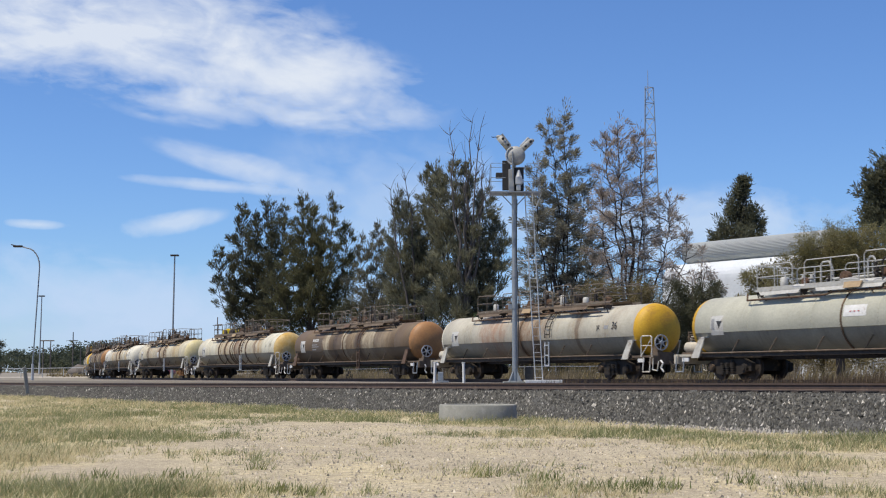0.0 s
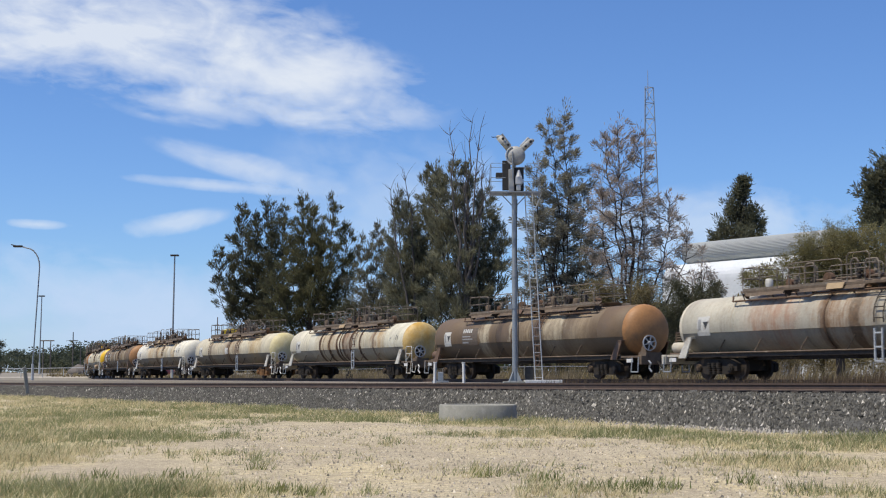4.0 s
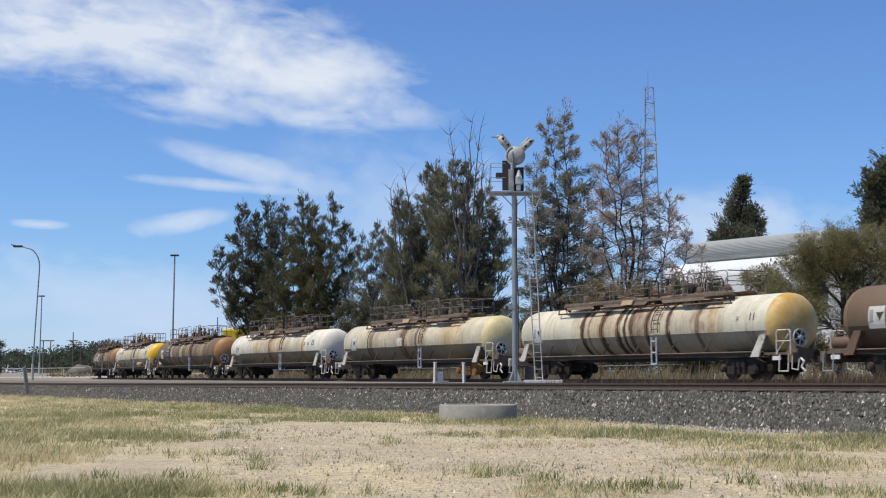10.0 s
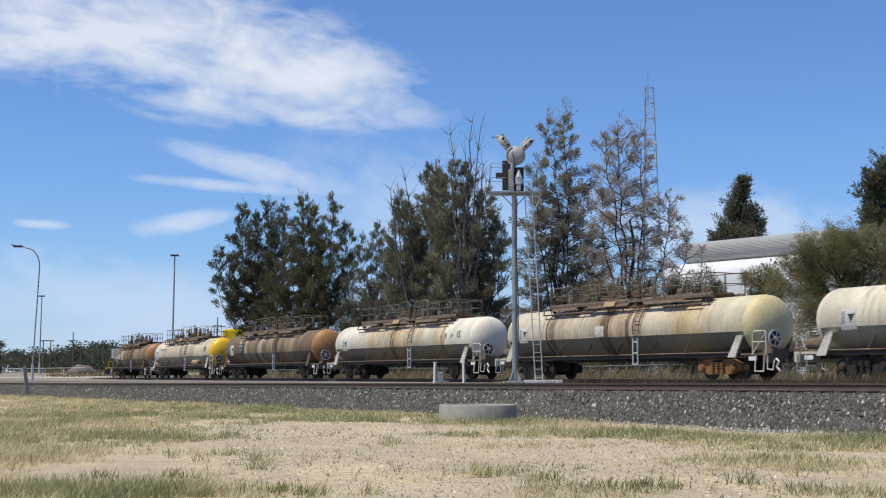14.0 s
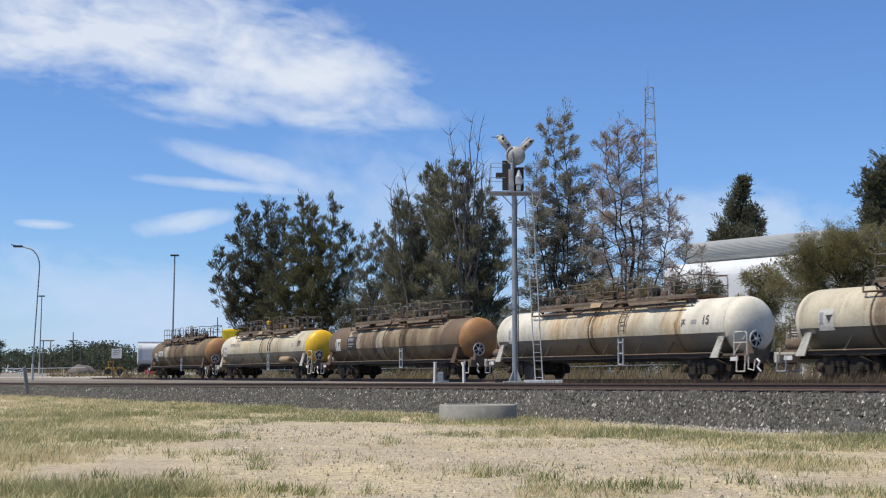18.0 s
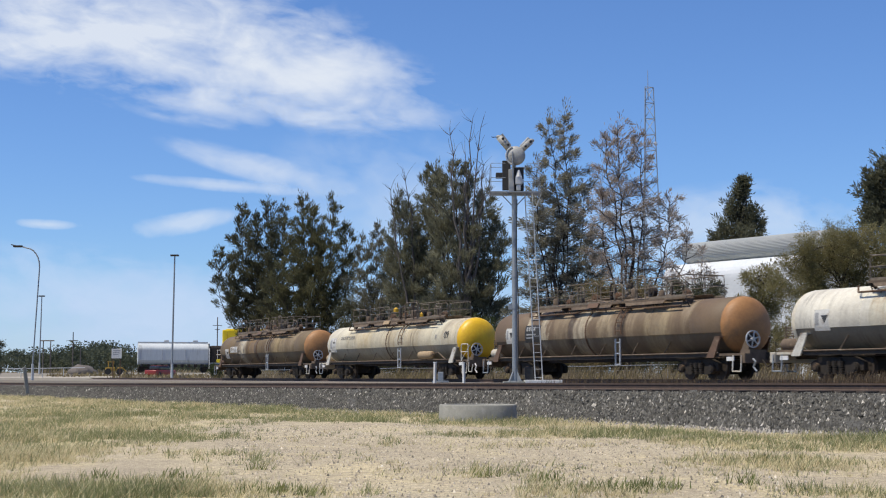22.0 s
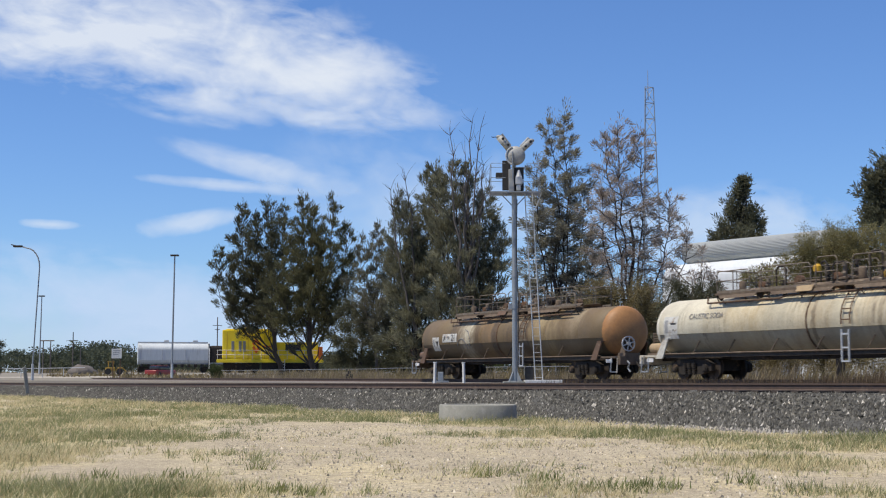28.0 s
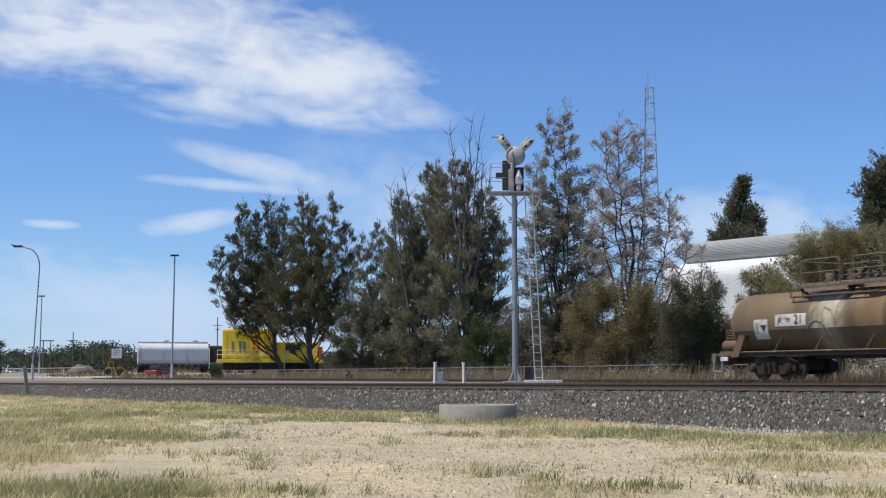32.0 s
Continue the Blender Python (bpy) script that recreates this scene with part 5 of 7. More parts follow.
def limb_points(a, b, rnd, sag=0.12, n=6):
    pts = []
    L = (b - a).length
    off = Vector((rnd.uniform(-1, 1), rnd.uniform(-1, 1), rnd.uniform(-0.2, 0.6))) * L * sag
    for i in range(n):
        t = i / (n - 1)
        pts.append(a.lerp(b, t) + off * math.sin(t * math.pi) + Vector((rnd.uniform(-1, 1), rnd.uniform(-1, 1), rnd.uniform(-1, 1))) * L * 0.015)
    return pts


def tree(name, x, y, leaf, lobes, label, bark="bark", leaves=70, size=0.26, droop=0.55, trunk=0.26, fill=1.0, spray=1.5, lift=0.8):
    rnd = random.Random(int(abs(x) * 97 + y * 13))
    rs = np.random.RandomState(int(abs(x) * 97 + y * 13) % 99999)
    gz = float(land(x, y))
    t = thing(name, pose(x, y, gz), label, "bush" if "bush" in name or "shrub" in name else "tree", "trees behind the railway fence")
    top = max(l[1] + l[3] for l in lobes)
    low = min(l[1] - l[3] for l in lobes)
    tv, tf = [], []
    wide = sum(l[0] for l in lobes) / len(lobes)
    tip = Vector((wide * 0.7, 0, top * 0.9))
    tp = limb_points(Vector((0, 0, -0.1)), tip, rnd, 0.04, 9)
    tube(tv, tf, tp, [trunk * (1 - 0.9 * i / 8) + 0.02 for i in range(9)], 8)
    raw("trunk", [v[:] for v in tv], tf, M[bark], t, smooth=True)
    cents, thin = [], []
    wv, wf = [], []
    for dx, z, rx, rz, n in lobes:
        c = Vector((dx, rnd.uniform(-0.5, 0.5) * rx, z))
        f = min(max(z / top - 0.12, 0.10), 0.92)
        i = min(int(f * 8), 7)
        a = tp[i].lerp(tp[i + 1], f * 8 - i)
        lp = limb_points(a, c + Vector((0, 0, rz * 0.5)), rnd, 0.12)
        r = trunk * (0.30 if rx > 1 else 0.22)
        lv, lf = [], []
        tube(lv, lf, lp, [r * (1 - 0.85 * j / 5) + 0.012 for j in range(6)])
        for j in range(int(n * fill)):
            while j % 4 == 0:
                p = Vector((rnd.uniform(-1, 1), rnd.uniform(-1, 1), rnd.uniform(-1, 1)))
                if 0.15 < p.length < 1:
                    break
            if j % 4 == 0:
                core = p
            else:
                p = core + Vector((rnd.gauss(0, 0.2), rnd.gauss(0, 0.25), rnd.gauss(0, 0.13)))
            pin = max(0.3, 1 - 0.5 * max(p.z, 0.0))
            p = Vector((p.x * rx * pin, p.y * max(rx, rz * 0.5) * pin, p.z * rz))
            q = c + p
            cents.append(q)
            thin.append(min(1.0, 0.3 + 0.7 * rx))
            if rnd.random() < 0.33:
                k = lp[rnd.randint(2, 5)]
                sp = limb_points(k, q, rnd, 0.12, 4)
                tube(wv, wf, sp, [0.035, 0.026, 0.018, 0.008], 4)
        raw("limb", [v[:] for v in lv], lf, M[bark], t, smooth=True)
    if wf:
        raw("branchwork", [v[:] for v in wv], wf, M[bark], t, smooth=True)["kind"] = "stuff"
    # crown: tapering sprays of narrow leaves that point out and up from the trunk
    C = np.array([c[:] for c in cents])
    n = len(C)
    ax = np.array([tp[min(8, max(0, int(8 * (c[2] - 2.2) / (top * 0.9))))][:] for c in C])
    D = C - ax
    D[:, 2] = np.clip(D[:, 2], -0.5, 3) + lift + 3.0 * (1 - np.array(thin))
    D = D / np.linalg.norm(D, axis=1, keepdims=True) + rs.randn(n, 3) * 0.3
    D = D / np.linalg.norm(D, axis=1, keepdims=True)
    ln = spray * (0.55 + 0.75 * rs.rand(n)) * np.where(rs.rand(n) < 0.2, 1.5, 1.0) * np.array(thin)
    cnt = int(leaves * 1.05)
    u = rs.rand(n, cnt) ** 0.8
    rad = (0.07 + 0.30 * np.sin(np.pi * np.clip(u * 0.8 + 0.2, 0, 1))) * np.sqrt(ln / 1.4)[:, None]
    off = rs.randn(n, cnt, 3) * rad[..., None] * 0.6
    P = C[:, None, :] + D[:, None, :] * ((u - 0.45) * ln[:, None])[..., None] + off
    P[..., 2] -= droop * 0.25 * (np.abs(u - 0.3) * ln[:, None]) ** 2
    d = D[:, None, :] * 0.7 + off / (rad[..., None] + 0.05) * 0.5 + rs.randn(n, cnt, 3) * 0.3
    d[..., 2] -= droop * 0.8
    P, d = P.reshape(-1, 3), d.reshape(-1, 3)
    d = d / (np.linalg.norm(d, axis=1, keepdims=True) + 1e-6)
    w = np.cross(d, rs.randn(len(P), 3))
    w = w / (np.linalg.norm(w, axis=1, keepdims=True) + 1e-6)
    le = size * 0.95 * (0.5 + rs.rand(len(P)))[:, None]
    wd = size * 0.11 * (0.6 + 0.8 * rs.rand(len(P)))[:, None]
    v = np.stack([P - w * wd * 0.5, P + d * le * 0.5 - w * wd, P + d * le, P + d * le * 0.5 + w * wd], 1)
    quads("crown", v, M[leaf], t)
    return t



def she_oak(name, x, y, leaf, leaders, label, bark="bark", dead=(), trunk=0.26, step=0.52, plume=0.40, count=110, needle=0.25, rise=0.9, bare=0.0):
    """A she-oak: leaders that fork from one trunk, ascending branches round each, and tapering plumes of fine needles along them.
    leaders: (across, height of the tip, height of the lowest branch, reach of the branches)."""
    seed = int(abs(x) * 97 + y * 13) % 99999
    rnd, rs = random.Random(seed), np.random.RandomState(seed)
    t = thing(name, pose(x, y, float(land(x, y))), label, "tree", "trees behind the railway fence")
    top = max(l[1] for l in leaders)
    mean = sum(l[0] for l in leaders) / len(leaders)
    core = limb_points(Vector((0, 0, -0.1)), Vector((mean * 0.6, 0, top * 0.62)), rnd, 0.04, 9)
    tv, tf = [], []
    tube(tv, tf, core, [trunk * (1 - 0.7 * i / 8) for i in range(9)], 8)
    raw("trunk", [v[:] for v in tv], tf, M[bark], t, smooth=True)
    wv, wf = [], []
    A, B, W = [], [], []
    up = Vector((0, 0, 1))
    for li, (dx, zt, zl, reach) in enumerate(leaders):
        f = min(0.92, max(0.12, (0.38 + 0.14 * rnd.random()) * zt / top))
        root = core[int(f * 8)]
        tip = Vector((dx, rnd.uniform(-1.2, 1.2), zt))
        stem = limb_points(root, tip, rnd, 0.03, 10)
        for j in range(1, 9):
            # limbs run out first, then turn up
            stem[j].x += (tip.x - root.x) * (1 - (1 - j / 9) ** 2.2 - j / 9)
        lv, lf = [], []
        r0 = trunk * (0.12 + 0.20 * zt / top)
        tube(lv, lf, stem, [r0 * (1 - 0.93 * j / 9) + 0.008 for j in range(10)], 6)
        raw("limb", [v[:] for v in lv], lf, M[bark], t, smooth=True)
        A.append(stem[7]), B.append(tip + up * 0.25), W.append(0.8)
        z, az = zl, rnd.uniform(0, 6.28)
        while z < zt - 0.3:
            h = (z - zl) / max(zt - zl, 0.1)
            g = min(max((z - root.z) / max(tip.z - root.z, 0.1), 0.0), 0.999) * 9
            p = stem[int(g)].lerp(stem[int(g) + 1], g - int(g))
            p = Vector((p.x, p.y, max(z, p.z) if z >= root.z else z))
            length = 1.3 * reach * (0.16 + 0.84 * (1 - h) ** 0.75 * min(1.0, 0.55 + 1.6 * h)) * rnd.uniform(0.6, 1.25)
            el = radians(12 + 48 * h + rnd.uniform(-14, 14)) * rise
            d = Vector((math.cos(az) * math.cos(el), math.sin(az) * math.cos(el), math.sin(el)))
            q = p + d * length
            q.z += 0.12 * length * rise
            bp = limb_points(p, q, rnd, 0.08, 5)
            tube(wv, wf, bp, [0.035 + 0.010 * length, 0.03, 0.022, 0.014, 0.006], 4)
            if rnd.random() >= bare:
                A.append(bp[2]), B.append(bp[4] + (bp[4] - bp[2]) * 0.12), W.append(1.0)
            for k in range(2 + int(length * 1.7)):
                o = bp[rnd.randint(1, 4)]
                e = (d + Vector((rnd.gauss(0, 0.6), rnd.gauss(0, 0.6), rnd.gauss(0.15, 0.4)))).normalized()
                m = o + e * length * rnd.uniform(0.22, 0.48)
                if k % 2 == 0:
                    tube(wv, wf, [o, o.lerp(m, 0.5) + Vector((rnd.uniform(-0.05, 0.05), 0, 0.04)), m], [0.02, 0.014, 0.005], 4)
                if rnd.random() >= bare:
                    A.append(o), B.append(m), W.append(0.8)
            z += step * rnd.uniform(0.7, 1.3) * (1 - 0.35 * h)
            az += 2.4 + rnd.uniform(-0.4, 0.4)
    raw("branchwork", [v[:] for v in wv], wf, M[bark], t, smooth=True)["kind"] = "stuff"
    dv, df = [], []
    for dx, z in dead:
        lv, lf = [], []
        lp = limb_points(core[rnd.randint(3, 4)] + Vector((0, -0.8, 0)), Vector((dx, rnd.uniform(-2.6, -1.2), z)), rnd, 0.05, 9)
        tube(lv, lf, lp, [0.12 * (1 - 0.9 * j / 8) + 0.010 for j in range(9)])
        for _ in range(34):
            k = lp[rnd.randint(2, 8)]
            e2 = k + Vector((rnd.uniform(-0.9, 0.9), rnd.uniform(-0.8, 0.8), rnd.uniform(0.2, 1.5)))
            tube(dv, df, limb_points(k, e2, rnd, 0.12, 4), [0.022, 0.016, 0.011, 0.005], 4)
        raw("dead_limb", [v[:] for v in lv], lf, M["bark_pale"], t, "bare dead grey limb", True)
    if df:
        raw("twigwork", [v[:] for v in dv], df, M["bark_pale"], t, "bare dead grey twigs", True)["kind"] = "stuff"
    A, B, W = np.array([v[:] for v in A]), np.array([v[:] for v in B]), np.array(W)
    L = np.linalg.norm(B - A, axis=1)
    n = np.maximum((0.66 * count * (0.35 + 0.65 * np.minimum(L, 2.0)) * W).astype(int), 12)
    i = np.repeat(np.arange(len(A)), n)
    D = (B - A) / L[:, None]
    u = rs.rand(len(i)) ** 0.85
    fat = plume * 0.85 * (0.25 + 0.95 * np.sin(np.pi * np.clip(0.12 + 0.86 * u, 0, 1))) * np.sqrt(np.clip(L[i], 0.3, 2.0))
    off = rs.randn(len(i), 3) * fat[:, None] * 0.55
    P = A[i] + (B - A)[i] * (u * 1.05)[:, None] + off
    P[:, 2] += 0.10 * L[i] * u ** 2 * rise
    d = D[i] * 0.9 + off / (fat[:, None] + 0.05) * 0.30 + rs.randn(len(i), 3) * 0.20
    d[:, 2] += 0.9 * rise - 0.45
    d /= np.linalg.norm(d, axis=1, keepdims=True) + 1e-6
    w = np.cross(d, rs.randn(len(i), 3))
    w /= np.linalg.norm(w, axis=1, keepdims=True) + 1e-6
    le = needle * 1.5 * (0.6 + 0.8 * rs.rand(len(i)))[:, None]
    wd = needle * 0.125 * (0.6 + 0.8 * rs.rand(len(i)))[:, None]
    quads("crown", np.stack([P - w * wd * 0.6, P + d * le * 0.45 - w * wd, P + d * le, P + d * le * 0.45 + w * wd], 1), M[leaf], t)
    return t


# trees and bushes behind the fence: lobes as (across, height, half width, half height, clumps)
def build_trees():
    she_oak("dark_she_oak", -17.4, 156.1, "leaf_dark", [
        (-4.5, 18.8, 8.0, 2.0), (-2.9, 17.6, 7.0, 2.2), (-1.6, 19.1, 9.0, 2.0), (0.1, 18.6, 9.0, 2.0), (-6.9, 13.9, 8.2, 1.5), (-7.2, 11.4, 7.0, 1.3), (-5.4, 13.2, 5.6, 2.2), (-3.0, 12.0, 5.2, 2.8), (-1.0, 12.5, 5.0, 2.6), (-5.6, 9.8, 5.0, 2.0), (-4.0, 8.6, 4.6, 2.2), (-1.8, 8.4, 4.4, 2.4), (-5.2, 8.2, 4.4, 1.7), (-2.8, 7.6, 4.2, 2.0), (-3.9, 15.4, 8.0, 2.2), (-1.2, 15.6, 8.0, 2.2)],
        "dark green tall she-oak with upswept plumes beyond the fence", trunk=0.30, count=92)
    she_oak("tall_she_oak", -12.9, 144.8, "leaf_front", [
        (-1.5, 18.3, 7.0, 2.0), (-0.3, 17.2, 7.0, 2.2), (1.8, 18.2, 6.0, 1.9), (3.0, 15.4, 6.0, 1.7), (3.7, 12.6, 5.5, 1.5), (-2.6, 13.6, 6.0, 2.0), (-3.9, 10.4, 4.6, 1.9), (-4.5, 8.0, 4.6, 1.1), (-2.9, 8.4, 4.6, 1.7), (0.6, 13.0, 4.6, 2.6), (1.6, 9.6, 4.0, 2.4), (-0.8, 10.6, 4.4, 2.6), (0.2, 15.4, 7.0, 2.2), (-3.4, 6.2, 2.6, 0.9), (0.9, 6.8, 3.4, 1.7), (2.3, 7.4, 3.2, 1.7), (-2.6, 7.4, 4.2, 1.8), (-0.9, 8.4, 4.2, 2.2)],
        "tall dense dark she-oak in front of the yellow locomotive", trunk=0.32, count=92)
    she_oak("grey_young_tree", -5.9, 130.5, "leaf_grey", [
        (-1.5, 12.6, 4.5, 1.6), (0.0, 13.9, 4.0, 1.8), (1.3, 12.2, 3.5, 1.8), (-0.6, 8.4, 2.4, 1.9), (1.4, 7.6, 2.2, 2.0), (2.6, 10.4, 4.0, 1.6)],
        "slender grey-green young she-oak", trunk=0.16, count=85, bark="bark_pale", plume=0.40)
    tree("dense_green_bush", -7.9, 132.5, "leaf_dark", [
        (-0.1, 5.3, 2.0, 2.3, 50), (1.2, 3.5, 2.8, 2.6, 70), (-1.4, 2.7, 1.4, 2.2, 36), (3.0, 2.7, 1.8, 2.1, 36), (0.4, 1.6, 3.1, 1.4, 40)],
        "dense dark green rounded bush by the fence", trunk=0.12, leaves=120, fill=1.0, spray=1.3)
    she_oak("large_she_oak", -2.3, 121.1, "leaf_mid", [
        (-1.6, 15.7, 5.5, 1.5), (-0.6, 14.6, 5.0, 1.7), (0.9, 17.6, 6.5, 2.0), (1.9, 17.9, 8.0, 1.9), (-2.0, 11.2, 3.4, 1.8), (0.2, 11.6, 2.6, 2.4), (1.6, 10.0, 2.6, 2.4), (-0.8, 8.0, 1.8, 2.2), (1.0, 6.2, 1.4, 2.4), (1.2, 14.0, 6.0, 2.2)],
        "large mid-green she-oak with bare grey twigs", dead=((-1.9, 15.9), (-0.9, 16.6)), trunk=0.26, count=105)
    she_oak("half_dead_she_oak", 1.5, 113.3, "leaf_mid", [
        (-1.9, 16.7, 8.0, 1.7), (-0.7, 17.0, 9.0, 1.8), (0.6, 16.6, 8.0, 1.8), (1.7, 15.0, 6.0, 1.8), (2.5, 13.2, 5.0, 1.6), (2.9, 10.4, 4.0, 1.5), (-1.2, 12.6, 4.6, 2.2), (0.6, 11.8, 4.0, 2.4), (1.8, 9.2, 2.6, 2.2), (-0.8, 8.2, 2.0, 2.4), (1.2, 6.6, 1.6, 2.2), (-1.8, 6.4, 1.4, 2.0)],
        "broad green she-oak with dead bare top limbs", dead=((-0.9, 19.0), (0.9, 20.3), (1.4, 19.4), (2.1, 15.5), (0.1, 17.6), (1.6, 17.0), (0.6, 15.0), (-0.2, 14.0)), trunk=0.30, count=100)
    tree("green_shrub", 3.2, 103.8, "leaf_green", [
        (-0.5, 3.0, 1.4, 1.4, 40), (0.7, 2.6, 1.1, 1.6, 36), (-1.1, 1.9, 1.1, 1.2, 30), (0.3, 1.3, 1.8, 1.0, 36)],
        "fresh green low shrub behind the fence", trunk=0.08, leaves=100, droop=0.1, spray=1.1, size=0.2)
    she_oak("sparse_she_oak", 8.0, 100.0, "leaf_drab", [
        (-0.5, 18.3, 8.5, 1.3), (0.6, 19.0, 9.0, 1.4), (-1.5, 15.0, 9.0, 1.4), (1.7, 13.6, 6.5, 1.7), (-1.7, 10.6, 4.5, 1.7), (2.5, 10.4, 4.4, 1.7), (0.4, 11.0, 4.5, 2.0), (-0.6, 8.0, 2.4, 2.0), (1.2, 7.4, 2.2, 2.1), (-1.6, 7.0, 2.4, 1.6), (2.6, 8.0, 2.6, 1.6), (0.3, 5.6, 1.6, 2.2), (-0.9, 13.6, 7.0, 1.7), (0.9, 14.4, 8.0, 1.6)],
        "tall sparse grey-green she-oak with open crown", trunk=0.22, count=155, plume=0.38, needle=0.20, rise=0.55, bare=0.12, step=0.55)
    she_oak("browning_she_oak", 12.0, 94.0, "leaf_brown", [
        (-0.3, 17.0, 7.0, 2.3), (0.9, 16.3, 9.0, 1.6), (-1.3, 16.1, 9.5, 1.5), (2.8, 12.0, 7.0, 1.7), (3.9, 10.0, 6.0, 1.2), (-1.7, 12.4, 7.0, 1.6), (1.2, 10.2, 5.0, 2.1), (-0.4, 8.6, 4.6, 1.8)],
        "half-dead she-oak with thin brown foliage", trunk=0.24, count=100, plume=0.34, needle=0.18, rise=0.6, bare=0.2, step=0.40)
    tree("olive_bush", 10.8, 90.3, "leaf_olive", [
        (-1.0, 5.4, 1.4, 1.1, 44), (0.8, 5.3, 1.6, 1.1, 44), (-1.7, 3.7, 1.2, 1.4, 44), (0.2, 3.3, 1.9, 1.6, 66), (1.8, 4.0, 1.3, 1.6, 44), (-1.0, 1.7, 1.9, 1.1, 40)],
        "olive-brown spreading bush behind the fence", trunk=0.13, leaves=200, size=0.16, fill=0.9, spray=1.4, droop=0.8)
    tree("green_topped_bush", 13.0, 75.7, "leaf_dark", [
        (0.1, 4.5, 1.1, 0.9, 40), (-0.6, 3.4, 1.0, 1.2, 40), (0.9, 3.1, 1.0, 1.3, 44), (-0.2, 1.9, 1.5, 1.2, 50), (1.2, 1.9, 0.8, 1.2, 26)],
        "dense dark green bush by the fence", trunk=0.1, leaves=230, size=0.15, fill=0.9, spray=1.2, droop=0.8)
    tree("weeping_dry_sapling", 14.1, 77.4, "leaf_brown", [
        (0.4, 5.2, 0.5, 0.9, 10), (-0.2, 5.6, 0.6, 0.7, 8), (0.8, 3.9, 0.4, 1.1, 8), (-1.7, 5.9, 0.7, 0.5, 8)],
        "thin weeping sapling with dry brown leaves", trunk=0.06, leaves=58, size=0.2, droop=1.2)
    tree("small_olive_bush", 16.8, 75.9, "leaf_wattle", [
        (-0.1, 5.2, 0.9, 0.8, 36), (0.7, 4.6, 0.8, 0.9, 34), (-0.3, 4.0, 0.8, 0.9, 30), (0.3, 2.8, 1.2, 1.2, 40)],
        "small olive-green bush by the white shed", trunk=0.08, leaves=120, size=0.15, spray=1.0)
    tree("large_olive_wattle", 16.9, 61.4, "leaf_wattle", [
        (-1.5, 5.1, 0.9, 0.7, 50), (-0.4, 5.5, 1.1, 0.8, 70), (1.1, 5.5, 1.0, 0.8, 60), (2.5, 5.4, 1.2, 1.0, 60), (-1.4, 4.3, 1.1, 1.1, 60), (0.3, 4.5, 1.3, 1.2, 80), (2.0, 4.3, 1.3, 1.3, 70), (-1.1, 2.8, 1.0, 1.1, 40), (0.5, 2.6, 1.3, 1.1, 50), (2.3, 2.3, 1.2, 1.2, 40)],
        "large rounded olive-green wattle bush by the shed", trunk=0.2, leaves=270, size=0.10, droop=0.25, fill=0.9, spray=1.3)
    tree("twiggy_grey_shrub", 5.5, 99.1, "leaf_grey", [
        (-0.8, 3.2, 1.2, 1.4, 26), (0.6, 2.8, 1.2, 1.5, 30), (-0.2, 1.3, 1.6, 1.0, 30)],
        "twiggy grey shrub behind the signal mast", trunk=0.07, leaves=80, size=0.2, fill=0.8, spray=1.1)
    tree("dark_understorey_bush", 8.5, 105.2, "leaf_mid", [
        (-1.0, 3.0, 1.4, 1.8, 44), (0.8, 3.4, 1.6, 2.1, 50), (-0.2, 1.4, 2.1, 1.2, 40)],
        "dark low understorey bush behind the fence", trunk=0.1, leaves=135, size=0.22, spray=1.3)
    tree("dark_understorey_bush", 13.6, 94.9, "leaf_mid", [
        (-0.7, 2.7, 1.5, 1.7, 44), (1.0, 3.1, 1.5, 2.0, 56), (1.5, 1.2, 1.7, 1.0, 36), (0.1, 5.3, 1.1, 1.3, 26)],
        "dark low understorey bush behind the fence", trunk=0.1, leaves=135, size=0.22, spray=1.3)
    tree("dark_understorey_bush", -0.4, 123.4, "leaf_mid", [
        (-1.2, 3.5, 1.7, 1.7, 36), (0.7, 2.8, 1.7, 1.7, 36), (-0.5, 1.3, 2.4, 1.0, 26)],
        "dark low understorey bush behind the fence", trunk=0.1, leaves=135, size=0.22, spray=1.3)
    tree("dark_understorey_bush", 17.2, 83.4, "leaf_olive", [
        (-0.6, 2.4, 1.1, 1.3, 36), (0.5, 1.9, 1.1, 1.1, 36), (-0.3, 1.0, 1.6, 0.7, 26)],
        "dark low understorey bush behind the fence", trunk=0.1, leaves=135, size=0.22, spray=1.3)
    tree("dark_understorey_bush", 5.8, 112.8, "leaf_mid", [
        (-0.9, 3.9, 1.5, 2.1, 36), (0.9, 3.2, 1.5, 2.1, 36)],
        "dark low understorey bush behind the fence", trunk=0.1, leaves=135, size=0.22, spray=1.3)
    tree("dark_understorey_bush", 11.1, 102.0, "leaf_mid", [
        (-0.5, 4.1, 1.4, 2.2, 36), (0.9, 2.7, 1.4, 1.8, 34)],
        "dark low understorey bush behind the fence", trunk=0.1, leaves=135, size=0.22, spray=1.3)
    for bx, by, f in ((7.2, 107.5, 1.0), (9.9, 97.5, 0.9), (12.4, 99.0, 1.1), (3.9, 117.5, 1.1), (-3.4, 126.0, 1.1), (14.9, 88.5, 0.9), (10.6, 108.0, 1.2)):
        tree("dark_understorey_bush", bx, by, "leaf_dark", [
            (-0.8 * f, 2.6 * f, 1.4 * f, 1.6 * f, 34), (0.9 * f, 2.2 * f, 1.4 * f, 1.6 * f, 34), (0.0, 1.0, 2.0 * f, 0.9, 34)],
            "dark low understorey bush behind the fence", trunk=0.1, leaves=150, size=0.24, spray=1.3)
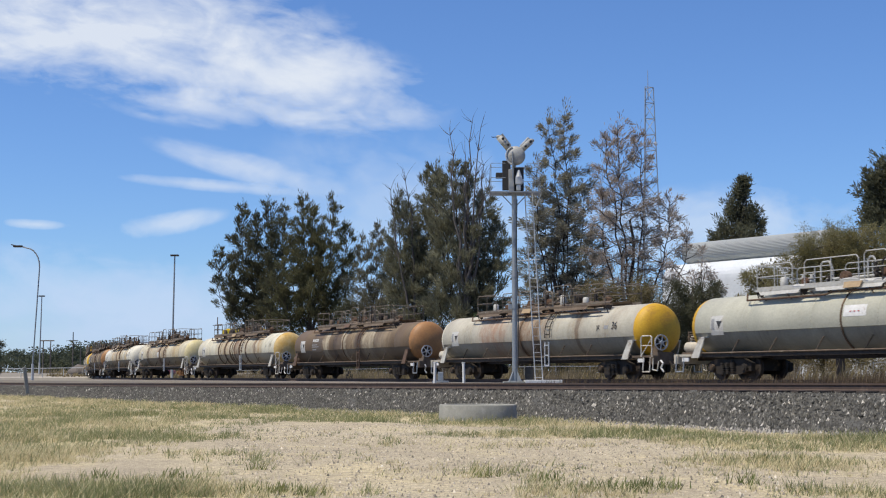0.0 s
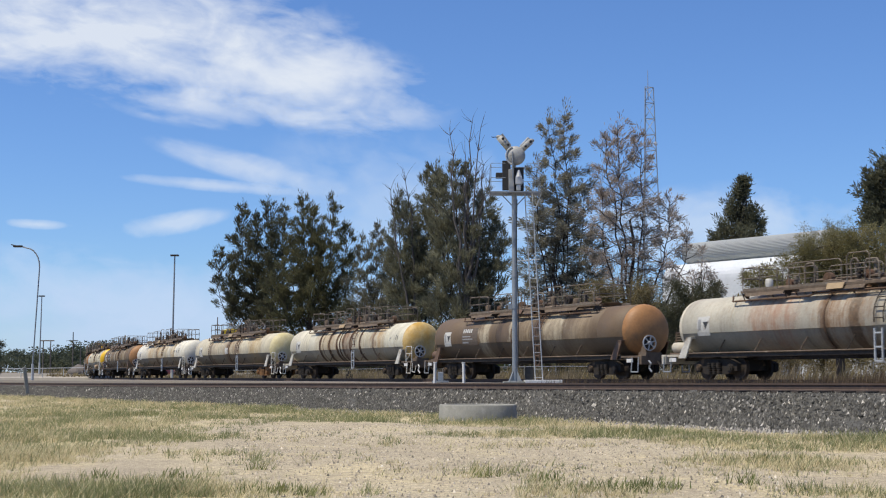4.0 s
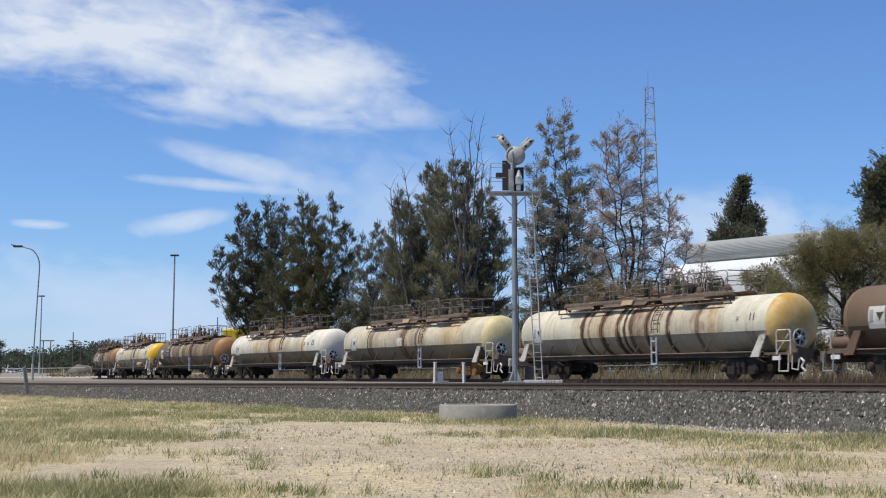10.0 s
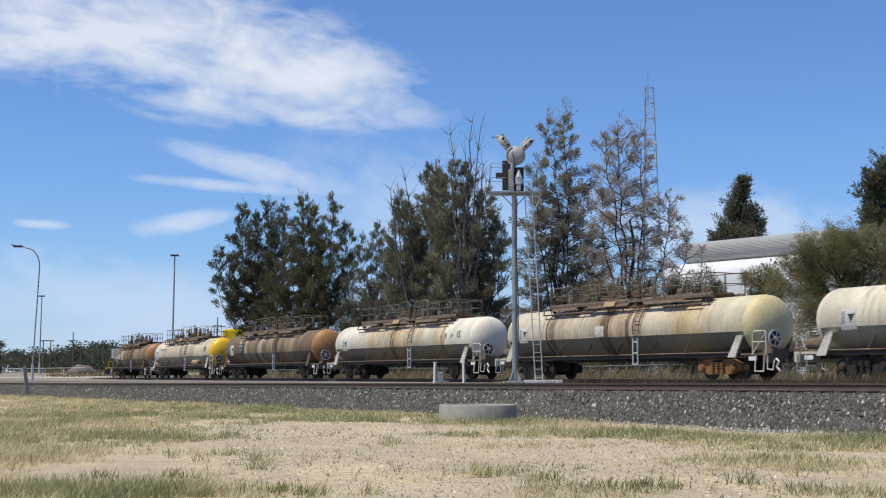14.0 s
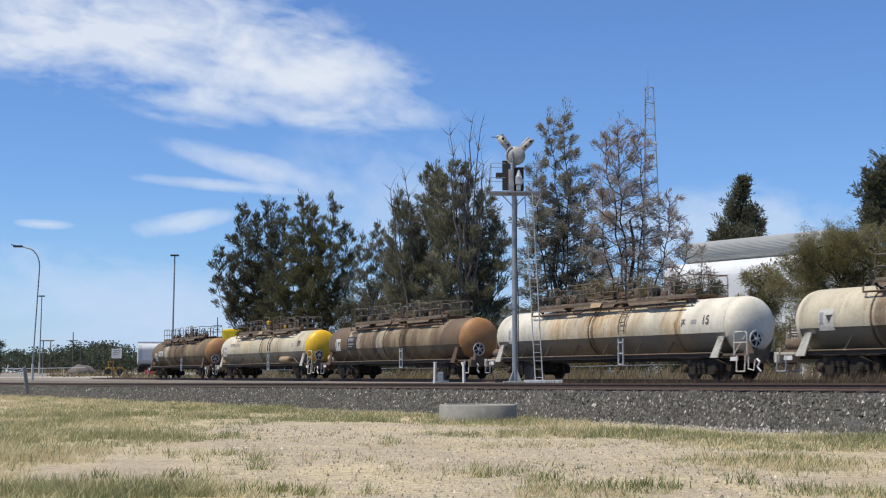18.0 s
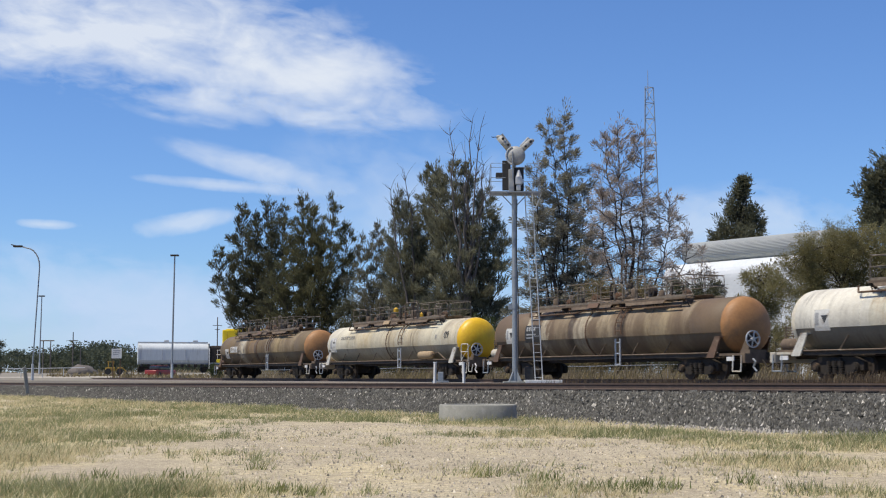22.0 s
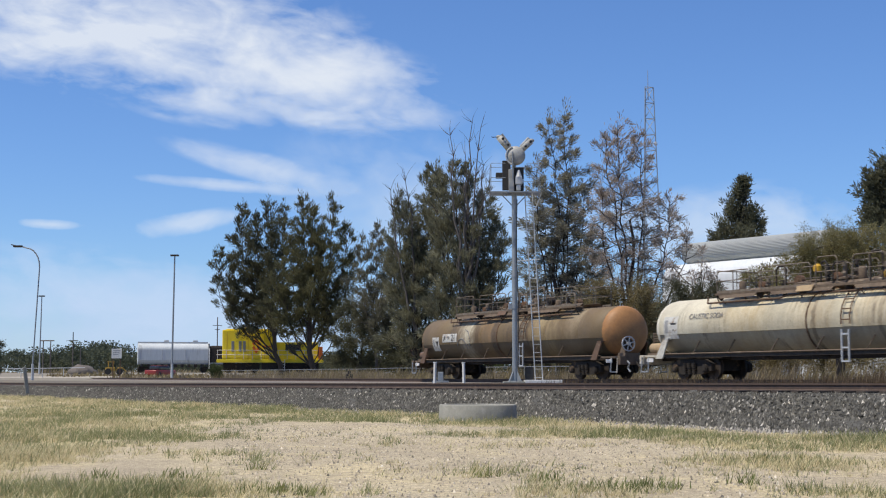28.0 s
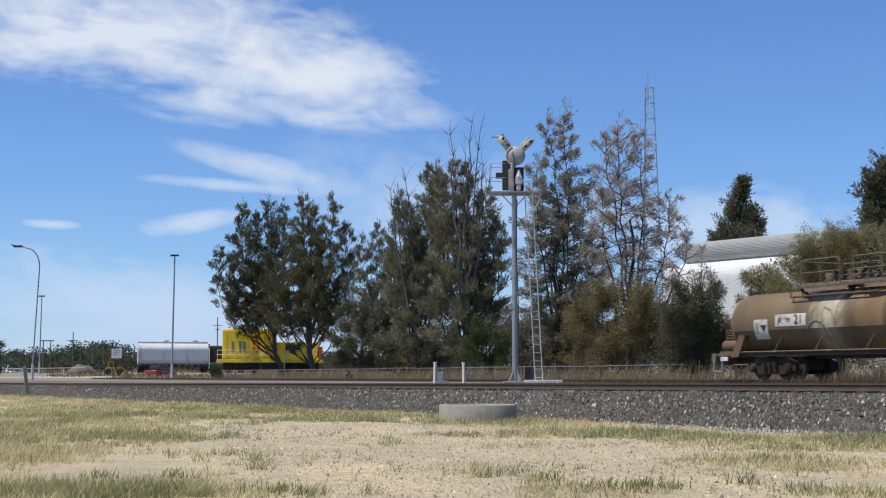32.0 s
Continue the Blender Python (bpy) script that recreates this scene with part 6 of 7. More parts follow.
    tree("low_fence_shrub", 13.5, 76.6, "leaf_green", [
        (-0.3, 1.4, 0.8, 0.7, 26), (0.5, 1.1, 0.7, 0.6, 22)],
        "low dull green shrub along the railway fence", trunk=0.05, leaves=100, size=0.16, spray=0.8)
    tree("low_fence_shrub", 16.0, 69.5, "leaf_olive", [
        (-0.6, 1.3, 0.8, 0.7, 26), (0.6, 1.4, 0.9, 0.8, 30), (0.1, 0.8, 1.2, 0.4, 20)],
        "low dull green shrub along the railway fence", trunk=0.05, leaves=100, size=0.16, spray=0.8)
    tree("low_fence_shrub", 17.4, 66.5, "leaf_olive", [
        (-0.4, 1.3, 0.8, 0.7, 26), (0.7, 1.5, 0.9, 0.8, 30), (2.0, 1.3, 0.9, 0.8, 30), (0.1, 0.7, 1.3, 0.4, 20)],
        "low dull green shrub along the railway fence", trunk=0.05, leaves=100, size=0.16, spray=0.8)
    tree("low_fence_shrub", -18.2, 115.5, "leaf_green", [
        (-0.1, 0.8, 0.45, 0.5, 20), (0.3, 0.6, 0.4, 0.4, 16)],
        "low green shrub at the end of the fence", trunk=0.04, leaves=80, size=0.16, spray=0.6)
    tree("roadside_tree", -53.6, 172.0, "leaf_dark", [
        (-0.6, 4.6, 1.0, 1.2, 20), (0.2, 3.2, 1.2, 1.6, 30), (-0.4, 1.6, 1.2, 1.2, 24)],
        "dark green roadside tree beyond the tracks", trunk=0.16, leaves=100, size=0.3, spray=1.3)
    tree("far_dark_pine", 27.1, 132.7, "leaf_dark", [
        (0.8, 17.6, 0.7, 1.0, 16), (0.6, 16.0, 1.6, 1.5, 40), (0.4, 14.4, 2.2, 1.5, 50), (0.2, 12.8, 2.3, 1.3, 50), (0.3, 11.0, 2.1, 1.6, 40)],
        "dark green conical pine behind the shed", trunk=0.3, size=0.36, leaves=110, droop=0.3, spray=1.6)
    tree("dark_norfolk_pine", 31.2, 99.7, "leaf_dark", [
        (-0.2, 14.3, 1.2, 0.9, 30), (-0.6, 12.9, 1.1, 0.8, 24), (0.1, 11.7, 2.1, 0.9, 40), (-0.7, 10.9, 1.5, 0.5, 24), (0.7, 13.1, 1.6, 1.6, 40), (0.4, 9.5, 1.8, 1.6, 30)],
        "dark tiered pine beside the shed", trunk=0.3, size=0.36, leaves=110, droop=0.1, spray=1.8, lift=0.3)


# ---- things by the line ----
def on_train_line(c_off, s):
    """A place s metres along the train's straight track and c_off beyond its middle."""
    p = TC + c_off
    return p * math.cos(TA) - s * math.sin(TA), p * math.sin(TA) + s * math.cos(TA)


def build_fence():
    f = thing("wire_fence", Matrix(), "low galvanised pipe and wire fence along the railway", "fence")
    pts = []
    for i in range(34):
        x, y = on_train_line(14.5, 18 + i * 4.0)
        pts.append((x, y, float(land(x, y))))
    hgt = 0.98
    for i, (x, y, z) in enumerate(pts):
        bm = bmesh.new()
        rod(bm, (x, y, z - 0.1), (x, y, z + hgt + 0.03), 0.026)
        part("post", bm, M["galv"], f)
    for a, b in zip(pts, pts[1:]):
        bm = bmesh.new()
        rod(bm, (a[0], a[1], a[2] + hgt), (b[0], b[1], b[2] + hgt), 0.02)
        part("top_rail", bm, M["galv"], f)
        bm = bmesh.new()
        for h in (0.2, 0.45, 0.7):
            rod(bm, (a[0], a[1], a[2] + h), (b[0], b[1], b[2] + h), 0.006, seg=4)
        part("wire", bm, M["galv"], f)


def build_signal():
    X, Y = 2.72, 54.6
    z0 = 1.02
    t = thing("signal_mast", pose(X, Y, z0), "grey steel railway signal mast seen from behind with ladder", "railway signal")
    bm = bmesh.new()
    rod(bm, (0, 0, 0), (0, 0, 7.2), 0.105, 0.10, 16)
    rod(bm, (0, 0, 0), (0, 0, 0.03), 0.28, 0.28, 12)
    part("mast", bm, M["galv"], t, "grey galvanised tubular mast")
    for j in range(4):
        bm = bmesh.new()
        a = radians(45 + 90 * j)
        c, s = math.cos(a), math.sin(a)
        plate(bm, [(0.08 * c, 0.08 * s, 0.02), (0.32 * c, 0.32 * s, 0.02), (0.1 * c, 0.1 * s, 0.42)], (-s, c, 0), 0.02)
        part("gusset", bm, M["galv"], t)
    bm = bmesh.new()
    box(bm, -0.45, 0.45, -0.45, 0.45, -0.35, 0.0, 0.02)
    part("footing", bm, M["concrete"], t)
    bm = bmesh.new()
    rod(bm, (0, 0, 3.95), (0, 0, 4.05), 0.12, seg=16)
    part("clamp", bm, M["galv"], t)
    bm = bmesh.new()
    rod(bm, (0, 0, 2.75), (0, 0, 2.9), 0.125, seg=16)
    box(bm, -0.24, -0.1, -0.08, 0.08, 2.72, 2.92)
    part("clamp", bm, M["galv"], t)
    # platform
    zp = 7.15
    for yy in np.linspace(-0.42, 0.62, 9):
        bm = bmesh.new()
        box(bm, -0.92, 0.98, yy - 0.02, yy + 0.02, zp, zp + 0.03)
        part("slat", bm, M["galv"], t)
    bm = bmesh.new()
    box(bm, -0.95, 1.0, -0.46, -0.41, zp - 0.01, zp + 0.03)
    box(bm, -0.95, 1.0, 0.62, 0.67, zp - 0.01, zp + 0.03)
    for xx in (-0.95, -0.3, 0.3, 0.96):
        box(bm, xx, xx + 0.05, -0.44, 0.65, zp - 0.03, zp)
    part("platform_frame", bm, M["galv"], t, "grated service platform")
    bm = bmesh.new()
    for a, b in (((-0.9, -0.44), (-0.9, 0.64)), ((0.95, -0.44), (0.95, 0.64))):
        for p in (a, b):
            rod(bm, (*p, zp), (*p, zp + 1.1), 0.012, seg=6)
        for h in (0.55, 1.1):
            rod(bm, (*a, zp + h), (*b, zp + h), 0.010, seg=6)
    for h in (0.55, 1.1):
        rod(bm, (-0.9, 0.64, zp + h), (0.95, 0.64, zp + h), 0.010, seg=6)
        rod(bm, (-0.9, -0.44, zp + h), (-0.35, -0.44, zp + h), 0.010, seg=6)
        rod(bm, (0.45, -0.44, zp + h), (0.95, -0.44, zp + h), 0.010, seg=6)
    part("guard_rail", bm, M["galv"], t)
    bm = bmesh.new()
    for s in (-1, 1):
        rod(bm, (0.05 * s, 0, zp - 0.5), (0.5 * s, 0, zp - 0.03), 0.02, seg=6)
    part("bracket", bm, M["galv"], t)
    # ladder
    foot, head = (0.76, -0.1), (0.40, -0.05)
    for dx in (0.0, 0.28):
        bm = bmesh.new()
        rod(bm, (foot[0] + dx, foot[1], 0.0), (head[0] + dx, head[1], zp), 0.022)
        part("ladder_rail", bm, M["galv_pale"], t, "pale steel ladder rail")
    n = 23
    for i in range(n):
        f = (i + 0.5) / n
        x = foot[0] + (head[0] - foot[0]) * f
        y = foot[1] + (head[1] - foot[1]) * f
        bm = bmesh.new()
        rod(bm, (x, y, zp * f), (x + 0.28, y, zp * f), 0.008, seg=6)
        part("rung", bm, M["galv_pale"], t)
    bm = bmesh.new()
    rod(bm, (0.0, -0.05, 4.55), (0.97, -0.08, 4.62), 0.02)
    part("ladder_stay", bm, M["galv_pale"], t)
    bm = bmesh.new()
    rod(bm, (0.75, -0.05, zp - 0.75), (1.02, -0.3, zp), 0.022)
    part("ladder_stay", bm, M["galv_pale"], t)
    # signal head from behind: backboards, cabinet, round target with two hooded arms
    bm = bmesh.new()
    box(bm, -0.46, -0.14, -0.12, -0.06, zp + 0.1, zp + 1.25, 0.02)
    part("backboard", bm, M["black"], t, "black signal backboard")
    bm = bmesh.new()
    box(bm, 0.0, 0.36, -0.12, -0.07, zp + 0.08, zp + 0.98, 0.015)
    part("backboard", bm, M["black"], t)
    bm = bmesh.new()
    box(bm, -0.22, -0.02, -0.28, -0.1, zp + 0.05, zp + 0.9, 0.02)
    part("cabinet", bm, M["signal_grey"], t, "pale grey lamp case")
    bm = bmesh.new()
    box(bm, 0.03, 0.29, -0.32, -0.12, zp + 0.30, zp + 0.62, 0.04)
    box(bm, 0.07, 0.23, -0.30, -0.12, zp + 0.08, zp + 0.30, 0.02)
    box(bm, 0.27, 0.34, -0.30, -0.16, zp + 0.36, zp + 0.52, 0.02)
    rod(bm, (0.16, -0.22, zp + 0.60), (0.16, -0.22, zp + 0.86), 0.13, 0.04, 12)
    part("lamp_case", bm, M["galv_pale"], t, "white lamp housing")
    bm = bmesh.new()
    box(bm, -0.7, -0.36, -0.05, 0.25, zp + 0.6, zp + 0.8, 0.03)
    part("hood", bm, M["black"], t, "black signal hood")
    bm = bmesh.new()
    rod(bm, (0, 0, zp), (0, 0, zp + 1.3), 0.07, seg=12)
    part("post_top", bm, M["galv"], t)
    zc = zp + 1.42
    bm = bmesh.new()
    m = Matrix.Translation((0.05, -0.12, zc)) @ Matrix.Rotation(math.pi / 2, 4, "X")
    bmesh.ops.create_cone(bm, cap_ends=True, segments=32, radius1=0.35, radius2=0.37, depth=0.16, matrix=m)
    bmesh.ops.create_uvsphere(bm, u_segments=24, v_segments=12, radius=0.32, matrix=Matrix.Translation((0.05, -0.16, zc)) @ Matrix.Diagonal((1, 0.35, 1, 1)))
    part("round_case", bm, M["signal_grey"], t, "round pale grey signal case", True)
    for s, ex, ez in ((-1, -0.63, 0.74), (1, 0.60, 0.60)):
        a = Vector((0.05 + s * 0.13, -0.02, zc + 0.16))
        b = Vector((0.05 + ex, -0.10, zc + ez))
        w = (b - a).normalized()
        bm = bmesh.new()
        rod(bm, a, b, 0.125, 0.13, 16)
        bmesh.ops.create_uvsphere(bm, u_segments=14, v_segments=8, radius=0.125, matrix=Matrix.Translation(b) @ Matrix.Diagonal((1, 1, 0.6, 1)))
        arm = part("route_arm", bm, M["signal_grey"], t, "pale route indicator arm", True)
        for f in (0.25, 0.62):
            bm = bmesh.new()
            rod(bm, a.lerp(b, f), a.lerp(b, f + 0.035), 0.138, 0.138, 16)
            part("arm_band", bm, M["galv"], arm)
        # lamp holes along the arm, with short visors over them
        for f in (0.42, 0.82):
            c = a.lerp(b, f) + Vector((0.05, -0.10, 0.02))
            bm = bmesh.new()
            rod(bm, c, c + Vector((0.01, -0.05, 0)), 0.05, 0.05, 10)
            part("lamp_eye", bm, M["black"], arm)
        # long hood over the upper side
        side = Vector((-w.z, 0, w.x)) * (1 if s > 0 else -1)
        bm = bmesh.new()
        rod(bm, a.lerp(b, 0.3) + side * 0.10, a.lerp(b, 1.02) + side * 0.12, 0.07, 0.08, 10)
        part("arm_hood", bm, M["galv"] if s > 0 else M["signal_grey"], arm)
    bm = bmesh.new()
    pipe(bm, [(-0.70, -0.1, zc + 0.74), (-0.84, -0.1, zc + 0.73), (-0.86, -0.1, zc + 0.76)], 0.016)
    part("arm_stub", bm, M["steel_dark"], t)
    # rim slit down the round case, and its latch
    bm = bmesh.new()
    for j in range(10):
        q0, q1 = radians(110 + 15 * j), radians(125 + 15 * j)
        rod(bm, (0.05 + 0.365 * math.cos(q0), -0.2, zc + 0.365 * math.sin(q0)), (0.05 + 0.365 * math.cos(q1), -0.2, zc + 0.365 * math.sin(q1)), 0.03, seg=6)
    part("case_rim", bm, M["galv_pale"], t, "pale raised rim of the round case")
    bm = bmesh.new()
    box(bm, -0.10, -0.06, -0.34, -0.22, zc - 0.9, zc + 0.14)
    part("latch_bar", bm, M["galv"], t)
    bm = bmesh.new()
    pipe(bm, [(0.12, -0.12, 0.5), (0.13, -0.12, 3.0), (0.06, -0.14, 5.0), (0.1, -0.12, 6.9)], 0.018)
    part("cable", bm, M["black"], t)
    # slab, boxes and junk at the foot
    bm = bmesh.new()
    box(bm, 0.35, 1.75, -0.5, 0.5, -0.06, 0.06, 0.02)
    o = tagged(part("ladder_slab", bm, M["white"]), "pale concrete slab under the signal ladder", "slab")
    o.location = (X, Y, z0)
    bm = bmesh.new()
    box(bm, -0.16, 0.16, -0.16, 0.16, 0, 0.55, 0.03)
    o = tagged(part("relay_box", bm, M["black"]), "black relay box beside the signal mast", "equipment box")
    o.location = (X + 0.55, Y + 0.3, z0)
    bm = bmesh.new()
    box(bm, -0.22, 0.22, -0.15, 0.15, 0, 0.5, 0.05)
    box(bm, -0.1, 0.1, -0.1, 0.1, 0.5, 0.68, 0.03)
    o = tagged(part("points_motor", bm, M["black"]), "black trackside points motor case", "equipment box")
    o.location = (-5.95, 91.8, float(land(-5.95, 91.8)))
    bm = bmesh.new()
    box(bm, -0.45, 0.45, -0.2, 0.2, 0, 0.07, 0.02)
    o = tagged(part("pale_slab", bm, M["white"]), "pale concrete slab in the dry grass", "slab")
    o.location = (-5.3, 90.6, float(land(-5.3, 90.6)))
    bm = bmesh.new()
    box(bm, -0.35, 0.35, -0.2, 0.2, 0, 0.08, 0.02)
    box(bm, -0.12, 0.12, -0.1, 0.1, 0.08, 0.45, 0.03)
    o = tagged(part("points_box", bm, M["galv"]), "grey trackside equipment box on a base", "equipment box")
    o.location = (-0.1, 60.8, 0.95)


def build_posts():
    # white marker posts by the far track
    for i, (x, y, h) in enumerate(((-0.33, 57.2, 0.85), (0.84, 58.0, 0.84))):
        bm = bmesh.new()
        box(bm, -0.05, 0.05, -0.04, 0.04, -0.1, h - 0.03, 0.01)
        box(bm, -0.062, 0.062, -0.05, 0.05, h - 0.04, h, 0.01)
        o = tagged(part("marker_post", bm, M["white"]), "white painted wooden marker post by the track", "post", "white marker posts")
        o.location = (x, y, 0.93)
        o.rotation_euler = (0, radians(-2 if i else 2), -0.9)
    bm = bmesh.new()
    box(bm, -0.11, 0.11, -0.06, 0.06, 0.0, 1.62, 0.03)
    o = tagged(part("guide_post", bm, M["concrete"]), "weathered grey post on the ballast shoulder", "post")
    o.location = (-24.9, 86.8, 0.18)
    o.rotation_euler = (0, radians(-8), 0.4)


def build_ring():
    X, Y = 0.95, 39.5
    t = thing("drain_pit", pose(X, Y, -0.04), "round concrete drain pit ring half sunk in gravel", "drain pit")
    bm = bmesh.new()
    lathe(bm, [(0, 1.07), (0.46, 1.05), (0.49, 1.03), (0.49, 0.93), (0.46, 0.91), (0.1, 0.91), (0.1, 0.0)], 48, axis="z")
    part("ring", bm, M["concrete"], t, "", True)
    bm = bmesh.new()
    rod(bm, (0, 0, 0.40), (0, 0, 0.44), 0.915, seg=48)
    part("cover", bm, M["concrete"], t)


# ---- backdrop on the far side ----
def build_sheds():
    k = Net("ribbed_iron")
    v = k.coord()
    base = k.mix(k.noise(v, 0.5, 4), (0.40, 0.415, 0.40), (0.30, 0.31, 0.30))
    k.bump(k.noise(v, 6, 4), 0.01, 0.5)
    iron = k.done(base, 0.5, 0.2)
    white_iron = surf("white_sheet", (0.72, 0.74, 0.75), (0.62, 0.65, 0.66), 0.8, 0.35, 0.0)
    # white shed with rounded eaves: local x along its ridge
    t = thing("white_shed", pose(24.45, 118.4, 1.0, 0, 0, -53), "large white sheet-metal shed with rounded roof edge", "shed")
    bm = bmesh.new()
    prof = [(-9, 0), (-9, 7.6)]
    for i in range(1, 9):
        a = radians(180 - 90 * i / 8)
        prof.append((-7.6 + 1.4 * math.cos(a), 7.6 + 1.4 * math.sin(a)))
    prof += [(0, 9.6), (9, 9.0), (9, 0)]
    va = [bm.verts.new((0, py, pz)) for py, pz in prof]
    vb = [bm.verts.new((40, py, pz)) for py, pz in prof]
    for i in range(len(prof) - 1):
        bm.faces.new((va[i], va[i + 1], vb[i + 1], vb[i]))
    bm.faces.new(va)
    bm.faces.new(list(reversed(vb)))
    bmesh.ops.recalc_face_normals(bm, faces=bm.faces[:])
    part("shell", bm, white_iron, t)
    for i in range(14):
        bm = bmesh.new()
        x = 0.5 + i * 2.8
        box(bm, x, x + 0.06, -9.05, -9.0, 0, 7.0)
        part("rib", bm, white_iron, t)
    bm = bmesh.new()
    for i in range(9):
        rod(bm, (2 + i * 4, -5.2, 8.6), (2.4 + i * 4, -5.2, 9.3), 0.2, seg=10)
    part("roof_stub", bm, white_iron, t)
    # horizontal ribbed drum above it
    d = thing("ribbed_drum", pose(22.0, 110.3, 10.85, 0, 0, -53), "long grey corrugated steel duct above the white shed", "duct")
    bm = bmesh.new()
    n = 192
    rings = []
    for x, sc in ((-4.2, 0.0), (-4.2, 0.93), (-4.1, 1.0), (3.0, 1.0), (10.0, 1.0), (10.0, 0.0)):
        rings.append([bm.verts.new((x, (0.855 if j % 4 < 2 else 0.835) * sc * math.cos(j / n * math.tau), (0.855 if j % 4 < 2 else 0.835) * sc * math.sin(j / n * math.tau))) for j in range(n)])
    for p, q in zip(rings, rings[1:]):
        for j in range(n):
            bm.faces.new((p[j], p[(j + 1) % n], q[(j + 1) % n], q[j]))
    bmesh.ops.remove_doubles(bm, verts=bm.verts[:], dist=1e-5)
    bmesh.ops.recalc_face_normals(bm, faces=bm.faces[:])
    part("drum_shell", bm, iron, d)
    for i in range(3):
        bm = bmesh.new()
        box(bm, -2.5 + i * 5, -2.0 + i * 5, -0.4, 0.4, -1.6, -0.7)
        part("drum_support", bm, M["galv"], d)
    # small pale hut behind the fence
    t = thing("pale_hut", pose(18.8, 84, 0.95, 0, 0, 25), "small pale grey metal hut behind the fence", "hut")
    bm = bmesh.new()
    box(bm, -1.6, 1.6, -1, 1, 0, 1.5, 0.02)
    part("wall", bm, M["galv_pale"], t)
    bm = bmesh.new()
    plate(bm, [(-1.8, -1.2, 1.5), (1.8, -1.2, 1.5), (1.8, 1.2, 1.7), (-1.8, 1.2, 1.7)], (0, 0, 1), 0.06)
    part("roof", bm, M["galv_pale"], t)
    # brown house roof glimpsed under the trees
    t = thing("brick_cottage", pose(-1.2, 150, 1.2, 0, 0, 20), "dark cottage with a pink tiled roof behind trees", "house")
    bm = bmesh.new()
    box(bm, -3, 3, -2, 2, 0, 2.2)
    part("wall", bm, M["brown"], t)
    bm = bmesh.new()
    for s in (-1, 1):
        plate(bm, [(-3.3, s * 2.3, 2.1), (3.3, s * 2.3, 2.1), (3.3, 0, 3.4), (-3.3, 0, 3.4)], (0, s, 1), 0.08)
    part("roof", bm, surf("pink_tile", (0.36, 0.17, 0.14), (0.28, 0.13, 0.11), 3, 0.8), t)


def build_tower():
    X, Y = 32.3, 224.0
    t = thing("lattice_tower", pose(X, Y, 1.5, 0, 0, 20), "tall slender steel lattice radio tower", "tower")
    top, b0, b1 = 45.1, 2.3, 0.85
    legs = []
    for j in range(3):
        a = radians(90 + 120 * j)
        lo, hi = Vector((b0 * math.cos(a), b0 * math.sin(a), 0)), Vector((b1 * math.cos(a), b1 * math.sin(a), top))
        legs.append((lo, hi))
        bm = bmesh.new()
        rod(bm, lo, hi, 0.085, 0.07, 6)
        part("leg", bm, M["galv"], t)
    n = 18
    for i in range(n):
        bm = bmesh.new()
        for j in range(3):
            a0, a1 = legs[j]
            c0, c1 = legs[(j + 1) % 3]
            p, q = a0.lerp(a1, i / n), c0.lerp(c1, (i + 1) / n)
            rod(bm, p, q, 0.05, 0.05, 4)
            rod(bm, a0.lerp(a1, (i + 1) / n), q, 0.05, 0.05, 4)
        part("brace", bm, M["galv"], t)
    bm = bmesh.new()
    rod(bm, (0, 0, top - 2), (0, 0, top + 2.8), 0.08, 0.03, 6)
    part("antenna", bm, M["galv"], t)
    bm = bmesh.new()
    lathe(bm, [(0, 0.0), (0.05, 0.3), (0.25, 0.36), (0.3, 0.0)], 14, axis="z")
    o = part("dish", bm, M["white"], t, "small white dish")
    o.location = (0.6, -0.9, 36)
    o.rotation_euler = (radians(80), 0, 0.3)


def build_lamps():
    def lamp(x, y, h, arm, name, label):
        z = float(land(x, y))
        t = thing(name, pose(x, y, z), label, "lamp post", "street lamps by the road")
        bm = bmesh.new()
        rod(bm, (0, 0, 0), (0, 0, 1.6), 0.14, 0.12, 10)
        part("base", bm, M["galv_pale"], t)
        bm = bmesh.new()
        if arm:
            pts = [(0, 0, 1.5), (0.45, 0, h - 2.2)]
            for i in range(1, 7):
                a = radians(90 * i / 6)
                pts.append((0.45 - arm * 0.75 * (1 - math.cos(a)), 0, h - 2.2 + 1.9 * math.sin(a)))
            pts.append((0.45 - arm, 0, h - 0.15))
            pipe(bm, pts, 0.068, 8)
        else:
            rod(bm, (0, 0, 1.5), (0.1, 0, h), 0.10, 0.07, 10)
        part("pole", bm, M["galv"], t)
        bm = bmesh.new()
        if arm:
            box(bm, 0.3 - arm - 0.75, 0.45 - arm, -0.18, 0.18, h - 0.22, h - 0.02, 0.04)
            rod(bm, (0.2 - arm - 0.9, 0, h + 0.05), (0.2 - arm - 0.4, 0, h - 0.05), 0.05, seg=8)
        else:
            box(bm, -0.32, 0.5, -0.2, 0.2, h - 0.03, h + 0.14, 0.04)
        part("lantern", bm, M["steel_dark"], t)
    lamp(-40.6, 143.0, 13.4, 1.75, "curved_street_lamp", "tall street lamp with a curved arm over the road")
    lamp(-55.0, 197.0, 10.6, 0, "plain_street_lamp", "straight grey street lamp by the road")
    lamp(-27.0, 144.0, 12.4, 0, "plain_street_lamp", "tall straight grey lamp post with a flat lantern")


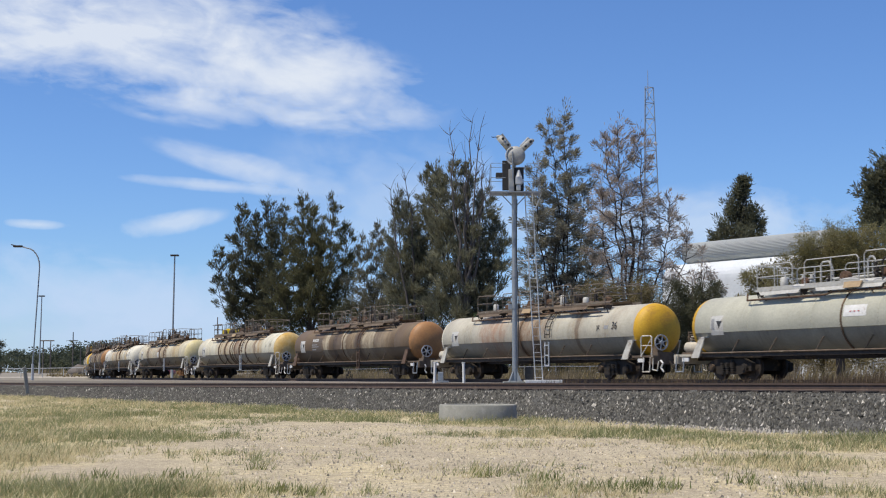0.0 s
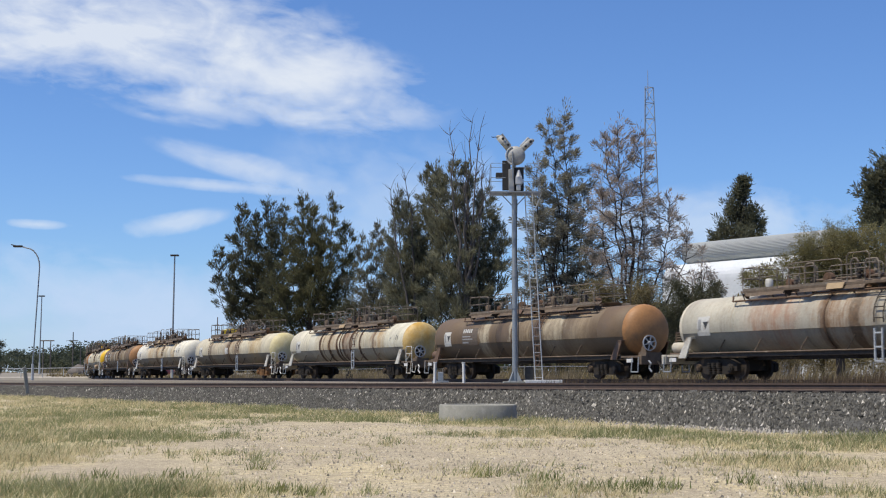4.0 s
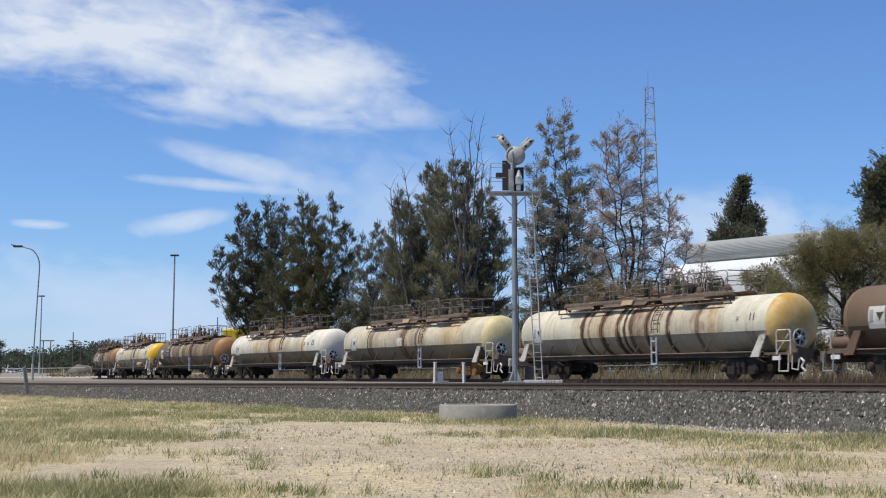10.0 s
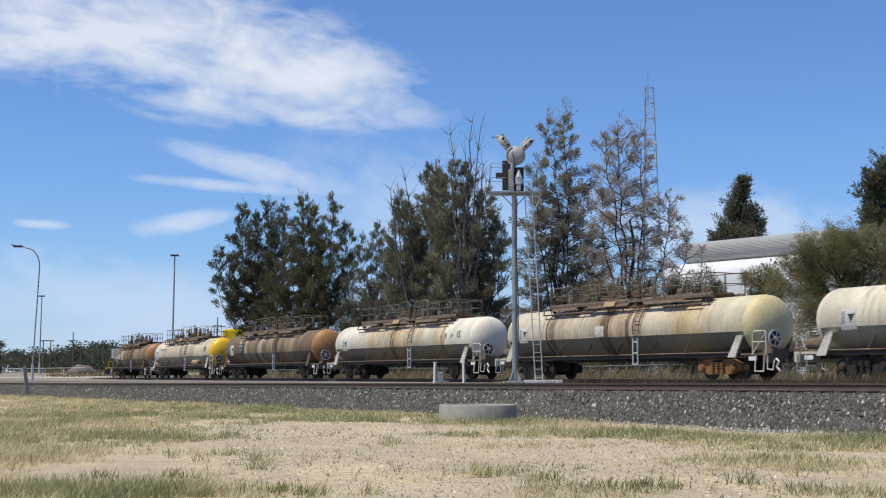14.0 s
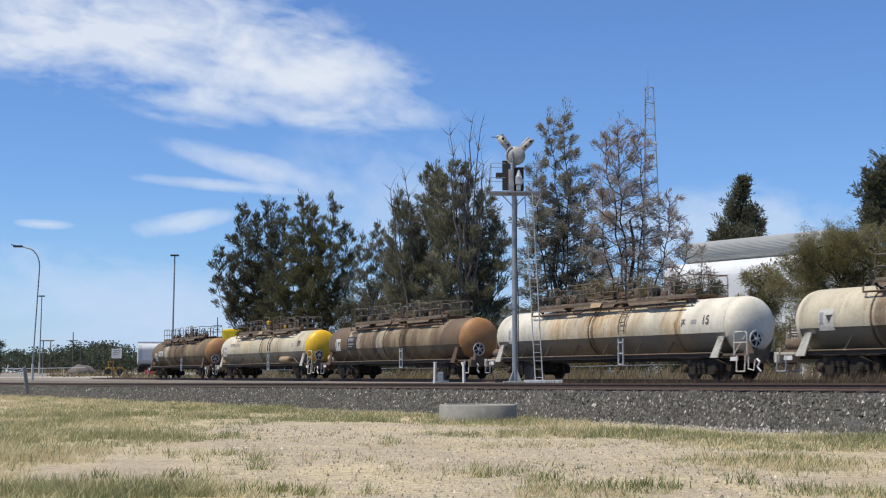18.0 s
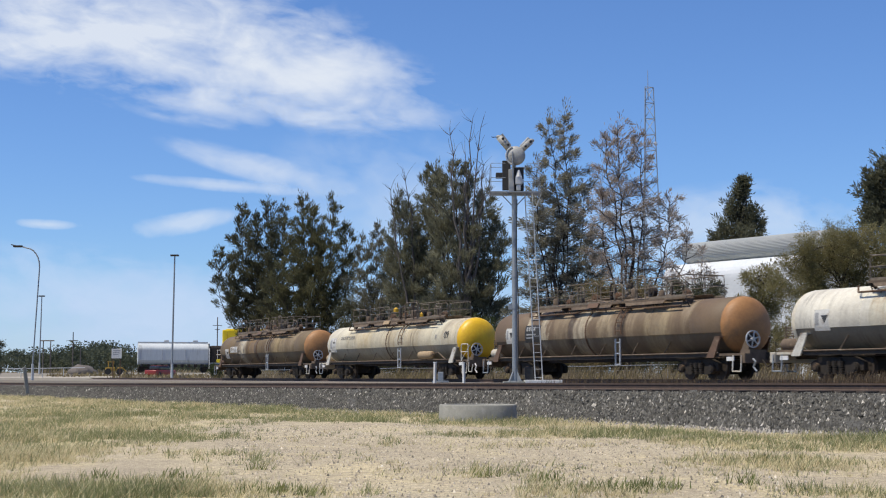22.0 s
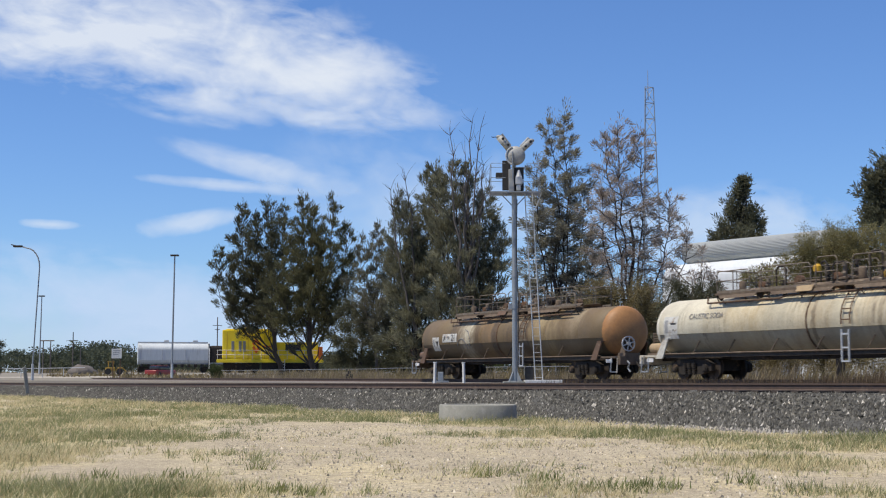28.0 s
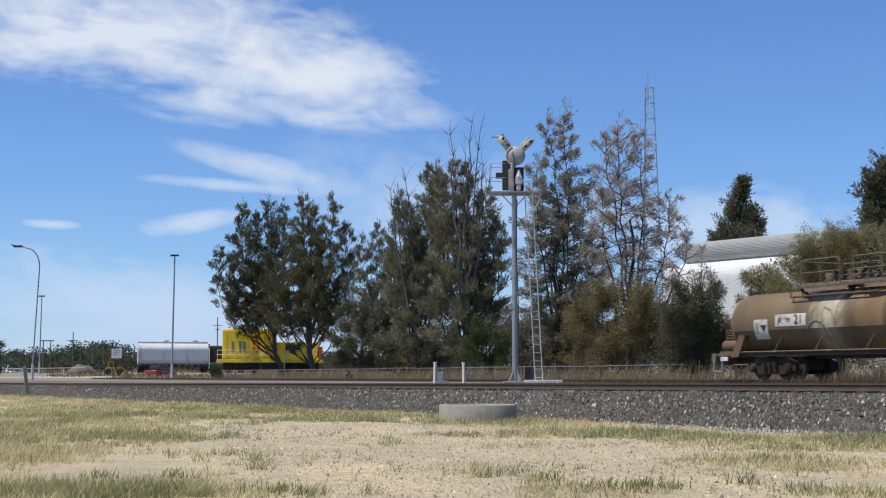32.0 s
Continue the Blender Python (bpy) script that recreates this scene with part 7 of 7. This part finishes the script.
def build_loco():
    # yellow locomotive parked behind the she-oaks; local x along its length
    t = thing("yellow_locomotive", pose(-15.5, 161, 1.6, 0, 0, 8), "bright yellow diesel locomotive parked behind trees", "locomotive")
    Y = M["loco_yellow"]
    bm = bmesh.new()
    box(bm, -9.0, -3.2, -1.25, 1.25, 1.5, 4.75, 0.12)
    part("hood", bm, Y, t, "tall yellow long hood")
    bm = bmesh.new()
    box(bm, -3.2, 1.55, -1.1, 1.1, 1.5, 3.4, 0.1)
    part("low_hood", bm, Y, t)
    bm = bmesh.new()
    box(bm, -9.6, 2.1, -1.4, 1.4, 1.15, 1.5, 0.03)
    part("frame", bm, Y, t)
    for x in (-8.0, -7.2, -6.75):
        bm = bmesh.new()
        box(bm, x, x + 0.3, -1.27, -1.24, 2.35, 3.5)
        for z in np.arange(2.42, 3.45, 0.14):
            box(bm, x + 0.03, x + 0.27, -1.285, -1.265, z, z + 0.05)
        part("louvre", bm, M["ink_grey"], t, "grey air intake louvre")
    # hood doors, roof hatches and the exhaust
    for x in (-8.5, -6.2, -4.4, -3.8):
        bm = bmesh.new()
        box(bm, x, x + 0.04, -1.268, -1.24, 1.55, 4.5)
        part("door_seam", bm, M["yellow_old"], t)
    bm = bmesh.new()
    box(bm, -8.6, -3.5, -0.75, 0.75, 4.74, 4.86, 0.04)
    box(bm, -7.0, -6.2, -0.4, 0.4, 4.84, 5.02, 0.04)
    part("roof_hatch", bm, Y, t)
    bm = bmesh.new()
    box(bm, -2.1, -0.4, -1.13, -1.09, 2.4, 3.15, 0.02)
    part("cab_window", bm, M["glass"], t, "dark cab window")
    bm = bmesh.new()
    for cx, sx in ((-5.3, 1), (-5.3, -1)):
        # two open chevrons, point to point
        plate(bm, [(cx, -1.262, 3.9), (cx + sx * 0.45, -1.262, 3.2), (cx + sx * 0.22, -1.262, 3.0), (cx, -1.262, 3.4)], (0, -1, 0), 0.012)
        plate(bm, [(cx, -1.262, 2.1), (cx + sx * 0.45, -1.262, 2.8), (cx + sx * 0.22, -1.262, 3.0), (cx, -1.262, 2.6)], (0, -1, 0), 0.014)
    part("emblem", bm, M["emblem"], t, "orange-red diamond emblem")
    bm = bmesh.new()
    box(bm, -4.7, -3.4, -1.265, -1.25, 2.85, 3.0)
    part("text_bar", bm, M["emblem"], t)
    for x in np.arange(-9.5, 1.4, 0.95):
        bm = bmesh.new()
        rod(bm, (x, -1.36, 1.5), (x, -1.36, 2.5), 0.03, seg=6)
        part("rail_post", bm, M["white"], t)
    bm = bmesh.new()
    for h in (2.0, 2.5):
        rod(bm, (-9.6, -1.36, h), (1.4, -1.36, h), 0.03, seg=6)
    part("handrail", bm, M["white"], t, "white handrail")
    bm = bmesh.new()
    for z in (0.3, 0.6, 0.9, 1.2):
        box(bm, -2.8, -2.2, -1.42, -1.38, z, z + 0.06)
    box(bm, -2.85, -2.78, -1.43, -1.38, 0.2, 1.5)
    box(bm, -2.2, -2.13, -1.43, -1.38, 0.2, 1.5)
    part("step", bm, M["white"], t)
    bm = bmesh.new()
    box(bm, 1.6, 2.0, -1.36, 1.36, 1.2, 2.9, 0.03)
    part("end_panel", bm, surf("orange_paint", (0.60, 0.14, 0.02), (0.5, 0.11, 0.02), 3, 0.5), t, "orange end panel")
    for bx in (-6.9, -0.4):
        bm = bmesh.new()
        box(bm, bx - 2, bx + 2, -1.15, 1.15, 0.35, 1.1, 0.05)
        for w in (-1.4, 0, 1.4):
            rod(bm, (bx + w, -1.0, 0.48), (bx + w, 1.0, 0.48), 0.48, seg=20)
        part("bogie", bm, M["bogie"], t)
    bm = bmesh.new()
    box(bm, -4.7, -2.6, -1.2, 1.2, 0.4, 1.15, 0.08)
    part("fuel_tank", bm, M["steel_dark"], t)
    # grain hoppers behind it
    for i, (x, y, rz) in enumerate(((-33.6, 187.0, 14.0),)):
        h = thing("grain_hopper_wagon", pose(x, y, 1.7, 0, 0, rz), "pale grey curved-side covered hopper wagon", "hopper wagon", "parked grain hoppers")
        bm = bmesh.new()
        arc = [(1.44 * math.sin(radians(q)), 2.95 + 0.85 * math.cos(radians(q))) for q in range(-90, 91, 10)]
        prof = [(-1.30, 1.3), (-1.44, 1.6)] + arc + [(1.44, 1.6), (1.30, 1.3)]
        va = [bm.verts.new((-5.8, a, b)) for a, b in prof]
        vb = [bm.verts.new((3.1, a, b)) for a, b in prof]
        for j in range(len(prof)):
            q = (j + 1) % len(prof)
            bm.faces.new((va[j], va[q], vb[q], vb[j]))
        bm.faces.new(va)
        bm.faces.new(list(reversed(vb)))
        bmesh.ops.recalc_face_normals(bm, faces=bm.faces[:])
        part("body", bm, surf("hopper_grey", (0.56, 0.59, 0.60), (0.49, 0.52, 0.53), 0.9, 0.9, 0.0, c3=(0.20, 0.20, 0.18), stain=0.60, stretch=(1, 1, 0.14)), h)
        for px in (-5.7, -2.8, 0.1):
            bm = bmesh.new()
            box(bm, px, px + 0.10, -1.475, -1.44, 1.6, 2.95)
            part("side_rib", bm, M["galv_pale"], h)
        bm = bmesh.new()
        box(bm, 3.1, 3.22, -1.48, 1.48, 0.6, 3.75, 0.02)
        box(bm, 3.22, 5.0, -1.2, 1.2, 1.0, 3.5, 0.3)
        part("end_wall", bm, M["steel_dark"], h)
        bm = bmesh.new()
        pipe(bm, [(3.2, -1.46, 0.5), (3.2, -1.5, 2.9), (3.2, -1.25, 3.55), (3.2, -0.7, 3.88)], 0.07, 6)
        part("end_rib", bm, M["white"], h)
        bm = bmesh.new()
        box(bm, -5.8, 3.1, -0.4, 0.4, 3.82, 3.98)
        for px in (-2.5, 1.2):
            box(bm, px, px + 0.6, -0.3, 0.3, 3.98, 4.2, 0.05)
        part("roof_hatch", bm, M["galv_pale"], h)
        bm = bmesh.new()
        for px in np.arange(-5.4, 2.9, 0.85):
            box(bm, px, px + 0.28, -1.2, 1.2, 0.7, 1.3)
        part("discharge_gate", bm, M["steel_dark"], h)
        bm = bmesh.new()
        box(bm, -5.8, 5.0, -1.25, 1.25, 1.1, 1.32)
        part("underframe", bm, M["galv"], h)
        for bx in (-4.6, 3.4):
            bm = bmesh.new()
            box(bm, bx - 1.1, bx + 1.1, -1, 1, 0.3, 0.8, 0.05)
            for w in (-0.8, 0.8):
                rod(bm, (bx + w, -0.9, 0.42), (bx + w, 0.9, 0.42), 0.42, seg=16)
            part("bogie", bm, M["bogie"], h)


def build_far_left():
    # sign, car, poles, heaps and small things along the road
    t = thing("white_road_sign", pose(-36.6, 162, 1.4, 0, 0, 5), "white square sign with faded writing on posts", "sign")
    bm = bmesh.new()
    box(bm, -0.56, 0.56, -0.03, 0.03, 1.85, 2.92, 0.01)
    part("panel", bm, M["white"], t)
    for i, z in enumerate((2.7, 2.48, 2.26)):
        bm = bmesh.new()
        box(bm, -0.4, 0.4 - 0.1 * i, -0.042, -0.034, z, z + 0.06)
        part("text_bar", bm, M["ink_grey"], t)
    for x in (-0.4, 0.4):
        bm = bmesh.new()
        rod(bm, (x, 0.05, -0.3), (x, 0.05, 2.0), 0.05)
        part("post", bm, M["rust"], t)
    t = thing("red_car", pose(-34.4, 176, 1.15, 0, 0, 66), "red car parked beyond the road", "car")
    bm = bmesh.new()
    box(bm, -2.1, 2.1, -0.85, 0.85, 0.28, 0.85, 0.12)
    cherry = surf("dark_red_paint", (0.27, 0.03, 0.022), (0.2, 0.024, 0.02), 3, 0.35)
    part("body", bm, cherry, t, "", True)
    bm = bmesh.new()
    box(bm, -1.3, 1.0, -0.75, 0.75, 0.8, 1.35, 0.2)
    part("cabin", bm, M["glass"], t)
    bm = bmesh.new()
    box(bm, -1.0, 0.7, -0.7, 0.7, 1.33, 1.4, 0.03)
    part("roof", bm, cherry, t)
    for x in (-1.3, 1.3):
        for y in (-0.8, 0.8):
            bm = bmesh.new()
            rod(bm, (x, y - 0.1, 0.3), (x, y + 0.1, 0.3), 0.3, seg=16)
            part("wheel", bm, M["black"], t)
    for x, y, h, cross in ((-56.75, 205, 4.6, 0), (-55.7, 205, 4.6, 0), (-55.1, 215, 6.0, 1), (-54.2, 216, 3.6, 0), (-34.4, 220, 8.4, 1)):
        z = float(land(x, y))
        p = thing("power_pole", pose(x, y, z), "weathered wooden power pole by the road", "power pole", "distant power poles")
        bm = bmesh.new()
        rod(bm, (0, 0, 0), (0, 0, h), 0.10, 0.07)
        part("pole", bm, M["bark_pale"], p)
        if cross:
            bm = bmesh.new()
            box(bm, -0.7, 0.7, -0.04, 0.04, h - 1.3, h - 1.22)
            box(bm, -0.4, 0.4, -0.04, 0.04, h - 1.9, h - 1.83)
            part("cross_arm", bm, M["bark"], p)
    bm = bmesh.new()
    rod(bm, (-57.1, 205, 6.3), (-55.2, 205, 6.3), 0.08)
    tagged(part("gantry_beam", bm, M["bark_pale"]), "wooden beam across two poles", "beam")
    # pale gravel heap, yellow loader, boulders
    rs = random.Random(8)
    for x, y, r, h, mt, nm, lb in ((-49.0, 196, 2.0, 1.2, "bark_pale", "gravel_heap", "grey-brown gravel heap by the road"), (-57.5, 180, 2.0, 0.8, "concrete", "gravel_heap", "low pale gravel heap beside the road")):
        bm = bmesh.new()
        bmesh.ops.create_icosphere(bm, subdivisions=3, radius=1)
        for v in bm.verts:
            v.co = Vector((v.co.x * r, v.co.y * r, max(v.co.z, -0.2) * h)) * (1 + 0.25 * noise.noise(v.co * 2.3))
        o = tagged(part(nm, bm, M[mt], None, "", True), lb, "heap")
        o.location = (x, y, float(land(x, y)))
    t = thing("yellow_loader", pose(-40.9, 180, 1.45, 0, 0, 15), "small weathered yellow loader standing by the sign", "loader")
    dull = surf("loader_yellow", (0.42, 0.27, 0.04), (0.30, 0.19, 0.04), 3, 0.7, c3=(0.12, 0.09, 0.06))
    bm = bmesh.new()
    box(bm, -1.1, 0.1, -0.5, 0.5, 0.45, 0.9, 0.08)
    box(bm, 0.2, 0.9, -0.45, 0.45, 0.4, 0.75, 0.06)
    part("body", bm, dull, t)
    bm = bmesh.new()
    for cx in (-0.75, -0.1):
        for cy in (-0.42, 0.42):
            rod(bm, (cx, cy, 0.85), (cx, cy, 1.55), 0.035, seg=6)
    box(bm, -0.85, 0.0, -0.5, 0.5, 1.55, 1.62, 0.02)
    part("canopy", bm, dull, t)
    for cy in (-0.5, 0.5):
        bm = bmesh.new()
        pipe(bm, [(0.3, cy, 0.8), (0.9, cy, 0.9), (1.5, cy, 0.35)], 0.06)
        part("lift_arm", bm, dull, t)
    bm = bmesh.new()
    plate(bm, [(1.4, -0.8, 0.1), (1.4, 0.8, 0.1), (1.5, 0.8, 0.6), (1.5, -0.8, 0.6)], (1, 0, 0), 0.05)
    plate(bm, [(1.4, -0.8, 0.1), (1.4, 0.8, 0.1), (1.9, 0.8, 0.1), (1.9, -0.8, 0.1)], (0, 0, 1), 0.05)
    part("bucket", bm, M["steel_dark"], t)
    for x in (-0.8, 0.6):
        for cy in (-0.6, 0.6):
            bm = bmesh.new()
            rod(bm, (x, cy - 0.13, 0.38), (x, cy + 0.13, 0.38), 0.38, seg=16)
            part("wheel", bm, M["black"], t)
    # pale sandy road
    verts, faces = [], []
    n = 40
    for i in range(n + 1):
        a = i / n
        x, y = -150 + 132 * a, 196 - 20 * a + 6 * math.sin(a * 5)
        for o in (-4.5, -1.5, 1.5, 4.5):
            verts.append((x, y + o, float(land(x, y + o)) + 0.03))
    for i in range(n):
        for j in range(3):
            a = i * 4 + j
            faces.append((a, a + 1, a + 5, a + 4))
    tagged(raw("sand_road", verts, faces, surf("pale_sand", (0.42, 0.375, 0.30), (0.32, 0.285, 0.235), 0.5, 0.95, c3=(0.50, 0.46, 0.40), stain=0.55)), "pale sandy road beyond the tracks", "road", kind="structure")
    # low pipe fence on the far left
    f = thing("pipe_fence", Matrix(), "pale pipe barrier fence along the road", "fence")
    for i in range(9):
        x, y = -66 + i * 2.4, 172 + i * 0.8
        bm = bmesh.new()
        z = float(land(x, y))
        rod(bm, (x, y, z), (x, y, z + 1.1), 0.05, seg=6)
        part("post", bm, M["galv_pale"], f)
        bm = bmesh.new()
        rod(bm, (x, y, z + 1.1), (x + 2.4, y + 0.8, float(land(x + 2.4, y + 0.8)) + 1.1), 0.045, seg=6)
        part("rail", bm, M["galv_pale"], f)


def build_far_trees():
    """The belt of trees on the horizon: clumped leaves, one sheet of stuff."""
    rs = np.random.RandomState(21)
    P = []
    for i in range(110):
        x = -175 + 170 * rs.rand()
        y = 430 + 120 * rs.rand()
        h = 4.8 + 3.0 * rs.rand() + 1.6 * max(0.0, math.sin(x * 0.045 + 1.0)) + 3.4 * math.exp(-((x / y + 0.235) / 0.026) ** 2)
        for j in range(7):
            c = np.array([x + rs.randn() * 2.6, y + rs.randn() * 2.0, 1.8 + h * (0.15 + 0.75 * rs.rand())])
            P.append(c + np.clip(rs.randn(130, 3), -1.7, 1.7) * np.array([1.7, 1.4, 1.0]))
    P = np.concatenate(P)
    P[:, 2] = np.maximum(P[:, 2], 1.9)
    d = rs.randn(len(P), 3)
    d /= np.linalg.norm(d, axis=1, keepdims=True)
    w = np.cross(d, rs.randn(len(P), 3))
    w /= np.linalg.norm(w, axis=1, keepdims=True)
    v = np.stack([P - w * 0.28, P + d * 0.34 - w * 0.08, P + w * 0.28, P - d * 0.34 + w * 0.08], 1)
    tagged(quads("distant_woods", v, M["leaf_far"]), "belt of distant green woods on the horizon", "woods", kind="stuff")


# ---- clouds ----
CLOUDS = []


def cloud(name, cx, cz, wx, wz, tilt, seed, dens, streak, soft, label, tint=(0.90, 0.945, 1.0)):
    """A thin drifting sheet of high cloud far beyond the rest, feathered out by its own noise."""
    k = Net("cloud_" + name)
    tc = k.n("TexCoord")
    sep = k.n("SeparateXYZ")
    k.l(tc.outputs["Generated"], sep.inputs[0])
    gx = k.math("MULTIPLY", k.math("SUBTRACT", sep.outputs[0], 0.5), 2.0)
    gz = k.math("MULTIPLY", k.math("SUBTRACT", sep.outputs[2], 0.5), 2.0)
    wv = k.coord((0.0035, 0, 0.0035 * streak), loc=(seed * 3.7, 0, seed * 1.3))
    n1 = k.noise(wv, 1.6, 8, 0.52, 0.7)
    n2 = k.noise(wv, 5.0, 7, 0.55, 0.5)
    rad = k.math("SQRT", k.math("ADD", k.math("MULTIPLY", gx, gx), k.math("MULTIPLY", gz, gz)))
    edge = k.math("SUBTRACT", 1.0, rad, True)
    v = k.math("ADD", k.math("MULTIPLY", edge, soft), k.math("ADD", k.math("MULTIPLY", k.math("SUBTRACT", n1, 0.5), 1.9), k.math("MULTIPLY", k.math("SUBTRACT", n2, 0.5), 0.7)))
    al = k.math("MULTIPLY", k.math("MULTIPLY", k.ramp(v, [(0.08, 0.0), (0.5, 0.5), (1.0, 1.0)]), dens), k.math("MULTIPLY", edge, 4.0, True))
    em = k.n("Emission", Strength=0.93, Color=(*tint, 1))
    tr = k.n("BsdfTransparent")
    mx = k.n("MixShader")
    k.l(al, mx.inputs[0])
    k.l(tr.outputs[0], mx.inputs[1])
    k.l(em.outputs[0], mx.inputs[2])
    k.l(mx.outputs[0], k.out.inputs["Surface"])
    D = 2600.0
    bm = bmesh.new()
    # gently bowed sheet
    nx, nz = 12, 6
    g = [[bm.verts.new((wx * (i / nx * 2 - 1), 25 * math.sin(i / nx * math.pi), wz * (j / nz * 2 - 1))) for i in range(nx + 1)] for j in range(nz + 1)]
    for j in range(nz):
        for i in range(nx):
            bm.faces.new((g[j][i], g[j][i + 1], g[j + 1][i + 1], g[j + 1][i]))
    o = part("cloud", bm, k.m)
    tagged(o, label, "cloud", "clouds")
    CLOUDS.append((o, (cx, D + seed * 14.0, cz), tilt))


def build_clouds():
    # across and up in metres at 2.6 km
    cloud("main", -580, 636, 530, 150, 8, 1, 0.80, 2.2, 1.15, "broad bright feathery white cirrus cloud")
    cloud("lobe", -250, 552, 290, 112, 12, 2, 0.76, 2.0, 1.0, "soft white lobe of cirrus cloud")
    cloud("under", -470, 520, 200, 44, 6, 10, 0.5, 2.0, 1.0, "thin lower fringe of white cirrus cloud")
    cloud("tail", -365, 390, 215, 32, 15, 3, 0.5, 2.0, 1.0, "thin drawn-out wisp of white cloud")
    cloud("streak", -430, 358, 250, 14, 5, 4, 0.45, 1.5, 1.05, "long thin white cloud streak")
    cloud("wisp", -515, 288, 125, 26, -9, 5, 0.5, 1.6, 1.0, "small faint white cloud wisp")
    cloud("shred", -770, 288, 80, 11, 3, 6, 0.5, 1.3, 1.0, "small white shred of cloud")
    cloud("veil", -640, 140, 520, 110, 8, 7, 0.5, 1.8, 1.2, "pale veil of thin cloud low in the sky", (0.66, 0.78, 1.0))
    cloud("haze", -150, 60, 1300, 190, 0, 12, 0.6, 1.2, 1.6, "pale blue haze low over the horizon", (0.50, 0.66, 0.96))
    cloud("far_veil", -20, 330, 420, 150, 8, 8, 0.36, 1.6, 1.0, "faint haze of thin cloud behind the trees", (0.75, 0.85, 1.0))
    cloud("right_veil", 520, 290, 330, 90, -4, 9, 0.42, 1.8, 1.1, "faint thin cloud behind the shed")


# ---- what moves ----
def lead(t):
    """Distance still to go for the placard of the sixth wagon, t seconds in."""
    u = t / 16 - 1
    return 80.767 - 77.176 * u - 3.895 * u ** 2 - 5.997 * u ** 3 - 1.338 * u ** 4 + 0.786 * u ** 5


def wagon_pose(k, t):
    d = lead(t) + k * WL - 6.80
    x0, y0, _ = train_pt(d - 6.55)
    x1, y1, _ = train_pt(d + 6.55)
    a = math.atan2(y0 - y1, x0 - x1)
    return Matrix.Translation(((x0 + x1) / 2, (y0 + y1) / 2, RAIL)) @ Matrix.Rotation(a, 4, "Z")


def motions():
    times = [i * 0.5 for i in range(65)]
    for w, k in WAGONS:
        walk(w, [(t, wagon_pose(k, t)) for t in times])
    d0 = lead(0)
    spin = [i / 15 for i in range(481)]
    for ws, k in WHEELSETS:
        c = ws.location.copy()
        walk(ws, [(t, Matrix.Translation(c) @ Matrix.Rotation((d0 - lead(t)) / 0.42, 4, "Y")) for t in spin])
    for o, c, tilt in CLOUDS:
        walk(o, [(t, pose(c[0] + 1.0 * t, c[1], c[2], 0, tilt, 0)) for t in (0, 8, 16, 24, 32)])


build_ground()
build_tracks()
build_fence()
build_signal()
build_posts()
build_ring()
build_sheds()
build_tower()
build_lamps()
build_loco()
build_far_left()
WHEELSETS, WAGONS = [], []
build_wagons()
build_trees()
build_far_trees()
build_clouds()
build_grass()
motions()
